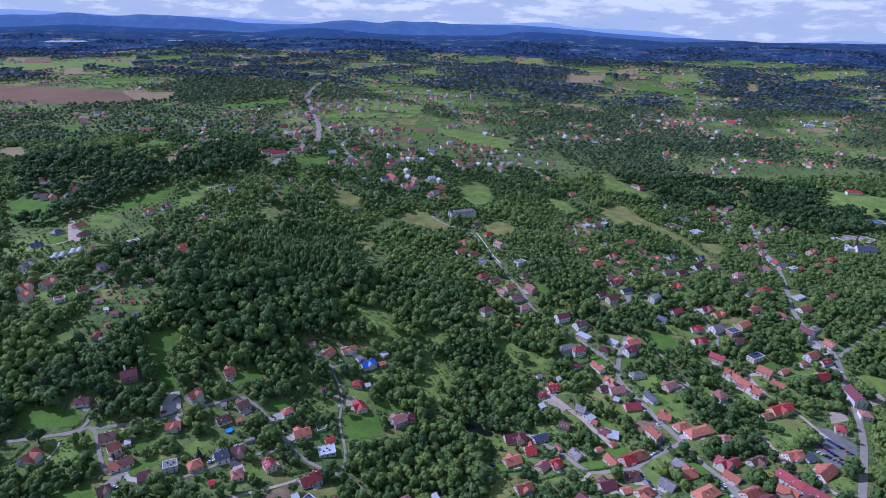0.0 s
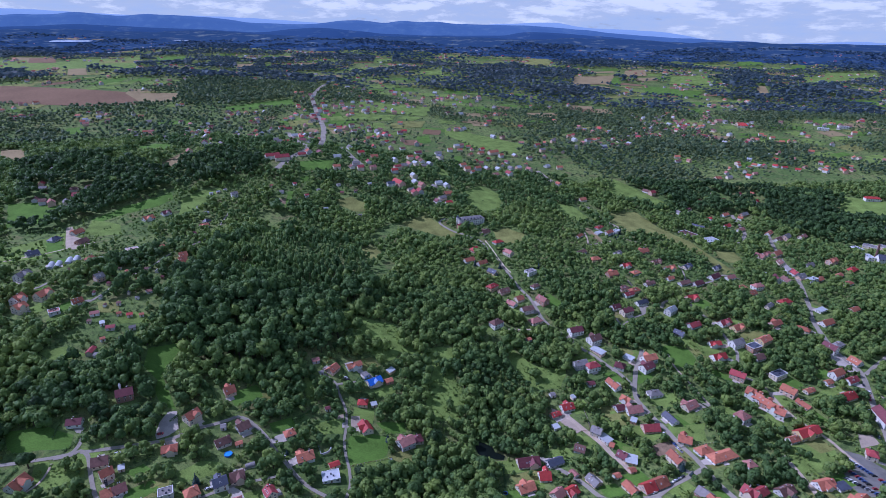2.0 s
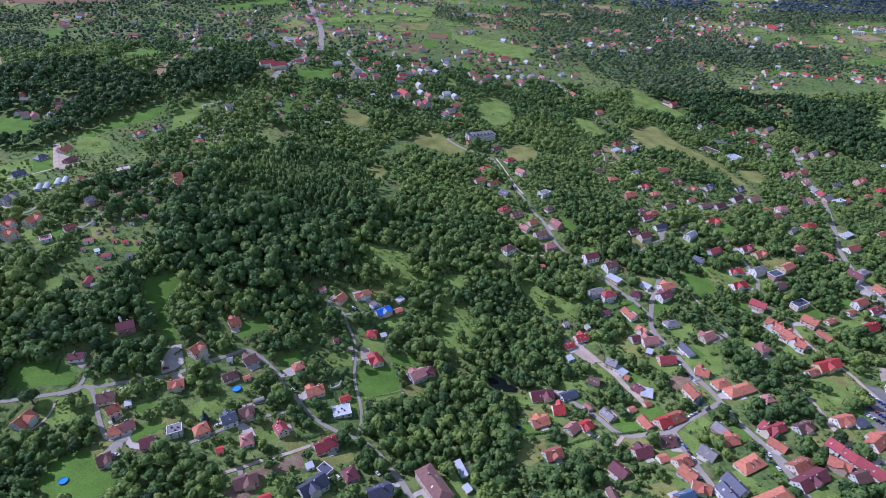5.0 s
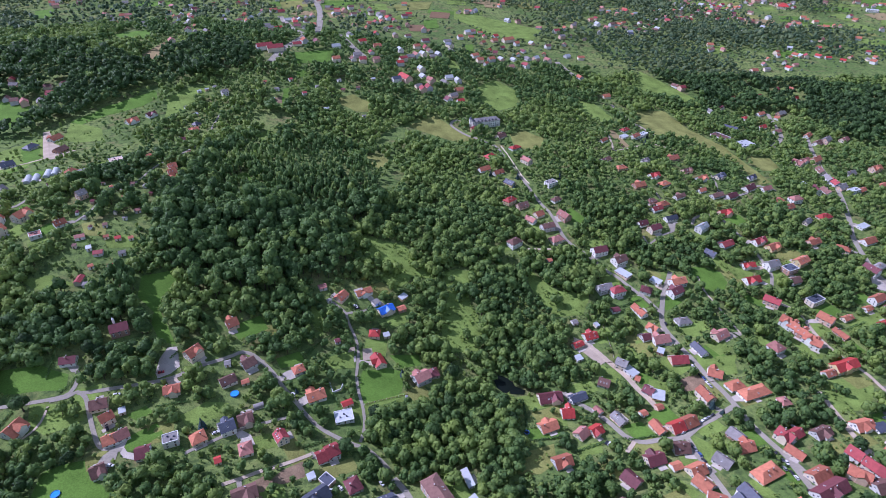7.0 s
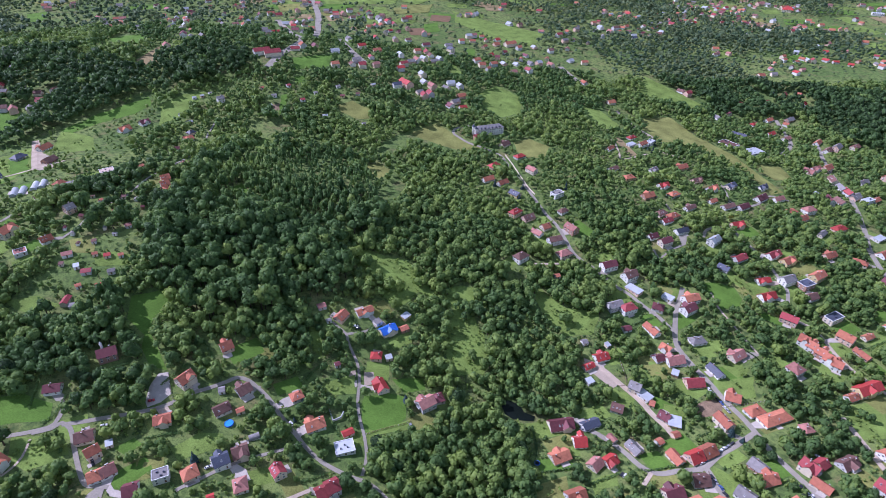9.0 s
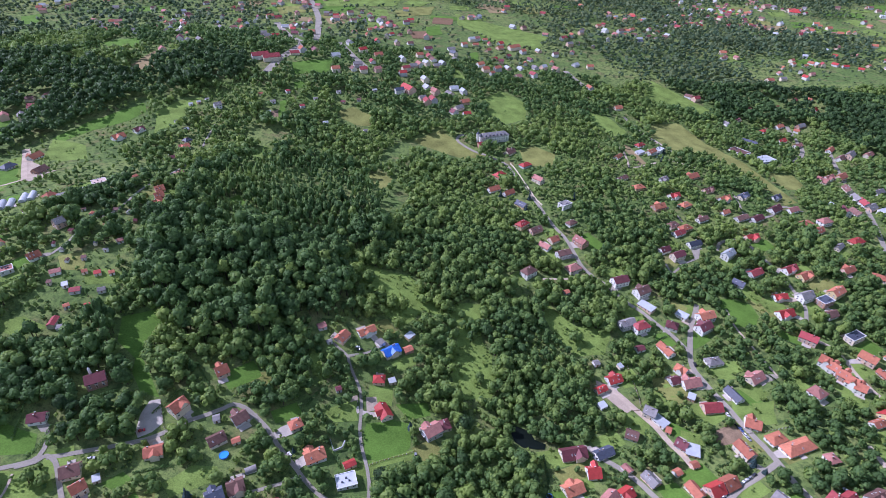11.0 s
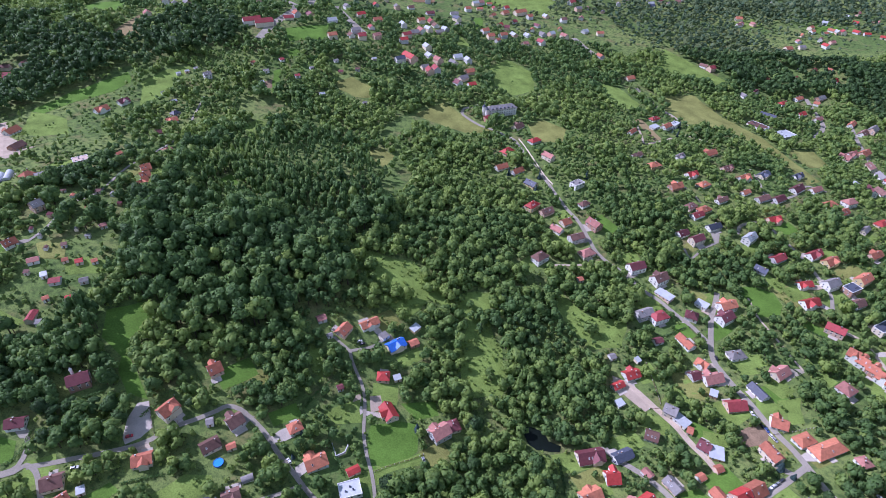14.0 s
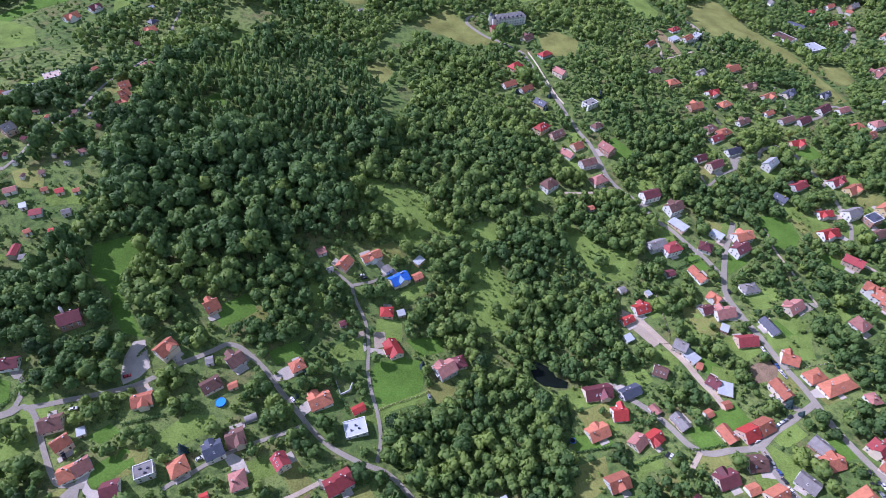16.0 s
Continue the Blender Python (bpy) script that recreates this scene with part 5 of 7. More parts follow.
far_house(-23, 1106, -50, 13.4, 9.8, 2, "slt")
far_house(-20, 1079, -52, 11.2, 8.7, 1, "gry")
far_house(-119, 1118, -71, 12.2, 8.7, 2, "gry")
far_house(-98, 1133, 29, 10.7, 8.7, 1, "brn")
far_house(-65, 963, -62, 12.5, 10.0, 2, "wht")
far_house(-61, 941, -58, 12.2, 10.4, 1, "wht")
far_house(-49, 929, -55, 13.4, 10.4, 2, "pnk")
far_house(-22, 953, 21, 12.6, 10.3, 1, "wht")
far_house(-28, 933, -57, 13.7, 9.5, 1, "gry")
far_house(-8, 945, -63, 11.1, 8.9, 2, "wht")
far_house(-87, 924, -55, 25.1, 12.3, 2, "red")
far_house(-99, 914, 31, 13.6, 9.1, 2, "slt")
far_house(-66, 907, 31, 10.7, 9.2, 1, "gry")
far_house(-51, 905, -68, 14.0, 9.5, 2, "crm")
far_house(-59, 897, -71, 13.3, 10.1, 2, "crm")
far_house(-22, 881, -50, 10.3, 10.4, 1, "mar")
far_house(-15, 894, 40, 13.6, 10.3, 1, "gry")
far_house(-4, 880, 26, 11.0, 8.9, 1, "red")
far_house(-6, 915, 26, 12.8, 10.2, 1, "ter")
far_house(-169, 958, -60, 10.7, 8.7, 1, "brn")
far_house(-154, 957, 19, 11.1, 10.3, 2, "crm")
far_house(-164, 971, 19, 12.9, 9.2, 2, "gry")
far_house(-135, 967, 38, 11.5, 8.7, 2, "pnk")
far_house(-4, 1167, 25, 10.5, 9.1, 2, "ter")
far_house(10, 1204, 25, 11.8, 9.6, 2, "wht")
far_house(19, 1211, 39, 13.0, 9.1, 2, "pnk")
far_house(60, 1178, 38, 13.0, 10.4, 1, "ter")
far_house(63, 1205, 40, 11.4, 9.9, 1, "red")
far_house(86, 1185, 36, 24.5, 11.4, 2, "org")
far_house(101, 1169, 34, 10.4, 9.6, 2, "ter")
far_house(131, 1186, -62, 11.2, 8.9, 1, "wht")
far_house(21, 1069, 35, 13.0, 9.6, 2, "org")
far_house(29, 1050, 21, 11.5, 10.2, 2, "ter")
far_house(49, 1064, 30, 12.8, 9.5, 2, "ter")
far_house(67, 1079, -65, 13.2, 8.6, 1, "wht")
far_house(89, 1085, -50, 10.4, 8.7, 1, "wht")
far_house(82, 1047, 35, 10.8, 9.3, 1, "pnk")
far_house(115, 1099, -58, 12.4, 10.2, 1, "gry")
far_house(130, 1102, 36, 10.7, 10.2, 2, "wht")
far_house(108, 1061, -55, 13.2, 10.3, 2, "crm")
far_house(151, 1101, -58, 13.6, 9.1, 2, "pnk")
far_house(191, 1136, 39, 11.9, 9.7, 1, "wht")
far_house(196, 1236, 27, 13.0, 9.0, 2, "gry")
far_house(160, 1172, 22, 10.8, 9.6, 2, "brn")
far_house(229, 974, 26, 13.8, 10.3, 1, "org")
far_house(199, 1044, -68, 13.7, 8.6, 1, "ter")
far_house(373, 1040, 29, 12.2, 10.4, 2, "crm")
far_house(365, 1050, -52, 12.8, 8.7, 1, "brn")
far_house(529, 1123, 20, 14.0, 10.5, 1, "ter")
far_house(496, 1023, 25, 12.8, 8.9, 1, "crm")
far_house(278, 1371, 25, 10.3, 8.9, 2, "ter")
far_house(286, 1341, -63, 12.8, 9.6, 2, "wht")
far_house(303, 1324, -59, 11.9, 10.0, 1, "pnk")
far_house(318, 1345, 29, 13.6, 9.9, 2, "brn")
far_house(378, 1473, -58, 11.6, 10.4, 2, "red")
far_house(398, 1461, 21, 10.6, 9.4, 1, "wht")
far_house(396, 1358, 29, 12.3, 9.5, 1, "ter")
far_house(415, 1381, 19, 12.4, 9.4, 1, "crm")
far_house(382, 1312, 40, 11.8, 9.3, 1, "gry")
far_house(344, 1289, 17, 11.6, 9.3, 1, "slt")
far_house(348, 1370, 33, 11.6, 8.9, 1, "ter")
far_house(455, 1435, -50, 13.7, 9.7, 2, "pnk")
far_house(455, 1404, -57, 13.9, 10.4, 2, "crm")
far_house(513, 1431, 29, 10.1, 9.2, 1, "red")
far_house(414, 1340, -62, 12.7, 10.4, 1, "wht")
far_house(210, 1291, -71, 12.7, 8.5, 2, "ter")
far_house(231, 1313, 27, 10.8, 9.5, 2, "gry")
far_house(189, 1267, 29, 13.2, 10.3, 2, "crm")
far_house(583, 1500, -65, 13.0, 9.8, 2, "crm")
far_house(611, 1559, 32, 10.5, 9.3, 2, "red")
far_house(608, 1525, -58, 13.3, 10.2, 2, "mar")
far_house(638, 1573, 26, 11.5, 9.3, 2, "crm")
far_house(659, 1575, 41, 11.1, 8.8, 2, "pnk")
far_house(674, 1559, -54, 10.7, 10.0, 1, "ter")
far_house(741, 1620, 28, 24.7, 11.2, 2, "pnk")
far_house(755, 1609, -59, 13.5, 10.2, 2, "gry")
far_house(782, 1581, 19, 22.8, 12.6, 2, "ter")
far_house(809, 1565, 32, 10.4, 8.7, 1, "crm")
far_house(665, 1424, 31, 10.2, 8.8, 1, "gry")
far_house(702, 1463, 27, 10.9, 10.4, 2, "wht")
far_house(651, 1374, -58, 11.3, 10.3, 2, "wht")
far_house(607, 1360, 23, 10.3, 10.2, 1, "ter")
far_house(704, 1379, 15, 10.8, 10.3, 2, "crm")
far_house(721, 1399, -70, 10.9, 10.2, 2, "pnk")
far_house(679, 1504, -61, 13.5, 9.2, 2, "brn")
far_house(707, 1275, -60, 11.2, 10.4, 1, "wht")
far_house(735, 1293, 30, 10.0, 9.1, 2, "pnk")
far_house(762, 1159, -61, 10.8, 10.0, 2, "ter")
far_house(805, 1176, 24, 10.3, 9.5, 1, "red")
far_house(-805, 1255, 27, 10.9, 9.4, 2, "ter")
far_house(-789, 1239, 30, 13.0, 8.9, 2, "pnk")
far_house(-791, 1294, 28, 12.1, 9.3, 2, "wht")
far_house(-667, 1269, 18, 11.9, 9.7, 1, "gry")
far_house(-621, 1166, 23, 13.6, 8.6, 1, "ter")
far_house(-604, 1153, 23, 11.9, 8.9, 2, "pnk")
far_house(-522, 1047, 30, 10.2, 9.4, 2, "gry")
far_house(-516, 1143, -59, 10.4, 9.1, 1, "ter")
far_house(-494, 1118, 33, 10.6, 10.0, 2, "brn")
far_house(-496, 1188, 31, 11.5, 8.8, 2, "pnk")
far_house(-488, 1144, -57, 14.0, 8.9, 2, "ter")
far_house(-438, 950, -57, 11.9, 10.3, 1, "pnk")
far_house(-417, 990, -69, 10.0, 8.8, 1, "gry")
far_house(-399, 990, -49, 13.8, 8.5, 2, "gry")
far_house(-430, 995, -71, 13.9, 10.1, 2, "mar")
far_house(-708, 1316, 24, 11.0, 9.1, 1, "ter")
far_house(-734, 1333, -54, 11.2, 9.0, 2, "brn")
far_house(-616, 838, -66, 11.0, 8.6, 1, "crm")
far_house(-627, 884, -49, 11.0, 8.8, 2, "gry")
far_house(-568, 856, 23, 13.0, 9.2, 1, "gry")
far_house(-574, 776, 21, 10.2, 9.5, 2, "brn")
far_house(-560, 773, -52, 12.7, 10.4, 2, "pnk")
far_house(-530, 795, 20, 24.1, 11.3, 2, "crm")
far_house(-539, 774, -54, 14.0, 9.6, 2, "gry")


ALLOTMENTS = [(-369, 558), (-302, 576), (-284, 490), (-282, 445), (-314, 433), (-356, 525)]
CHOICE = random.Random(4)
ax, ay = [p[0] for p in ALLOTMENTS], [p[1] for p in ALLOTMENTS]
count = 0
while count < 15:
    px, py = CHOICE.uniform(min(ax), max(ax)), CHOICE.uniform(min(ay), max(ay))
    if inside(np.array([px]), np.array([py]), ALLOTMENTS)[0] and all(math.hypot(px - q[0], py - q[1]) > 11 for q in HOUSES):
        house(round(px, 1), round(py, 1), CHOICE.choice((8, 20, 98, 110)), CHOICE.uniform(3.6, 5), CHOICE.uniform(3, 4), 1, CHOICE.choice(("gry", "ter", "brn", "brn", "gry", "mar")), CHOICE.choice("GGS"))
        count += 1


def gardens():
    """A lawn and a paved terrace beside most of the nearer houses."""
    r = random.Random(17)
    for x, y, yaw, l, w in list(HOUSES):
        if y > 640 or l * w < 60:
            continue
        if r.random() < 0.75:
            a = r.uniform(0, 2 * math.pi)
            cx, cy = x + math.cos(a) * (w / 2 + 8), y + math.sin(a) * (w / 2 + 8)
            near_house = min(math.hypot(h[0] - cx, h[1] - cy) for h in HOUSES)
            if near_house > 7 and not any(inside(np.array([cx]), np.array([cy]), p)[0] for p in CLEAR):
                u, v = r.uniform(7, 12), r.uniform(5, 8)
                c, s = math.cos(yaw), math.sin(yaw)
                ring = [(cx + (c * u * p - s * v * q), cy + (s * u * p + c * v * q)) for p, q in ((-1, -1), (0.1, -1.04), (1, -0.95), (1.02, 0.2), (0.97, 1), (-0.2, 0.97), (-1.03, 0.96))]
                meadow(r.choice(("lush", "grass", "grass", "grass", "rough")), ring)
        if r.random() < 0.6:
            side = r.choice((-1, 1))
            c, s = math.cos(yaw), math.sin(yaw)
            u, v, off = r.uniform(2.2, 4.2), r.uniform(1.2, 2.0), r.uniform(-0.25, 0.25) * l
            mid = side * (w / 2 + v - 0.4)
            slab = [(x + c * (off + u * p) - s * (mid + v * q), y + s * (off + u * p) + c * (mid + v * q)) for p, q in ((-1, -1), (1, -1), (1, 1), (-1, 1))]
            tagged(drape("terrace", slab, FIELD["yard"], 0.3), "small pale paved terrace beside a house", "terrace", kind="structure")


gardens()


def driveways():
    """Paved strips from the houses to the street that passes them."""
    pick = random.Random(9)
    lines = np.concatenate([line for line, _ in ROAD_LINES])
    for hx, hy, yaw, l, w in list(HOUSES):
        if hy > 640 or l * w < 60 or pick.random() < 0.35:
            continue
        d = np.hypot(lines[:, 0] - hx, lines[:, 1] - hy)
        i = int(d.argmin())
        if not 8 < d[i] < 21:
            continue
        a, b = np.array((hx, hy)), lines[i]
        way = (b - a) / d[i]
        side = np.array((-way[1], way[0])) * pick.uniform(1.3, 2.2)
        off = np.array((-way[1], way[0])) * pick.uniform(-3, 3)
        a = a + way * 2 + off
        k = pick.uniform(1.0, 2.4)
        poly = [tuple(a - side * k), tuple(a + way * (w * 0.8) - side * k), tuple(b - side), tuple(b + side), tuple(a + way * (w * 0.8) + side * k), tuple(a + side * k)]
        ob = drape("driveway", poly, pick.choice((FIELD["yard"], FIELD["yard"], DIRT, ASPHALT)), 0.22 + 0.008 * (i % 4))
        tagged(ob, "paved driveway leading from the street to a house", "driveway", kind="structure")
        CLEAR.append(poly)


driveways()


def manor():
    """The white manor on the ridge: a long block under a grey roof, twin turrets at one end, a low red annexe."""
    x, y = 29.5, 816.5
    z = gz(x, y)
    HOUSES.append((x, y, math.radians(22), 44, 16))
    ob = tagged(new("manor", None), "long white three-storey manor with twin turrets and a grey roof", "manor")
    ob.matrix_basis = pose(x, y, z, 0, 0, 22)
    bm = bmesh.new()
    box(bm, -19, 19, -5.5, 5.5, -3, 8.6)
    part("wall", bm, WALLS[0], ob)
    bm = bmesh.new()
    hip(bm, 39.5, 12.4, 8.6, 12.4)
    part("roof", bm, ROOF["gry"], ob)
    for v in (-5.6, 3.2):
        bm = bmesh.new()
        bmesh.ops.create_cone(bm, cap_ends=True, segments=10, radius1=2.1, radius2=2.1, depth=14, matrix=Matrix.Translation((-20.5, v, 4.0)))
        tw = part("turret", bm, WALLS[0], ob)
        bm = bmesh.new()
        bmesh.ops.create_cone(bm, cap_ends=True, segments=10, radius1=2.5, radius2=0.1, depth=3.2, matrix=Matrix.Translation((-20.5, v, 12.6)))
        part("turret_roof", bm, ROOF["slt"], tw)
    bm = bmesh.new()
    box(bm, -26, -16, -14, -7, -3, 3.5)
    part("annexe", bm, WALLS[4], ob, "low annexe of red brick")
    bm = bmesh.new()
    prism(bm, gable_profile(7.6, 3.4, 5.6, 0.2), -26.3, -15.7)
    bmesh.ops.translate(bm, verts=bm.verts, vec=(0, -10.5, 0))
    part("annexe_roof", bm, ROOF["crm"], ob)
    for st in range(3):
        for i in range(11):
            share("window", WINDOW, ob, pose(-16 + 3.2 * i, -5.51, 1.6 + 2.8 * st))
    for i in range(6):
        bm = bmesh.new()
        prism(bm, gable_profile(2.4, 9.9, 11.2, 0.15), -5.6, -2.5)
        box(bm, -5.4, -2.6, -0.9, 0.9, 8.7, 9.95)
        bmesh.ops.rotate(bm, verts=bm.verts, cent=(0, 0, 0), matrix=Matrix.Rotation(radians(90), 3, "Z"))
        bmesh.ops.translate(bm, verts=bm.verts, vec=(-13 + 5.2 * i, 0, 0))
        part("dormer", bm, ROOF["slt"], ob)


manor()


def chapel_turret(x, y):
    z = gz(x, y)
    ob = tagged(new("bell_turret", None), "slim white bell turret with a dark cap above the chapel", "turret")
    ob.matrix_basis = pose(x, y, z)
    bm = bmesh.new()
    bmesh.ops.create_cone(bm, cap_ends=True, segments=8, radius1=0.9, radius2=0.8, depth=10.0, matrix=Matrix.Translation((0, 0, 4.6)))
    part("shaft", bm, WALLS[0], ob)
    bm = bmesh.new()
    bmesh.ops.create_cone(bm, cap_ends=True, segments=8, radius1=1.05, radius2=0.08, depth=1.9, matrix=Matrix.Translation((0, 0, 10.5)))
    part("cap", bm, FRAME, ob)


chapel_turret(-261.9, 396.3)


def factory_stack(x, y, tall):
    """A tapering brick chimney with iron bands, beside the flat halls."""
    ob = tagged(new("factory_chimney", None), "tall dark brick chimney stack beside flat factory halls", "chimney")
    ob.matrix_basis = pose(x, y, gz(x, y) - 0.5)
    bm = bmesh.new()
    bmesh.ops.create_cone(bm, cap_ends=True, segments=14, radius1=2.0, radius2=1.2, depth=tall, matrix=Matrix.Translation((0, 0, tall / 2)))
    part("shaft", bm, ROOF["brn"], ob)
    for k in range(4):
        h = tall * (0.3 + 0.2 * k)
        bm = bmesh.new()
        bmesh.ops.create_cone(bm, cap_ends=True, segments=14, radius1=2.08 - 0.8 * h / tall, radius2=2.08 - 0.8 * h / tall, depth=0.4, matrix=Matrix.Translation((0, 0, h)))
        part("band", bm, ROOF["slt"], ob)
    bm = bmesh.new()
    box(bm, -2.6, 2.6, -2.6, 2.6, -1.5, 2.5)
    part("plinth", bm, BRICK, ob)


factory_stack(616.8, 789.5, 23.5)


# ---- cars ----
def car_mesh():
    bm = bmesh.new()
    side = [(-2.1, 0.3), (-2.15, 0.62), (-2.05, 0.86), (-1.75, 0.93), (0.95, 0.95), (1.95, 0.78), (2.15, 0.6), (2.15, 0.3)]
    prism(bm, side, -0.86, 0.86, True)
    bmesh.ops.bevel(bm, geom=[e for e in bm.edges if abs(e.verts[0].co.y - e.verts[1].co.y) < 0.01], offset=0.07, segments=1, affect="EDGES")
    body = bpy.data.meshes.new("body")
    bm.to_mesh(body)
    bm.free()
    bm = bmesh.new()
    lo = [bm.verts.new(p) for p in ((-1.85, -0.78, 0.9), (1.0, -0.78, 0.9), (1.0, 0.78, 0.9), (-1.85, 0.78, 0.9))]
    hi = [bm.verts.new(p) for p in ((-1.35, -0.62, 1.42), (0.25, -0.62, 1.42), (0.25, 0.62, 1.42), (-1.35, 0.62, 1.42))]
    for i in range(4):
        bm.faces.new((lo[i], lo[(i + 1) % 4], hi[(i + 1) % 4], hi[i]))
    bm.faces.new(hi)
    glass = bpy.data.meshes.new("cabin")
    bm.to_mesh(glass)
    bm.free()
    glass.materials.append(GLASS)
    bm = bmesh.new()
    box(bm, -1.38, 0.28, -0.64, 0.64, 1.41, 1.47)
    top = bpy.data.meshes.new("top")
    bm.to_mesh(top)
    bm.free()
    bm = bmesh.new()
    bmesh.ops.create_cone(bm, cap_ends=True, segments=10, radius1=0.32, radius2=0.32, depth=0.2, matrix=Matrix.Rotation(radians(90), 4, "X"))
    wheel = bpy.data.meshes.new("wheel")
    bm.to_mesh(wheel)
    bm.free()
    wheel.materials.append(TYRE)
    return body, glass, top, wheel


CAR_BODY, CAR_GLASS, CAR_TOP, CAR_WHEEL = car_mesh()
CAR_MESHES = {}
for key, paint in PAINT.items():
    pair = CAR_BODY.copy(), CAR_TOP.copy()
    for one in pair:
        one.materials.append(paint)
    CAR_MESHES[key] = pair


def car(x, y, colour, yaw=None):
    if yaw is None:
        best = min(((np.hypot(line[:, 0] - x, line[:, 1] - y).min(), n) for n, (line, _) in enumerate(ROAD_LINES)))
        line, way = ROAD_LINES[best[1]]
        i = int(np.hypot(line[:, 0] - x, line[:, 1] - y).argmin())
        yaw = math.degrees(math.atan2(way[i][1], way[i][0])) + random.choice((0, 180))
    ob = tagged(new("car", None), "%s parked hatchback car" % CAR_WORDS[colour], "car", "parked cars")
    d = 1.5
    c, s = math.cos(math.radians(yaw)), math.sin(math.radians(yaw))
    tilt = math.degrees(math.atan2(gz(x + c * d, y + s * d) - gz(x - c * d, y - s * d), 2 * d))
    lean = math.degrees(math.atan2(gz(x - s, y + c) - gz(x + s, y - c), 2))
    ob.matrix_basis = pose(x, y, gz(x, y) + 0.3) @ Matrix.Rotation(radians(yaw), 4, "Z") @ Matrix.Rotation(radians(-tilt), 4, "Y") @ Matrix.Rotation(radians(lean), 4, "X")
    share("body", CAR_MESHES[colour][0], ob, pose(0, 0, 0))
    share("cabin", CAR_GLASS, ob, pose(0, 0, 0))
    share("top", CAR_MESHES[colour][1], ob, pose(0, 0, 0))
    for u in (-1.32, 1.32):
        for v in (-0.78, 0.78):
            share("wheel", CAR_WHEEL, ob, pose(u, v, 0.32))


car(153, 351.2, "w")
car(157.6, 354.2, "b")
car(162.5, 356.9, "k")
car(167.9, 360.7, "s")
car(172, 363.1, "w")
car(175.6, 365, "s")
car(180, 367.8, "k")
car(184.6, 420.3, "w")
car(185.7, 417, "s")
car(187.1, 410.1, "k")
car(188.6, 406.5, "b")
car(189.5, 401.5, "w")
car(190.4, 398.4, "s")
car(206.8, 330, "k")
car(207.3, 325.2, "s")
car(209.1, 322.1, "w")
car(154.6, 339.7, "k")
car(155.5, 335.4, "s")
car(156.9, 330.8, "b")
car(157.3, 325.6, "k")
car(157.8, 320.2, "w")
car(-217.4, 364.8, "r")
car(-238.5, 344.4, "w")
car(-236.5, 340.8, "r")
car(-232.9, 319.1, "k")
car(-165.6, 322.4, "w")
car(-124.6, 360.5, "w")
car(-69.6, 319.7, "b")
car(-62.4, 314.3, "r")
car(-58.9, 311.8, "k")
car(177.6, 470.4, "k")
car(-94.8, 455, "w")
car(-92.6, 453.2, "k")
car(52.2, 427, "w")
car(-55.2, 297, "w")
car(-49.3, 293.2, "k")
car(-46.4, 289, "s")
car(-42.4, 285, "b")
car(-218.4, 293.7, "w")
car(-79.3, 290.7, "w")
car(-84.6, 288.7, "w")
car(204.1, 322.5, "k")
car(205.1, 317.1, "s")
car(207.6, 313.4, "k")
car(208.3, 309.2, "w")
car(209.9, 297.8, "k")
car(210, 290.6, "s")
car(272.7, 328, "w")
car(275.5, 323.7, "k")
car(78.6, 380.7, "s")
car(97.2, 342.3, "k")
car(98.9, 341.2, "w")
car(231.4, 355, "w")
car(-44.9, 372.1, "s")
car(404.6, 486.1, "w")
car(400.7, 480.1, "r")
car(398, 475, "r")
car(405.5, 496.2, "k")
car(386.3, 459.6, "s")
car(370, 422.5, "s")
car(322.3, 389.7, "w", 0)
car(323.2, 387.2, "w", 0)
car(324.2, 384.2, "w", 0)
car(325.1, 381.8, "b", 0)
car(326.0, 379.1, "b", 0)
car(327.0, 376.5, "b", 0)
car(327.7, 374.3, "b", 0)
car(328.8, 371.4, "k", 0)
car(330.6, 366.4, "r", 0)
car(331.4, 364.0, "b", 0)
car(313.0, 374.7, "r", -6)
car(313.6, 372.3, "b", -6)
car(314.4, 369.0, "r", -6)
car(315.0, 366.4, "b", -6)
car(315.7, 363.7, "b", -6)
car(316.5, 360.5, "k", -6)
car(317.9, 355.2, "r", -6)
car(303.8, 366.3, "s", 13)
car(305.2, 364.2, "w", 13)
car(306.8, 361.6, "w", 13)
car(308.2, 359.4, "k", 13)
car(309.8, 356.9, "k", 13)
car(311.2, 354.8, "s", 13)
car(312.8, 352.1, "s", 13)
car(314.5, 349.6, "b", 13)
car(315.7, 347.7, "k", 13)


def garden_pool(x, y, r):
    ob = tagged(new("garden_pool", None), "round bright blue above-ground garden pool on grass", "pool")
    ob.matrix_basis = pose(x, y, gz(x, y) - 0.1)
    HOUSES.append((x, y, 0.0, 2.6 * r, 2.6 * r))
    bm = bmesh.new()
    for ra, rb in ((r, r - 0.18),):
        ring = [[bm.verts.new((rr * math.cos(a), rr * math.sin(a), zz)) for a in np.linspace(0, 2 * math.pi, 24, endpoint=False)] for rr, zz in ((ra, 0), (ra, 1.1), (rb, 1.1), (rb, 0.8))]
        for p, q in zip(ring, ring[1:]):
            for i in range(24):
                bm.faces.new((p[i], p[(i + 1) % 24], q[(i + 1) % 24], q[i]))
    part("rim", bm, ROOF["blu"], ob)
    bm = bmesh.new()
    bm.faces.new([bm.verts.new(((r - 0.1) * math.cos(a), (r - 0.1) * math.sin(a), 0.85)) for a in np.linspace(0, 2 * math.pi, 24, endpoint=False)])
    part("water", bm, POOL, ob)
    CLEAR.append([(x - r - 2, y - r - 4), (x + r + 2, y - r - 4), (x + r + 2, y + r + 2), (x - r - 2, y + r + 2)])


garden_pool(-163.5, 354.6, 3.0)
garden_pool(-240.1, 274.0, 2.6)


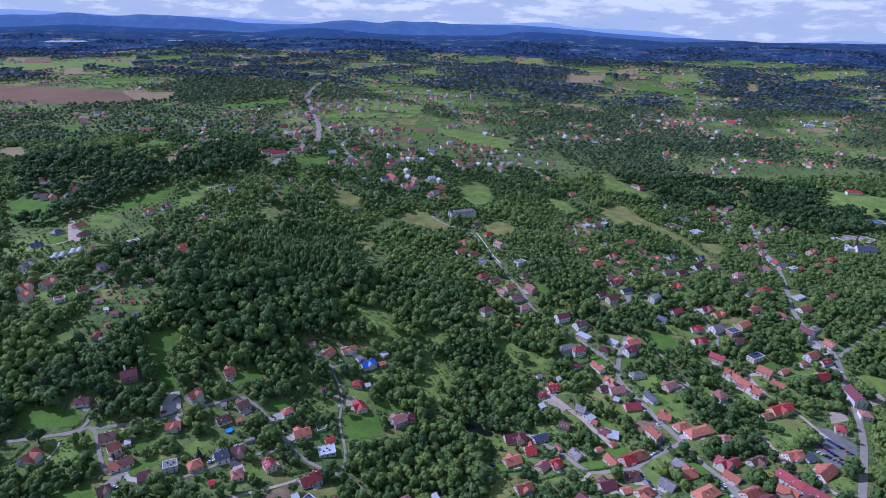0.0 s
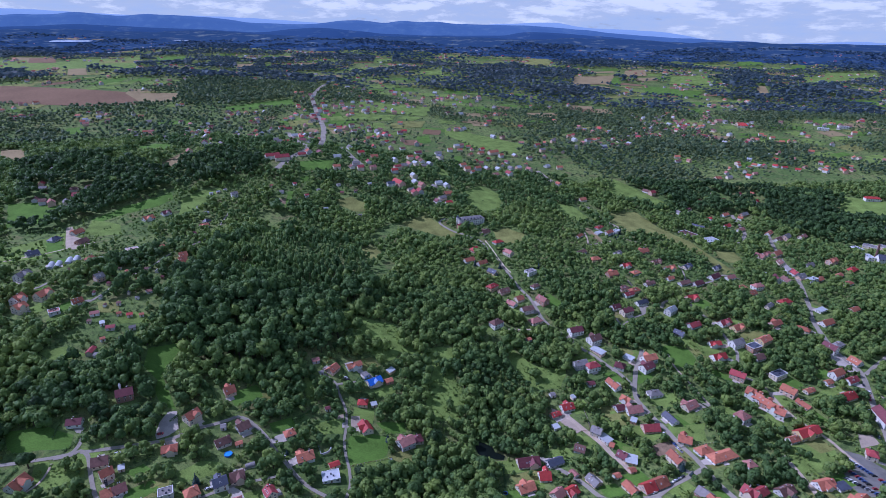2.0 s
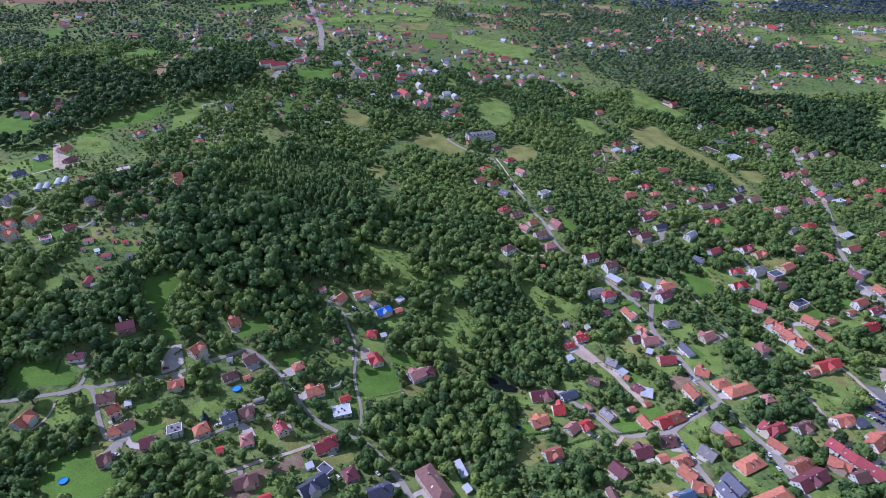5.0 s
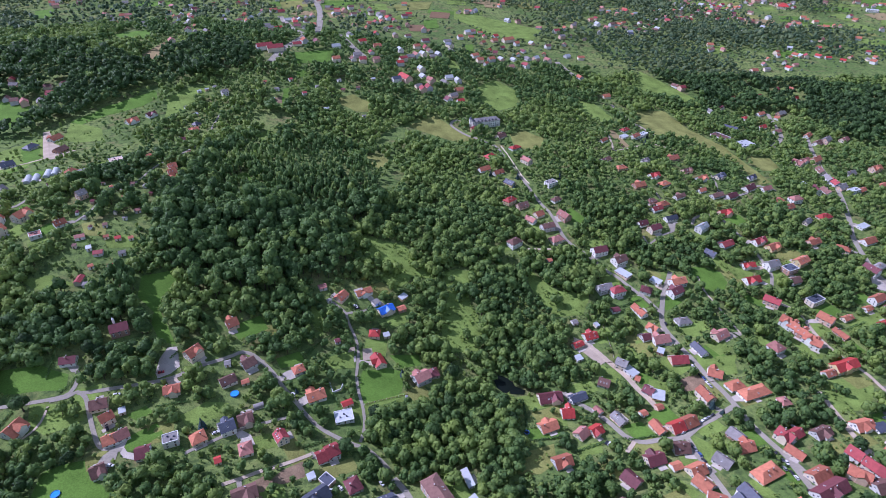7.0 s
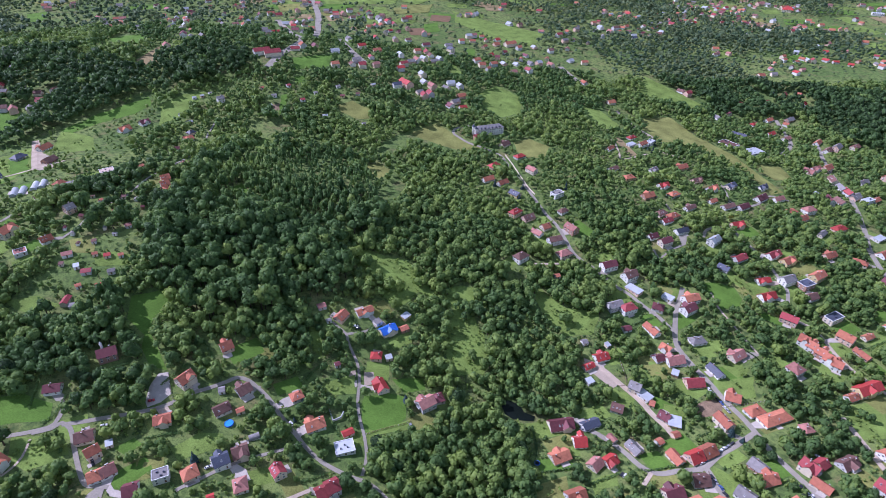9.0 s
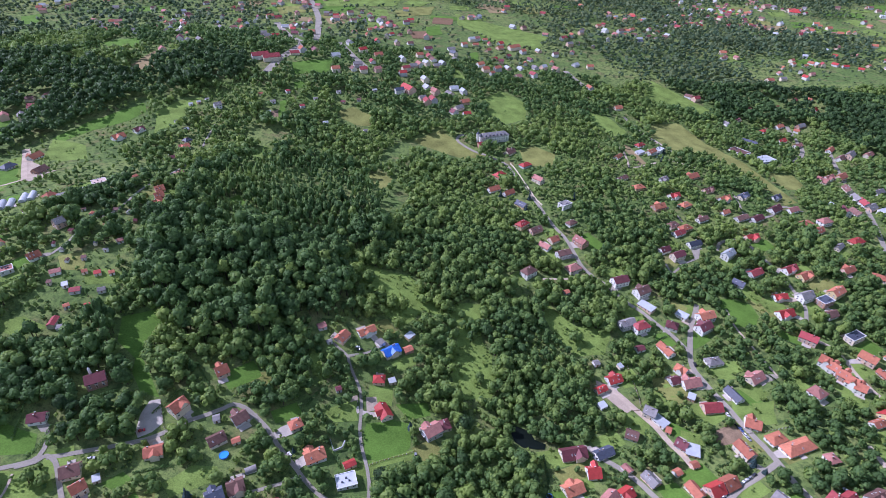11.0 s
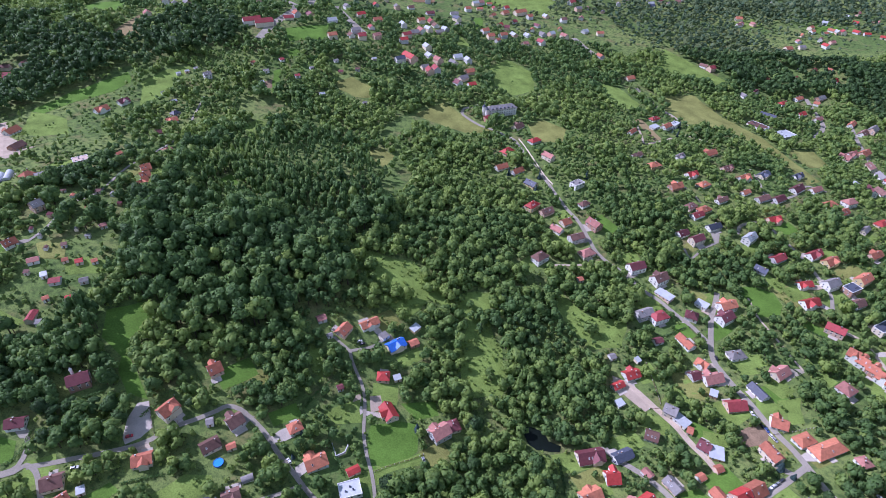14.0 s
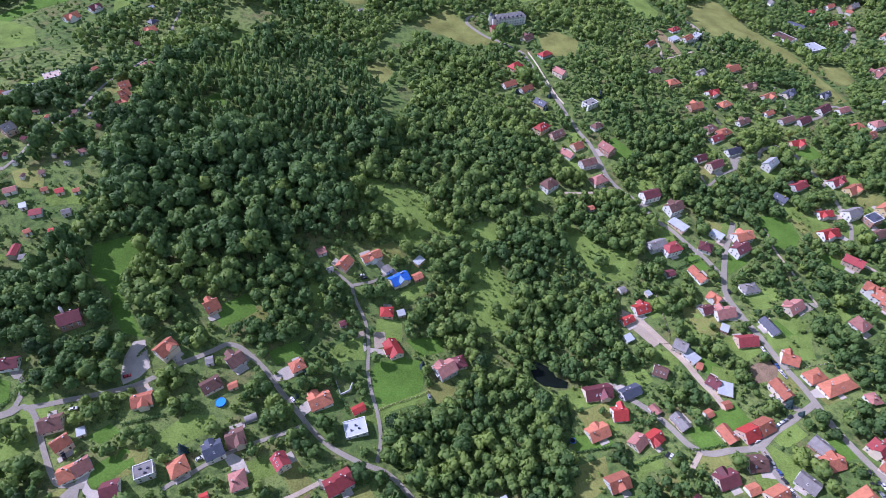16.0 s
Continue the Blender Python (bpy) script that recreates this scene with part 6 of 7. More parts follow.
def trampoline(x, y, r):
    """A round trampoline: blue edge pad, dark mat, tube frame on legs."""
    ob = tagged(new("trampoline", None), "round trampoline with a blue edge pad on a lawn", "trampoline")
    ob.matrix_basis = pose(x, y, gz(x, y))
    turn = np.linspace(0, 2 * math.pi, 20, endpoint=False)
    bm = bmesh.new()
    rings = [[bm.verts.new((q * math.cos(a), q * math.sin(a), h)) for a in turn] for q, h in ((r, 0.8), (r, 0.88), (r - 0.4, 0.88), (r - 0.4, 0.8))]
    for p, q in zip(rings, rings[1:] + rings[:1]):
        for i in range(20):
            bm.faces.new((p[i], p[(i + 1) % 20], q[(i + 1) % 20], q[i]))
    part("edge_pad", bm, ROOF["blu"], ob)
    bm = bmesh.new()
    bm.faces.new([bm.verts.new(((r - 0.4) * math.cos(a), (r - 0.4) * math.sin(a), 0.83)) for a in turn])
    part("mat", bm, TYRE, ob)
    for i in range(4):
        bm = bmesh.new()
        bmesh.ops.create_cone(bm, cap_ends=True, segments=6, radius1=0.04, radius2=0.04, depth=1.1, matrix=Matrix.Translation((r * 0.92 * math.cos(1.57 * i), r * 0.92 * math.sin(1.57 * i), 0.25)))
        part("leg", bm, FRAME, ob)
    CLEAR.append([(x - r - 1, y - r - 3), (x + r + 1, y - r - 3), (x + r + 1, y + r + 1), (x - r - 1, y + r + 1)])


def foundation(pts, tall):
    """Low bare walls of a building begun or fallen in, each stretch a part."""
    x0, y0 = pts[0]
    ob = tagged(new("foundation", None), "low pale bare walls of an unfinished building among trees", "foundation")
    ob.matrix_basis = pose(x0, y0, gz(x0, y0))
    for (ax, ay), (bx, by) in zip(pts, pts[1:]):
        long_, turn = math.hypot(bx - ax, by - ay), math.atan2(by - ay, bx - ax)
        bm = bmesh.new()
        box(bm, 0, long_, -0.3, 0.3, -1.2, tall)
        bmesh.ops.transform(bm, verts=bm.verts, matrix=Matrix.Translation((ax - x0, ay - y0, 0)) @ Matrix.Rotation(turn, 4, "Z"))
        part("wall", bm, WALLS[2], ob)
    CLEAR.append([(min(p[0] for p in pts) - 2, min(p[1] for p in pts) - 5), (max(p[0] for p in pts) + 2, min(p[1] for p in pts) - 5), (max(p[0] for p in pts) + 2, max(p[1] for p in pts) + 2), (min(p[0] for p in pts) - 2, max(p[1] for p in pts) + 2)])


trampoline(42, 350, 2.0)
foundation([(-102, 376), (-98, 367), (-93, 370), (-92, 375)], 0.5)

# ---- hedges, fences, walls and spruces in the gardens ----
def hedge(pts):
    line = curve_points(pts, 0.9)
    r = np.random.RandomState(int(abs(pts[0][0] * 10)))
    q = []
    for x, y in line:
        for i in range(7):
            q.append((x + r.uniform(-0.8, 0.8), y + r.uniform(-0.8, 0.8), gz(x, y) + r.uniform(0.1, 1.7)))
    q = np.array(q)
    n = r.normal(size=q.shape) + (0, 0, 0.7)
    n /= np.linalg.norm(n, axis=1, keepdims=True)
    t = np.cross(n, r.normal(size=q.shape))
    t /= np.linalg.norm(t, axis=1, keepdims=True)
    b = np.cross(n, t)
    v = np.stack([q - t * 0.5, q - b * 0.45, q + t * 0.5, q + b * 0.45], 1).reshape(-1, 3)
    me = mesh_of("hedge", v, np.arange(len(v)).reshape(-1, 4), LEAF)
    at = me.attributes.new("tint", "FLOAT", "POINT")
    at.data.foreach_set("value", np.full(len(v), 0.15, np.float32))
    tagged(new("hedge", me), "clipped dark green garden hedge along a plot", "hedge", "garden hedges")
    ROAD_POINTS.append(np.c_[line, np.full(len(line), 0.8)])


POST = small_mesh("post", (FRAME,), (-0.1, 0.1, -0.1, 0.1, -0.4, 1.3, 0))


def fence(pts):
    line = curve_points(pts, 2.6)
    x0, y0 = line[0]
    ob = tagged(new("fence", None), "low garden fence with pale posts and rails", "fence", "garden fences")
    ob.matrix_basis = pose(x0, y0, gz(x0, y0))
    for x, y in line:
        share("post", POST, ob, pose(x - x0, y - y0, gz(x, y) - gz(x0, y0)))
    for h in (0.45, 1.05):
        bm = bmesh.new()
        ends = [[bm.verts.new((x - x0 + a, y - y0, gz(x, y) - gz(x0, y0) + h + b)) for a, b in ((-0.04, -0.12), (0.04, -0.12), (0.04, 0.12), (-0.04, 0.12))] for x, y in line]
        for p, q in zip(ends, ends[1:]):
            for i in range(4):
                bm.faces.new((p[i], p[(i + 1) % 4], q[(i + 1) % 4], q[i]))
        part("rail", bm, WOOD, ob)
    ROAD_POINTS.append(np.c_[line, np.full(len(line), 0.2)])


def garden_wall(pts):
    line = curve_points(pts, 3.0)
    bm = bmesh.new()
    way = np.gradient(line, axis=0)
    way /= np.linalg.norm(way, axis=1, keepdims=True)
    rows = []
    for (x, y), (u, v) in zip(line, way):
        g = gz(x, y)
        rows.append([bm.verts.new((x - v * a, y + u * a, g + h)) for a, h in ((-0.25, -0.5), (0.25, -0.5), (0.25, 1.5), (-0.25, 1.5))])
    for p, q in zip(rows, rows[1:]):
        for i in range(4):
            bm.faces.new((p[i], p[(i + 1) % 4], q[(i + 1) % 4], q[i]))
    bm.faces.new(rows[0])
    bm.faces.new(rows[-1][::-1])
    bmesh.ops.recalc_face_normals(bm, faces=bm.faces)
    me = bpy.data.meshes.new("garden_wall")
    bm.to_mesh(me)
    bm.free()
    me.materials.append(WALLS[1])
    tagged(new("garden_wall", me), "long pale rendered wall beside the ridge street", "wall")
    ROAD_POINTS.append(np.c_[line, np.full(len(line), 0.4)])


hedge([(73.8, 333.7), (83.9, 338.1), (95.2, 342.6)])
hedge([(39.6, 341.8), (57.1, 345.1), (68.7, 348.4)])
hedge([(109.2, 345.7), (117.9, 345.7), (125.7, 347.2), (143.4, 351.6)])
hedge([(-276.2, 342.7), (-272.3, 348.2), (-271.5, 356.1), (-271.9, 362.6)])
hedge([(-109.5, 419.8), (-118.4, 406.8), (-122.1, 397.3)])
fence([(154.0, 344.4), (156.0, 336.4), (158.5, 320.5), (159.0, 316.5)])
fence([(190.1, 402.9), (205.3, 405.2), (224.1, 409.0)])
fence([(-74.3, 360.4), (-65.2, 365.6), (-51.1, 372.2), (-45.0, 376.0)])
fence([(-201.8, 393.2), (-197.4, 383.5), (-192.4, 372.6)])
fence([(-214.3, 386.5), (-207.2, 371.7), (-203.9, 367.2)])
garden_wall([(47.5, 759.5), (53.2, 742.8), (61.3, 712.9), (69.0, 685.3), (75.2, 671.7)])
hedge([(179.4, 384.0), (168.6, 377.8), (159.6, 374.9)])
fence([(121.6, 467.1), (122.7, 428.4), (113.5, 423.6)])
hedge([(42.2, 381.5), (42.9, 357.9), (38.6, 346.5)])


def plot_hedges():
    """Hedges along one or two sides of the plots of the nearer houses."""
    pick = random.Random(23)
    for hx, hy, yaw, l, w in list(HOUSES):
        if hy > 520 or l * w < 70 or pick.random() < 0.5:
            continue
        c, s = math.cos(yaw), math.sin(yaw)
        u, v = l / 2 + pick.uniform(4, 7), (w / 2 + pick.uniform(5, 8)) * pick.choice((-1, 1))
        a, b = pick.choice((((-u, v), (u, v)), ((u, -abs(v)), (u, abs(v))), ((-u, -abs(v)), (-u, abs(v)))))
        line = [(hx + c * p - s * q, hy + s * p + c * q) for p, q in (a, ((a[0] + b[0]) / 2 + 0.4, (a[1] + b[1]) / 2), b)]
        clear = all(math.hypot(o[0] - x, o[1] - y) > max(o[3], o[4]) * 0.62 + 1 for o in HOUSES if abs(o[1] - hy) < 40 for x, y in line)
        off_road = all(np.hypot(p[:, 0] - x, p[:, 1] - y).min() > 4 for p in ROAD_POINTS for x, y in line)
        if clear and off_road:
            hedge(line)


plot_hedges()


def spruce(x, y, r, h):
    rr = np.random.RandomState(int(abs(x * 7 + y)))
    v = []
    tiers = 9
    for k in range(tiers):
        z0, rad = h * (0.1 + 0.88 * k / tiers), r * (1.05 - k / tiers)
        for i in range(11):
            a = rr.uniform(0, 6.28)
            u, w = math.cos(a), math.sin(a)
            s = rr.uniform(0.3, 0.5) * max(rad, 0.5)
            tip = (u * rad * rr.uniform(0.85, 1.1), w * rad * rr.uniform(0.85, 1.1), z0 - rad * 0.25)
            v += [(0, 0, z0 + h * 0.07), (tip[0] - w * s, tip[1] + u * s, tip[2]), (tip[0] * 1.1, tip[1] * 1.1, tip[2] - 0.15), (tip[0] + w * s, tip[1] - u * s, tip[2])]
    ob = tagged(new("spruce", None), "dark blue-green spruce tree with a pointed top", "tree", "garden spruces")
    ob.matrix_basis = pose(x, y, gz(x, y))
    me = mesh_of("crown", np.array(v), np.arange(len(v)).reshape(-1, 4), NEEDLE)
    share("crown", me, ob, pose(0, 0, 0))
    bm = bmesh.new()
    bmesh.ops.create_cone(bm, cap_ends=True, segments=6, radius1=0.22, radius2=0.04, depth=h, matrix=Matrix.Translation((0, 0, h / 2 - 0.3)))
    part("trunk", bm, BARK, ob)
    CLEAR.append([(x - r, y - r), (x + r, y - r), (x + r, y + r), (x - r, y + r)])


spruce(-174.6, 325.2, 2.6, 11)
spruce(62.0, 682.2, 2.2, 9)
spruce(56.6, 661.8, 2, 8)
spruce(238.9, 801.0, 2.4, 11)
spruce(241.8, 793.6, 2.2, 10)
spruce(111.7, 685.9, 2.2, 10)
spruce(119.5, 669.3, 2.2, 9)
spruce(-49.8, 392.6, 2.2, 8)
spruce(-122.9, 363.0, 1.3, 5)
spruce(17.4, 809.5, 2, 9)
spruce(253.7, 822.1, 2, 10)
spruce(-120.7, 378.7, 1.4, 5)
spruce(187.6, 369.1, 2, 6)
spruce(182.8, 376.1, 3, 8)
spruce(30.6, 818.4, 2, 9)
spruce(30.9, 685.9, 2.2, 9)
spruce(41.6, 682.3, 2.2, 8)

# ---- far settlements: houses scattered inside the quarters that the ridge roads serve ----
QUARTERS = (
    (((-858, 1350), (-794, 1354), (-739, 1253), (-800, 1252)), 6),
    (((-1006, 1314), (-956, 1317), (-924, 1269), (-973, 1267)), 6),
    (((-579, 1258), (-519, 1264), (-423, 1022), (-473, 1019)), 12),
    (((-674, 1201), (-625, 1198), (-564, 1077), (-620, 1099)), 5),
    (((-545, 1404), (-440, 1421), (-323, 1028), (-395, 1001)), 14),
    (((-435, 1622), (-377, 1646), (-322, 1390), (-373, 1377)), 10),
    (((-371, 1188), (-285, 1222), (-252, 1077), (-323, 1028)), 6),
    (((-377, 1646), (-230, 1740), (-191, 1430), (-322, 1390)), 20),
    (((-280, 1316), (-103, 1374), (-89, 1191), (-234, 1092)), 10),
    (((5, 1209), (130, 1253), (112, 1060), (5, 1007)), 8),
    (((150, 1330), (276, 1369), (230, 1116), (125, 1082)), 6),
    (((294, 1466), (467, 1513), (405, 1298), (257, 1267)), 16),
    (((529, 1733), (796, 1768), (647, 1411), (428, 1379)), 51),
    (((-238, 1676), (114, 1872), (102, 1653), (-212, 1484)), 26),
    (((739, 2568), (1178, 2739), (956, 2197), (611, 2097)), 20),
    (((1464, 2785), (2144, 2932), (1429, 1916), (1007, 1878)), 40),
    (((-1121, 2821), (-688, 3049), (-399, 1743), (-665, 1649)), 40),
    (((-672, 3592), (377, 3929), (200, 2026), (-340, 1788)), 50),
    (((319, 3302), (1749, 3693), (1161, 2419), (211, 2150)), 30),
    (((-631, 838), (-532, 832), (-499, 773), (-587, 771)), 5),
    (((507, 1158), (623, 1160), (608, 1127), (495, 1127)), 4),
    (((616, 1278), (800, 1289), (726, 1159), (565, 1160)), 8),
    (((773, 1199), (846, 1201), (807, 1140), (739, 1140)), 4),
    (((418, 1067), (581, 1070), (526, 950), (373, 933)), 8),
    (((-1736, 3335), (-1418, 3194), (-1213, 2721), (-1429, 2734)), 10),
    (((776, 1609), (840, 1612), (807, 1543), (746, 1541)), 3),
    (((1001, 1619), (1117, 1628), (1045, 1516), (941, 1514)), 5),
)
for quad, count in QUARTERS:
    a, b, c, d = [np.array(p, float) for p in quad]
    for i in range(int(count * 1.35)):
        for _ in range(12):
            u, v = random.random(), random.random()
            x, y = (a * (1 - u) + b * u) * (1 - v) + (d * (1 - u) + c * u) * v
            if all(math.hypot(x - q[0], y - q[1]) > 15 for q in HOUSES):
                break
        else:
            continue
        roof = random.choices(("ter", "org", "crm", "red", "pnk", "brn", "gry", "wht", "mar"), (4, 3, 2, 2, 4, 5, 5, 4, 4))[0]
        l, w, yaw, st = random.uniform(8, 12.5), random.uniform(7, 9), random.uniform(0, 180), random.choice((1.0, 1.1, 1.2, 1.8))
        far_house(x, y, yaw, l, w, st, roof)


rf = np.random.RandomState(29)
LAKES = ((-2552, -2284, 3790), (-1888, -1769, 4050))
for x0, x1, y in LAKES:
    CLEAR.append([(x0 - 60, y - 330), (x1 + 40, y - 330), (x1 + 60, y + 90), (x0 - 60, y + 90)])


def patchy(x, y, scale, seed):
    """Smooth noise between 0 and 1 at many places."""
    out = np.zeros(len(x))
    for o, (f, a) in enumerate(((1, 0.6), (2.3, 0.3), (5.1, 0.15))):
        r = np.random.RandomState(seed + o)
        for _ in range(5):
            d = r.uniform(0, 2 * math.pi)
            out += a / 5 * np.sin((x * math.cos(d) + y * math.sin(d)) * f * r.uniform(0.7, 1.4) / scale + r.uniform(0, 6.28)) * 2.1
    return 0.5 + 0.5 * np.clip(out, -1, 1)


def wooded(x, y):
    """How deep in the woods a far place lies, from 0 in the open to 1."""
    return patchy(x, y * 1.6, 120, 31) * 0.6 + patchy(x, y * 1.3, 45, 35) * 0.4


def far_fields():
    """Strips of meadow, grain and ploughed land in the openings between the far woods, one mesh for each crop."""
    rows, open_land = {}, []
    for y0 in range(1230, 3900, 62):
        step = 0.055 * y0
        for x0 in np.arange(-0.86 * y0 - 60, 0.86 * y0 + 60, step):
            x, y = x0 + rf.uniform(-0.4, 0.4) * step, y0 + rf.uniform(-25, 25)
            edge = wooded(np.array([x]), np.array([y]))[0]
            if edge > 0.50 or any(inside(np.array([x]), np.array([y]), p)[0] for p in CLEAR) or any(n == "valley" and inside(np.array([x]), np.array([y]), p)[0] for n, p in ZONES):
                continue
            l, w, yaw = step * rf.uniform(0.4, 0.95), 62 * rf.uniform(0.35, 0.95), rf.uniform(-0.5, 0.5)
            kind = rf.choice(["lush", "grass", "rough", "straw", "plough"], p=[0.22, 0.36, 0.24, 0.13, 0.05])
            rows.setdefault(kind, []).append((x, y, l, w, yaw))
            open_land.append((x, y, l, w, yaw))
    for kind, plots in rows.items():
        v, f = [], []
        u, q = np.meshgrid(np.linspace(-0.5, 0.5, 6), np.linspace(-0.5, 0.5, 6))
        i = (np.arange(5)[:, None] * 6 + np.arange(5)[None, :]).ravel()
        for n, (x, y, l, w, yaw) in enumerate(plots):
            a, b = u.ravel() * l, q.ravel() * w + u.ravel() * l * 0.15
            px, py = x + a * math.cos(yaw) - b * math.sin(yaw), y + a * math.sin(yaw) + b * math.cos(yaw)
            v.append(np.stack([px, py, ground(px, py) + 0.3 + (py - 900) * 0.0003 + 0.03 * (n % 9)], -1))
            f.append(np.stack([i, i + 1, i + 7, i + 6], -1) + 36 * n)
        words = FIELD_WORDS[kind][0]
        tagged(new("far_fields", mesh_of("far_fields", np.concatenate(v), np.concatenate(f), FIELD[kind], True)), "many distant plots of " + words, "fields", kind="stuff")
    return open_land


OPEN_LAND = far_fields()
for x, y, l, w, yaw in OPEN_LAND:
    for _ in range(int(rf.choice([0, 0, 1, 2, 4, 6], p=[0.34, 0.2, 0.16, 0.14, 0.1, 0.06]))):
        px, py, turn = x + rf.uniform(-0.7, 0.7) * l, y + rf.uniform(-0.6, 0.6) * w, rf.uniform(0, 180)
        size = rf.uniform(9, 13) * (1.0 if py < 2400 else 1.25)
        roof = rf.choice(["ter", "org", "crm", "pnk", "brn", "gry", "wht"])
        HOUSES.append((px, py, math.radians(turn), size, size * 0.8))
        far_walls.append((px, py, turn, size, size * 0.8, rf.uniform(3.5, 6)))
        far_roofs.setdefault(roof, []).append((px, py, turn, size, size * 0.8, far_walls[-1][-1]))


def far_blocks(rows, tall):
    """Many distant walls with their gables, or roofs with their eaves, as one mesh."""
    v, f = [], []
    for x, y, yaw, l, w, h in rows:
        m = pose(x, y, gz(x, y), 0, 0, yaw)
        pitch = 0.72
        if tall:
            p = [(a * l / 2, b * w / 2, h - 0.4 * pitch - c) for c in (0, 0.25) for a in (-1, 1) for b in (-1, 1)]
            p += [(a * l / 2, 0, h + (w / 2 - 0.4) * pitch - c) for c in (0, 0.25) for a in (-1, 1)]
            q = [(0, 2, 9, 8), (3, 1, 8, 9), (0, 4, 6, 2), (3, 7, 5, 1), (4, 10, 11, 6), (7, 11, 10, 5), (0, 8, 10, 4), (1, 5, 10, 8), (2, 6, 11, 9), (3, 9, 11, 7)]
        else:
            a, b = l / 2 - 0.4, w / 2 - 0.4
            p = [(i * a, j * b, zz) for zz in (-3, h) for i, j in ((-1, -1), (1, -1), (1, 1), (-1, 1))] + [(-a, 0, h + b * pitch - 0.1), (a, 0, h + b * pitch - 0.1)]
            q = [(0, 1, 5, 4), (1, 2, 6, 9, 5), (2, 3, 7, 6), (3, 0, 4, 8, 7)]
        n = len(v)
        v += [tuple(m @ Vector(c)) for c in p]
        f += [tuple(n + i for i in face) for face in q]
    me = bpy.data.meshes.new("far_houses")
    me.from_pydata(v, [], f)
    return me


for k in range(4):
    me = far_blocks(far_walls[k::4], False)
    me.materials.append(WALLS[(0, 1, 2, 3)[k]])
    tagged(new("far_house_walls", me), "%s walls of many small distant houses" % WALL_WORDS[(0, 1, 2, 3)[k]], "houses", kind="stuff")
for key, rows in far_roofs.items():
    me = far_blocks(rows, True)
    me.materials.append(ROOF[key])
    tagged(new("far_house_roofs", me), "%s roofs of many small distant houses" % ROOF_WORDS[key], "houses", kind="stuff")


# ---- trees ----
def crown(seed, sprays, lumps, size=0.3, tall=1.0):
    """A crown of unit radius: leafy lumps, each a small uneven hull, covered with sprays of leaves.
    Returns the triangles, their corners' normals and a tone for each corner."""
    r = np.random.RandomState(seed)
    gold = (1 + 5**0.5) / 2
    ico = np.array([(a * s, b * gold * q, 0) for s in (-1, 1) for q in (-1, 1) for a, b in ((1, 1),)])
    ico = np.concatenate([ico, np.roll(ico, 1, 1), np.roll(ico, 2, 1)])
    ico /= np.linalg.norm(ico[0])
    near = np.linalg.norm(ico[:, None] - ico[None], axis=-1) < 1.2
    hull = [f for f in itertools.combinations(range(12), 3) if near[f[0], f[1]] and near[f[1], f[2]] and near[f[0], f[2]]]
    cen = r.normal(size=(lumps, 3))
    cen /= np.linalg.norm(cen, axis=1, keepdims=True)
    cen *= r.uniform(0.34, 0.66, (lumps, 1))
    cen[:, 2] = cen[:, 2] * 0.75 + 0.12
    cen[0] = (0, 0, 0.3)
    rad = r.uniform(0.34, 0.56, lumps)
    tri, nrm, tone = [], [], []
    for i, (c, k) in enumerate(zip(cen, rad)):
        others = np.arange(lumps) != i
        turn = np.linalg.qr(r.normal(size=(3, 3)))[0]
        d = ico @ turn
        v = c + d * k * r.uniform(0.74, 1.06, (12, 1))
        own = r.uniform(-0.09, 0.09)
        for f in hull:
            mid = d[list(f)].mean(0)
            at = c + mid * k
            if mid[2] < -0.55 or (np.linalg.norm(at - cen, axis=1) < rad * 0.8)[others].any():
                continue
            tri.append(v[list(f)])
            nrm.append(0.7 * d[list(f)] + 0.45 * v[list(f)])
            tone.append(np.full(3, own))
    pick = r.randint(0, lumps, sprays * 3)
    d = r.normal(size=(sprays * 3, 3))
    d[:, 2] = np.abs(d[:, 2]) * 1.1 - 0.4
    d /= np.linalg.norm(d, axis=1, keepdims=True)
    at = cen[pick] + d * rad[pick][:, None] * r.uniform(0.86, 1.16, (sprays * 3, 1))
    buried = (np.linalg.norm(at[:, None] - cen[None], axis=-1) < rad[None] * 0.84).any(1)
    d, at = d[~buried][:sprays], at[~buried][:sprays]
    k = len(at)
    n = d + r.normal(size=(k, 3)) * 0.42
    n /= np.linalg.norm(n, axis=1, keepdims=True)
    t = np.cross(n, r.normal(size=(k, 3)))
    t /= np.linalg.norm(t, axis=1, keepdims=True)
    b = np.cross(n, t)
    s = r.uniform(0.6, 1.35, (k, 1)) * size
    leaf = np.stack([at - t * s * 0.62 - n * s * 0.2, at + t * s * 0.55 - b * s * 0.5, at + t * s * 0.4 + b * s * 0.62 - n * s * 0.1], 1)
    soft = 0.62 * d + 0.2 * n + 0.45 * at
    tri, nrm = np.concatenate([np.array(tri), leaf]), np.concatenate([np.array(nrm), np.repeat(soft[:, None], 3, 1)])
    tone = np.concatenate([np.array(tone), np.repeat(r.uniform(-0.13, 0.17, (k, 1)), 3, 1)])
    nrm /= np.linalg.norm(nrm, axis=-1, keepdims=True)
    face = np.cross(tri[:, 1] - tri[:, 0], tri[:, 2] - tri[:, 0])
    turned = (face * nrm.mean(1)).sum(-1) < 0
    tri[turned], nrm[turned], tone[turned] = tri[turned][:, ::-1], nrm[turned][:, ::-1], tone[turned][:, ::-1]
    tri[:, :, 2] *= tall
    return tri.reshape(-1, 3), nrm.reshape(-1, 3), tone.ravel()


def soften(me, normals):
    """Leaves shade as the lump that they grow on."""
    at = me.attributes.new("custom_normal", "FLOAT_VECTOR", "POINT")
    at.data.foreach_set("vector", np.ascontiguousarray(normals, np.float32).ravel())


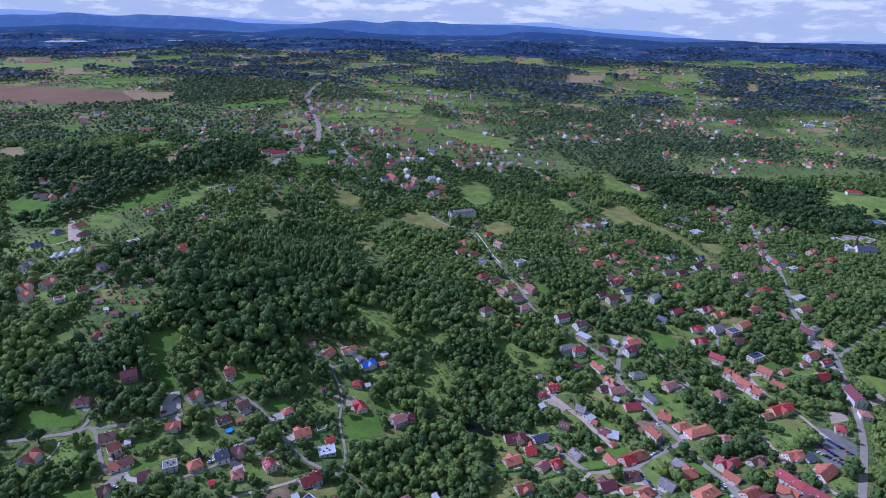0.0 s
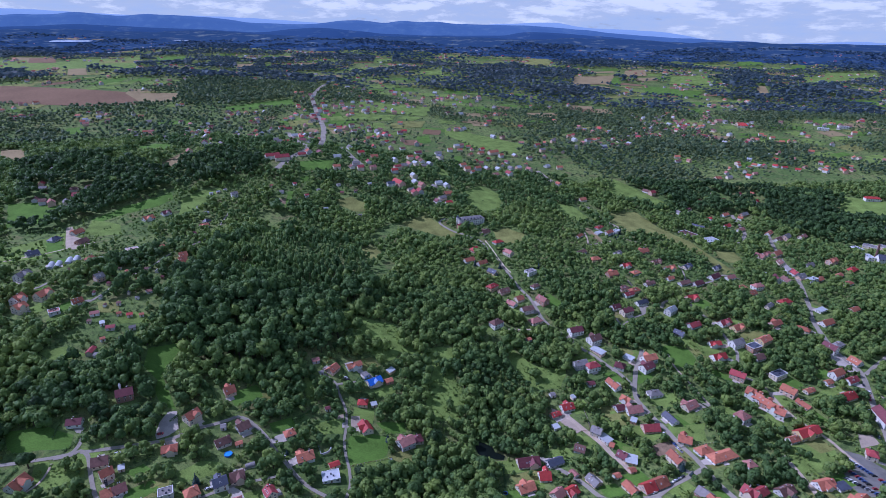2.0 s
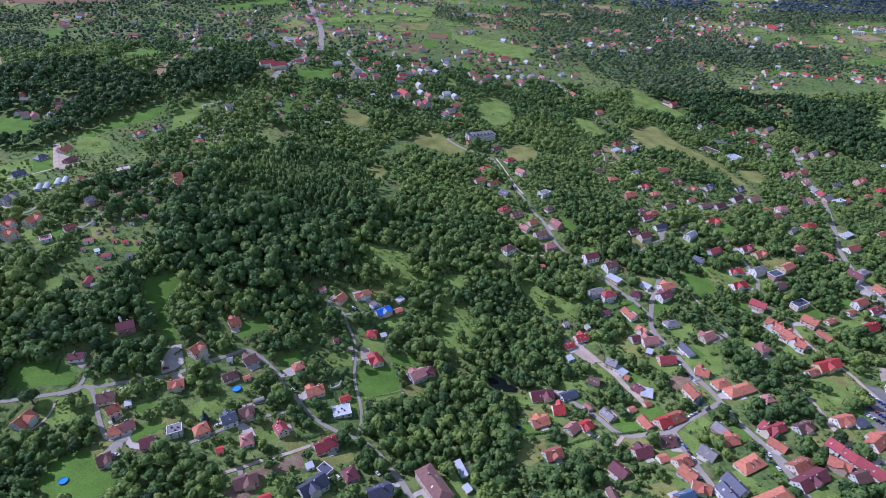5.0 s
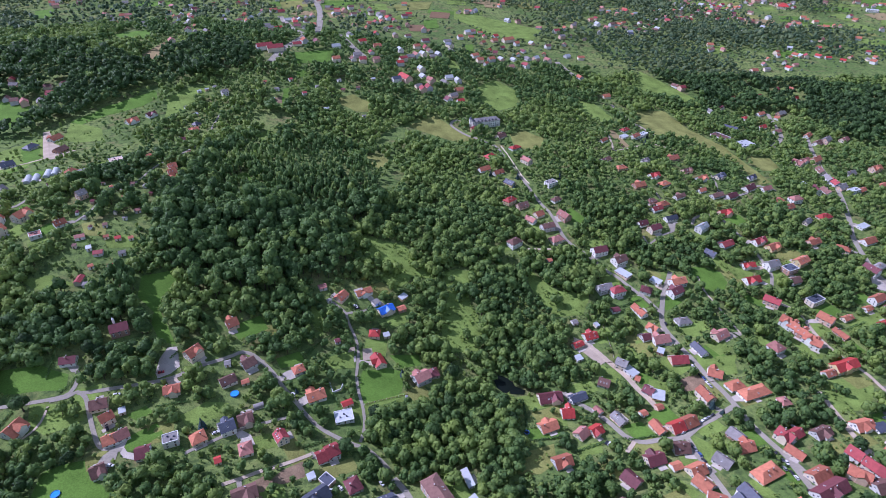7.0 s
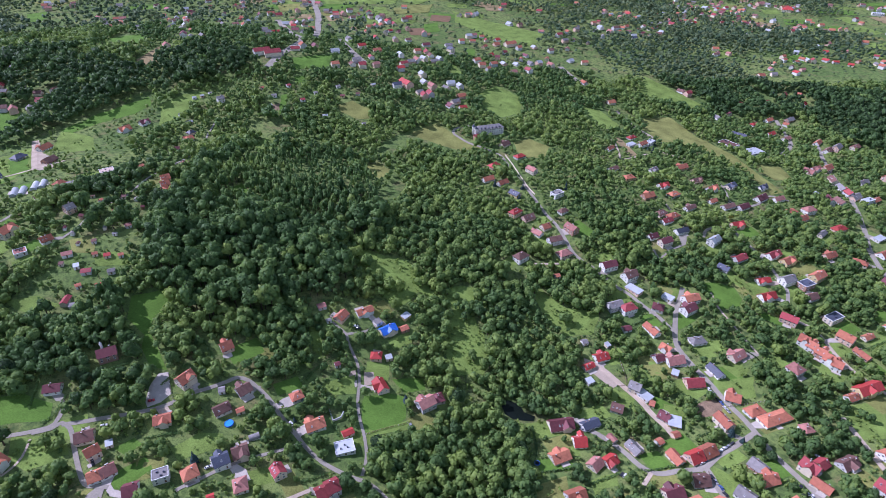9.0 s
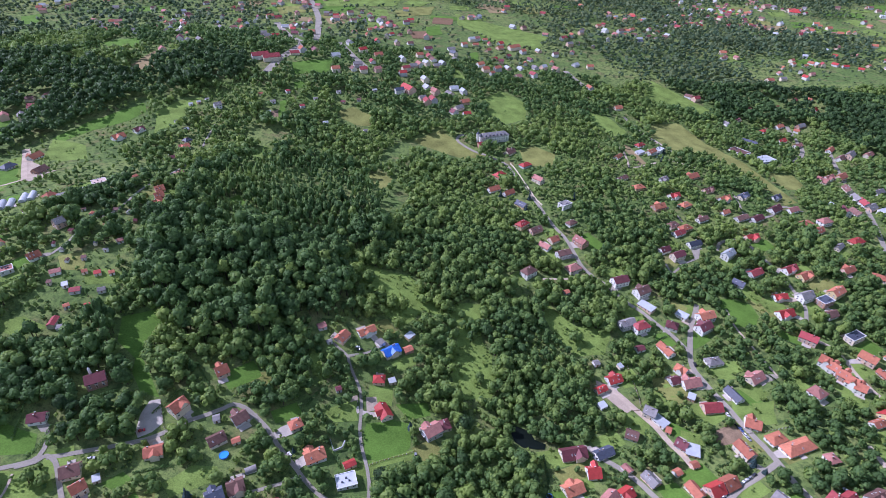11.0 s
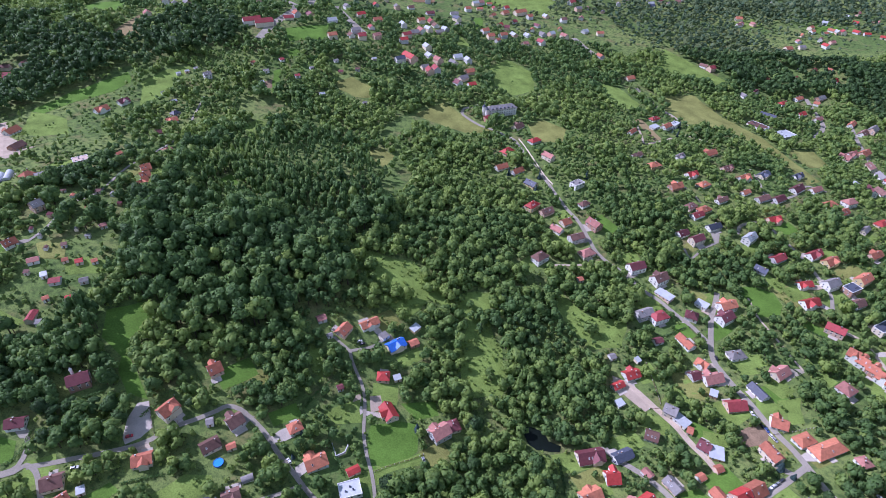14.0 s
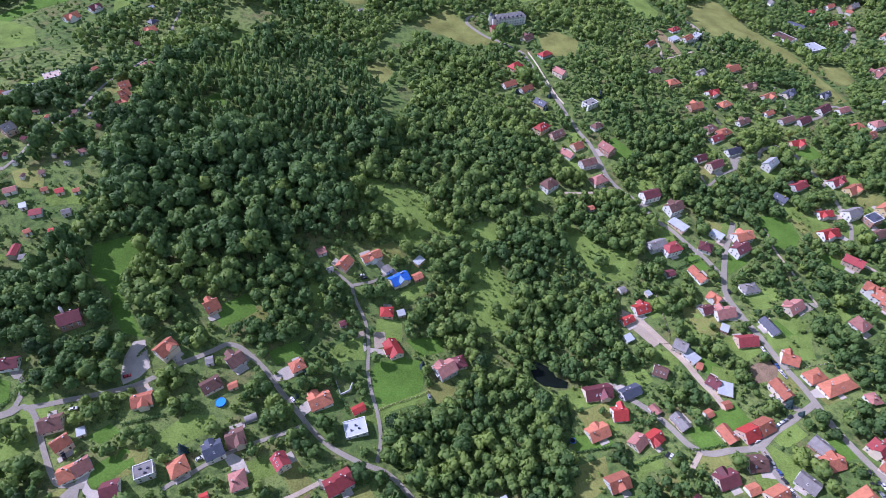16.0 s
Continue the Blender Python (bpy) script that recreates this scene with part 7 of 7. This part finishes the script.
def woods(name, label, protos, rows, mat, trunks=True):
    """All the trees of rows (x, y, z of the crown's middle, radius, height factor, turn, tint) as one mesh of sprays."""
    rows = np.asarray(rows, float)
    which = np.random.RandomState(5).randint(0, len(protos), len(rows))
    vs, tints, ns = [], [], []
    for k, (p, nq, tone) in enumerate(protos):
        sel = rows[which == k]
        if not len(sel):
            continue
        c, s = np.cos(sel[:, 5]), np.sin(sel[:, 5])
        x = (p[None, :, 0] * c[:, None] - p[None, :, 1] * s[:, None]) * sel[:, 3:4] + sel[:, 0:1]
        y = (p[None, :, 0] * s[:, None] + p[None, :, 1] * c[:, None]) * sel[:, 3:4] + sel[:, 1:2]
        z = p[None, :, 2] * (sel[:, 3] * sel[:, 4])[:, None] + sel[:, 2:3]
        vs.append(np.stack([x, y, z], -1).reshape(-1, 3))
        tints.append((sel[:, 6:7] + tone[None]).ravel())
        ns.append(np.stack([nq[None, :, 0] * c[:, None] - nq[None, :, 1] * s[:, None], nq[None, :, 0] * s[:, None] + nq[None, :, 1] * c[:, None], np.repeat(nq[None, :, 2], len(sel), 0)], -1).reshape(-1, 3))
    v = np.concatenate(vs)
    me = mesh_of(name, v, np.arange(len(v)).reshape(-1, 3), mat)
    at = me.attributes.new("tint", "FLOAT", "POINT")
    at.data.foreach_set("value", np.concatenate(tints).astype(np.float32))
    soften(me, np.concatenate(ns))
    ob = tagged(new(name, me), label, "trees", kind="stuff")
    if trunks:
        a = np.arange(4) * math.pi / 2
        base = ground(rows[:, 0], rows[:, 1]) - 0.4
        foot = np.stack([rows[:, 0:1] + np.cos(a) * rows[:, 3:4] * 0.09, rows[:, 1:2] + np.sin(a) * rows[:, 3:4] * 0.09, np.repeat(base[:, None], 4, 1)], -1)
        head = np.stack([rows[:, 0:1] + np.cos(a) * rows[:, 3:4] * 0.05, rows[:, 1:2] + np.sin(a) * rows[:, 3:4] * 0.05, np.repeat(rows[:, 2:3], 4, 1)], -1)
        tv = np.concatenate([foot, head], 1)
        n = len(rows)
        f = np.array([(0, 1, 5, 4), (1, 2, 6, 5), (2, 3, 7, 6), (3, 0, 4, 7)])
        f = (np.arange(n)[:, None, None] * 8 + f[None]).reshape(-1, 4)
        tagged(new(name + "_trunks", mesh_of(name + "_trunks", tv.reshape(-1, 3), f, BARK)), "brown trunks under the crowns of many trees", "trees", kind="stuff")
    return ob


def free_of(x, y, r, pad_road=0.0, pad_house=0.4):
    """Which places are clear of meadows, roads and houses for a crown of radius r."""
    ok = np.ones(len(x), bool)
    for poly in CLEAR:
        ok &= ~inside(x, y, poly)
    for poly in WILD:
        ok &= ~(inside(x, y, poly) & (r > 1.9) & ((patchy(x, y, 7, 91) < 0.70) | (y > 700)))
    # a margin without tall trees on the lower side of every opening
    for poly in CLEAR + WILD:
        ok &= ~((r > 2.5) & inside(x, y + np.where(y > 640, 9.0, 5.0), poly) & ~inside(x, y, poly))
    for pts in ROAD_POINTS:
        near = ok & (x > pts[:, 0].min() - 12) & (x < pts[:, 0].max() + 12) & (y > pts[:, 1].min() - 12) & (y < pts[:, 1].max() + 12)
        idx = np.where(near)[0]
        if len(idx):
            d = np.hypot(x[idx, None] - pts[None, :, 0], y[idx, None] - pts[None, :, 1]) - pts[None, :, 2]
            ok[idx[d.min(1) < r[idx] * 0.62 + 0.4 + pad_road]] = False
    for hx, hy, yaw, l, w in HOUSES:
        idx = np.where(ok & (np.abs(x - hx) < l + 10) & (np.abs(y - hy) < l + 14))[0]
        if len(idx):
            for dy in (0.0, 5.0) if hy < 800 else (0.0, 6.0) if hy < 950 else (0.0, 7.0, 14.0):
                dx, dd = x[idx] - hx, y[idx] - hy + dy
                u, v = dx * math.cos(yaw) + dd * math.sin(yaw), -dx * math.sin(yaw) + dd * math.cos(yaw)
                bad = (np.abs(u) < l / 2 + r[idx] * 0.7 + pad_house) & (np.abs(v) < w / 2 + r[idx] * 0.7 + pad_house)
                ok[idx[bad]] = False
                idx = idx[~bad]
                if not len(idx):
                    break
    return ok


rs = np.random.RandomState(11)
# the low valley tints put the shade of clouds into the leaf colour
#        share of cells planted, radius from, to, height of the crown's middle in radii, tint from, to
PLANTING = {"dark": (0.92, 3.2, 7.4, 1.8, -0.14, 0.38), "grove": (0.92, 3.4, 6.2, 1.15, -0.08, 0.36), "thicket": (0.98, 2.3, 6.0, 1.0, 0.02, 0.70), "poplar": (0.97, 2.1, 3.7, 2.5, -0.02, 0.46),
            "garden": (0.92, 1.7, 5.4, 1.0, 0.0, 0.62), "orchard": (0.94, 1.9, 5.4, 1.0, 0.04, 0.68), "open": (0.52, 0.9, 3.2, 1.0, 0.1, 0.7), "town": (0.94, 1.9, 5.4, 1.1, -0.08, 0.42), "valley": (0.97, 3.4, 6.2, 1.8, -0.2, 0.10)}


def plant(x0, x1, y0, y1, cell):
    gx_, gy_ = np.meshgrid(np.arange(x0, x1, cell), np.arange(y0, y1, cell))
    x = gx_.ravel() + rs.uniform(-0.48, 0.48, gx_.size) * cell
    y = gy_.ravel() + rs.uniform(-0.48, 0.48, gx_.size) * cell
    keep = np.abs(x) < 0.84 * y + 110
    x, y = x[keep], y[keep]
    kind = np.full(len(x), "thicket", dtype=object)
    jx, jy = x + 30 * (patchy(x, y, 13, 61) - 0.5), y + 30 * (patchy(x, y, 13, 64) - 0.5)
    for name, poly in ZONES:
        kind[inside(jx, jy, poly)] = name
    table = np.array([PLANTING[k] for k in kind])
    lush = patchy(x, y, 16, 3)
    dense = table[:, 0] > 0.6
    keep = (rs.uniform(0, 1, len(x)) < table[:, 0] * np.where(dense, 1, 0.45 + 1.1 * lush)) & ~(dense & (patchy(x, y, 26, 8) < 0.13) & (kind == "thicket"))
    r = table[:, 1] + (table[:, 2] - table[:, 1]) * rs.beta(1.6, 1.8, len(x))
    r *= 0.8 + 0.55 * patchy(x, y, 11, 41)
    keep &= free_of(x, y, r)
    x, y, r, table = x[keep], y[keep], r[keep], table[keep]
    up = table[:, 3] * r * rs.uniform(0.85, 1.2, len(x))
    tint = table[:, 4] + (table[:, 5] - table[:, 4]) * (0.38 * rs.uniform(0, 1, len(x)) + 0.62 * patchy(x, y, 24, 21))
    tint += np.where(rs.uniform(0, 1, len(x)) < 0.07, rs.uniform(0.15, 0.4, len(x)), 0.0)
    return np.stack([x, y, ground(x, y) + up, r, rs.uniform(0.8, 1.4, len(x)) * np.where(table[:, 3] > 2.4, 1.9, 1.0), rs.uniform(0, 6.28, len(x)), tint], -1)


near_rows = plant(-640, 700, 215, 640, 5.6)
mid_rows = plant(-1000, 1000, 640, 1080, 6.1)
hero = (near_rows[:, 1] < 400) & (near_rows[:, 3] > 2.6) & (np.abs(near_rows[:, 0] + 20) < 330)
hero_rows = near_rows[hero][::max(1, int(hero.sum() / 270))][:290]
taken = set(map(tuple, hero_rows[:, :2]))
near_rows = np.array([r for r in near_rows if (r[0], r[1]) not in taken])
girth = near_rows[:, 3]
woods("tall_broadleaf_wood", "large broadleaf trees with wide dense green crowns", [crown(s, 96, 9, 0.3) for s in range(7)], near_rows[girth > 4.7], LEAF)
woods("broadleaf_wood", "dense mixed broadleaf trees with rounded green crowns", [crown(10 + s, 56, 6, 0.38) for s in range(7)], near_rows[(girth > 2.9) & (girth <= 4.7)], LEAF)
woods("young_broadleaf_wood", "young broadleaf and fruit trees with small green crowns", [crown(20 + s, 34, 4, 0.46) for s in range(7)], near_rows[girth <= 2.9], LEAF)
girth = mid_rows[:, 3]
woods("hillside_wood", "broadleaf wood covering the hillside below the ridge", [crown(40 + s, 20, 4, 0.52) for s in range(6)], mid_rows[girth > 4.4], LEAF, False)
woods("young_hillside_wood", "smaller broadleaf trees between the hillside houses", [crown(50 + s, 12, 2, 0.6) for s in range(6)], mid_rows[girth <= 4.4], LEAF, False)


def bushes():
    """Shrubs, hedges gone wild and vegetable rows in the gardens."""
    gx_, gy_ = np.meshgrid(np.arange(-420, 560, 3.4), np.arange(225, 600, 3.4))
    x = gx_.ravel() + rs.uniform(-1.6, 1.6, gx_.size)
    y = gy_.ravel() + rs.uniform(-1.6, 1.6, gx_.size)
    keep = np.zeros(len(x), bool)
    for name, poly in ZONES:
        if name in ("garden", "orchard", "open"):
            keep |= inside(x, y, poly)
    for poly in WILD:
        keep |= inside(x, y, poly)
    keep &= (np.abs(x) < 0.84 * y + 80) & (patchy(x, y, 7, 77) > 0.50 + rs.uniform(-0.1, 0.1, len(x)))
    x, y = x[keep], y[keep]
    wild = np.zeros(len(x), bool)
    for poly in WILD:
        wild |= inside(x, y, poly)
    r = rs.uniform(0.6, 1.5, len(x)) * np.where(wild, rs.uniform(0.9, 1.8, len(x)), 1.0)
    keep = free_of(x, y, r, 0.2, 0.2) & (~wild | (rs.uniform(0, 1, len(x)) < 0.45) & (patchy(x, y, 12, 79) > 0.62))
    x, y, r = x[keep], y[keep], r[keep]
    return np.stack([x, y, ground(x, y) + r * 0.55, r, rs.uniform(0.7, 1.1, len(x)), rs.uniform(0, 6.28, len(x)), rs.uniform(0.05, 0.7, len(x))], -1)


woods("garden_shrubs", "low green shrubs and hedges between the garden plots", [crown(130 + s, 14, 2, 0.6, 0.9) for s in range(6)], bushes(), LEAF, False)


def undergrowth():
    """Saplings and brambles that fill the gaps of the woods on the near slope."""
    gx_, gy_ = np.meshgrid(np.arange(-420, 420, 4.6), np.arange(225, 640, 4.6))
    x = gx_.ravel() + rs.uniform(-2.2, 2.2, gx_.size)
    y = gy_.ravel() + rs.uniform(-2.2, 2.2, gx_.size)
    keep = (np.abs(x) < 0.84 * y + 60) & (patchy(x, y, 10, 57) > 0.36)
    for name, poly in ZONES:
        if name in ("open", "dark", "poplar"):
            keep &= ~inside(x, y, poly)
        if name == "garden":
            keep &= ~inside(x, y, poly) | (patchy(x, y, 5, 58) > 0.5)
    x, y = x[keep], y[keep]
    r = rs.uniform(1.0, 2.3, len(x))
    keep = free_of(x, y, r, 0.3, 0.6)
    x, y, r = x[keep], y[keep], r[keep]
    return np.stack([x, y, ground(x, y) + r * 0.7, r, rs.uniform(0.8, 1.3, len(x)), rs.uniform(0, 6.28, len(x)), rs.uniform(0.35, 0.95, len(x))], -1)


woods("undergrowth", "light green saplings and brambles between the trees", [crown(150 + s, 9, 2, 0.7) for s in range(6)], undergrowth(), LEAF, False)


# single trees nearest the camera: trunk, limbs and a full crown each
def tree_kinds():
    out = []
    for s in range(6):
        p, nq, tone = crown(70 + s, 420, 13, 0.2)
        me = mesh_of("crown", p, np.arange(len(p)).reshape(-1, 3), LEAF)
        at = me.attributes.new("tint", "FLOAT", "POINT")
        at.data.foreach_set("value", (tone + 0.02 + 0.06 * s).astype(np.float32))
        soften(me, nq)
        bm = bmesh.new()
        bmesh.ops.create_cone(bm, cap_ends=True, segments=7, radius1=0.1, radius2=0.045, depth=1.9, matrix=Matrix.Translation((0, 0, -0.95)))
        tr = bpy.data.meshes.new("trunk")
        bm.to_mesh(tr)
        bm.free()
        tr.materials.append(BARK)
        bm = bmesh.new()
        bmesh.ops.create_cone(bm, cap_ends=True, segments=5, radius1=0.04, radius2=0.015, depth=0.8, matrix=Matrix.Translation((0, 0, 0.4)))
        lb = bpy.data.meshes.new("limb")
        bm.to_mesh(lb)
        bm.free()
        lb.materials.append(BARK)
        out.append((me, tr, lb))
    return out


TREES = tree_kinds()
for n, (x, y, z, r, tall, turn, tint) in enumerate(hero_rows):
    crown_me, trunk_me, limb_me = TREES[n % len(TREES)]
    g = gz(x, y)
    ob = tagged(new("tree", None), "leafy broadleaf tree with a rounded green crown", "tree", "trees of the near slope")
    ob.matrix_basis = pose(x, y, g, 0, 0, math.degrees(turn))
    mid = z - g
    share("crown", crown_me, ob, Matrix.Translation((0, 0, mid)) @ Matrix.Diagonal((r, r, r * tall, 1)))
    share("trunk", trunk_me, ob, Matrix.Translation((0, 0, mid)) @ Matrix.Diagonal((r, r, (mid + 0.3) / 1.9, 1)))
    for i in range(3):
        share("limb", limb_me, ob, Matrix.Translation((0, 0, mid - r * 0.35)) @ Matrix.Rotation(2.1 * i, 4, "Z") @ Matrix.Rotation(0.7, 4, "X") @ Matrix.Diagonal((r, r, r, 1)))


def far_plant(y0, y1, cell, r0, r1, lim):
    gx_, gy_ = np.meshgrid(np.arange(-0.9 * y1, 0.9 * y1, cell), np.arange(y0, y1, cell))
    x = gx_.ravel() + rs.uniform(-0.5, 0.5, gx_.size) * cell
    y = gy_.ravel() + rs.uniform(-0.5, 0.5, gx_.size) * cell
    keep = np.abs(x) < 0.84 * y + 80
    x, y = x[keep], y[keep]
    keep = wooded(x, y) > lim + rs.uniform(-0.09, 0.09, len(x))
    keep |= rs.uniform(0, 1, len(x)) < np.where(y < 1750, 0.10, 0.04)
    for name, poly in ZONES:
        if name in ("garden", "town"):
            keep &= ~inside(x, y, poly) | (rs.uniform(0, 1, len(x)) < (0.75 if name == "garden" else 0.5))
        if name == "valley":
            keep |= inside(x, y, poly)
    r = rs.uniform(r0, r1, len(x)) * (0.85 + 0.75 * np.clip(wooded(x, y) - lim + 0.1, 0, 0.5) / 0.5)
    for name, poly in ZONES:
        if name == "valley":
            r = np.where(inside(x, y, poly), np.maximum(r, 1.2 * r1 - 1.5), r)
    keep &= free_of(x, y, r * 0.6)
    x, y, r = x[keep], y[keep], r[keep]
    return np.stack([x, y, ground(x, y) + r * rs.uniform(0.7, 1.1, len(x)), r, rs.uniform(0.7, 1.1, len(x)), rs.uniform(0, 6.28, len(x)), rs.uniform(-0.1, 0.35, len(x)) + 0.35 * patchy(x, y, 200, 51)], -1)


woods("ridge_wood", "tree belts and copses on the far side of the ridge", [crown(90 + s, 5, 1, 0.8) for s in range(5)], far_plant(1080, 1750, 9.0, 3.2, 5.8, 0.42), LEAF_RIDGE_HAZED, False)
woods("distant_wood", "dark distant woods between the fields", [crown(100 + s, 3, 1, 1.0, 0.62) for s in range(5)], far_plant(1750, 2900, 13.5, 6.0, 9.5, 0.44), LEAF_FAR_HAZED, False)
woods("remote_wood", "dark woods merging towards the mountains", [crown(110 + s, 2, 1, 1.0, 0.4) for s in range(4)], far_plant(2900, 4000, 23, 9, 15, 0.48), LEAF_REMOTE_HAZED, False)


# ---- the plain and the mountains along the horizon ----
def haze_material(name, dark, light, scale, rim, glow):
    """Far land through air: dark woods, paler clearings, and the air's blue haze put in as surface glow."""
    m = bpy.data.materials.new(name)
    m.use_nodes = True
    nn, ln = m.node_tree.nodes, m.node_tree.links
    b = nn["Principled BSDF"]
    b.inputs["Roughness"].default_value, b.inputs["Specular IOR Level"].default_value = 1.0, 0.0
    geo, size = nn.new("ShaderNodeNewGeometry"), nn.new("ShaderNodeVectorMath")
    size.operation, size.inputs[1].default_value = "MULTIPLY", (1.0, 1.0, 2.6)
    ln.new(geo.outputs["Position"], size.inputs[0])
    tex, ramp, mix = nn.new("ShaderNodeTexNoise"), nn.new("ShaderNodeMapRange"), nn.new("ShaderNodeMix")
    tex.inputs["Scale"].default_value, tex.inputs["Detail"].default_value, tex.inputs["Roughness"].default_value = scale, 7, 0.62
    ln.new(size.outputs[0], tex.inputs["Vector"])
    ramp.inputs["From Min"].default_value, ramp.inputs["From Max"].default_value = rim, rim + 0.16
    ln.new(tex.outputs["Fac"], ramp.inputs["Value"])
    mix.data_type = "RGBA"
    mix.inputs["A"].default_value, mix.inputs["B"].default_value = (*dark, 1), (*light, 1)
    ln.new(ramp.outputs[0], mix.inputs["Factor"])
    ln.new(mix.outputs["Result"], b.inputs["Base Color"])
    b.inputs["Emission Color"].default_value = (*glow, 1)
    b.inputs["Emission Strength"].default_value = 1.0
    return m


def backdrop_plain():
    """The wooded plain between the last fields and the foot of the mountains."""
    px, py = np.meshgrid(np.arange(-4700, 4701, 38.0), np.arange(3050, 4750, 26.0))
    up = 3.0 + 16 * smooth((py - 3050) / 500) * (patchy(px.ravel(), py.ravel(), 95, 83).reshape(px.shape) - 0.35) + (py - 900) * 0.0012
    brink = 3060 + 420 * patchy(px.ravel(), px.ravel() * 0, 210, 87).reshape(px.shape)
    up = np.where(py < brink, -30, up)
    for x0, x1, y0 in LAKES:
        up = np.where((px > x0 - 50) & (px < x1 + 50) & (abs(py - y0) < 190), np.minimum(up, 1.0), up)
    nx_, ny_ = px.shape[1], px.shape[0]
    i = (np.arange(ny_ - 1)[:, None] * nx_ + np.arange(nx_ - 1)[None, :]).ravel()
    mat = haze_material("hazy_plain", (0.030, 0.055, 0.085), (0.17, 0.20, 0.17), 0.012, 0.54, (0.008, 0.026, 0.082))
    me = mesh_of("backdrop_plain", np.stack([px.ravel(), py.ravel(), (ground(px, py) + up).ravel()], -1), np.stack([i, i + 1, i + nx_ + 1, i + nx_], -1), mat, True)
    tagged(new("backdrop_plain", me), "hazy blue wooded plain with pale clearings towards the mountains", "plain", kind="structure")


def mountains(name, dist, tops, rough, dark, light, rim, glow, seed):
    """A ridge far off, as a relief with a front and a back slope; heights from left to right."""
    xs = np.linspace(-0.86 * dist, 0.86 * dist, 320)
    h = np.interp(xs, np.linspace(xs[0], xs[-1], len(tops)), tops)
    h = np.convolve(np.pad(h, 2, "edge"), np.ones(5) / 5, "valid") + (patchy(xs, xs * 0, 110, seed) - 0.5) * rough
    v, n, zlow = [], len(xs), 175.0
    steps = [(-330 + 30 * k, (k / 11) ** 1.3) for k in range(12)] + [(60, 0.0)]
    for dy, k in steps:
        spur = (patchy(xs, xs * 0 + dy * 0.6, 70, seed + 3) - 0.5) * 0.34 * np.maximum(h - zlow, 10) * k * (1 - k) * 2.2
        v.append(np.stack([xs + 25 * (1 - k) * np.sin(xs / 160), np.full(n, dist + dy), zlow + (h - zlow) * k + spur], -1))
    i = np.arange(n - 1)
    f = np.concatenate([np.stack([i + k * n, i + 1 + k * n, i + 1 + (k + 1) * n, i + (k + 1) * n], -1) for k in range(len(steps) - 1)])
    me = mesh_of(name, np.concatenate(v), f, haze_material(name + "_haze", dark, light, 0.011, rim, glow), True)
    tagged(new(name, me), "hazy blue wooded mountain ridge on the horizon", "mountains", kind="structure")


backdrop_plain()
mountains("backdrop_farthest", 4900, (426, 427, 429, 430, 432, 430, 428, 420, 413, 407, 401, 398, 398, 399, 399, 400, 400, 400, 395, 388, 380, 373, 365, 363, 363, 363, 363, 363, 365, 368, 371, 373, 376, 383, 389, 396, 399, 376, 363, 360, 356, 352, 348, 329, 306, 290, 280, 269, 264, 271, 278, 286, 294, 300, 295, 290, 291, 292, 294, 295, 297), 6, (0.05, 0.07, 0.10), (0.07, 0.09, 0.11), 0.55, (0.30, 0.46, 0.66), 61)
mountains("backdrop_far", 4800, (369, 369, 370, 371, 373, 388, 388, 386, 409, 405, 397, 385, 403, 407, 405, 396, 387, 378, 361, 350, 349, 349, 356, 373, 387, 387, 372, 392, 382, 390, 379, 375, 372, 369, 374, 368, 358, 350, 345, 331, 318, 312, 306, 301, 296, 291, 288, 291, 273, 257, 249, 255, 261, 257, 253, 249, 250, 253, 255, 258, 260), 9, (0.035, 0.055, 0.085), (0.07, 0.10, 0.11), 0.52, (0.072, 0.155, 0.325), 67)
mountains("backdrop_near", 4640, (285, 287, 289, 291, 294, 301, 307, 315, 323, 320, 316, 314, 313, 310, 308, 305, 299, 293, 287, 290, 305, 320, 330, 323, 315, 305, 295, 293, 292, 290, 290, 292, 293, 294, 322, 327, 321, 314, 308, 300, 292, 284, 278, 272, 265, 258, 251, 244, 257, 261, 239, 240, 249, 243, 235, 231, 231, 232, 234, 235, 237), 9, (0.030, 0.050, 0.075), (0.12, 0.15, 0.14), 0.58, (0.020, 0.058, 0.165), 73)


def lake(words, x0, x1, y, depth):
    """Water lying level in a hollow of the plain, with an uneven shore."""
    k = 26
    shore = [(x0 + (x1 - x0) * (0.5 - 0.5 * math.cos(math.pi * i / k)), y - depth * abs(math.sin(math.pi * i / k)) ** 0.4 * random.uniform(0.7, 1)) for i in range(k)]
    shore += [(x1 - (x1 - x0) * (0.5 - 0.5 * math.cos(math.pi * i / k)), y + depth * abs(math.sin(math.pi * i / k)) ** 0.4 * random.uniform(0.6, 1.1)) for i in range(k)]
    tagged(drape("lake", shore, LAKE, 2.0), words, "lake", kind="structure")


lake("long pale reservoir glinting in the distance", *LAKES[0], 42)
lake("small pale lake in the distance", *LAKES[1], 22)
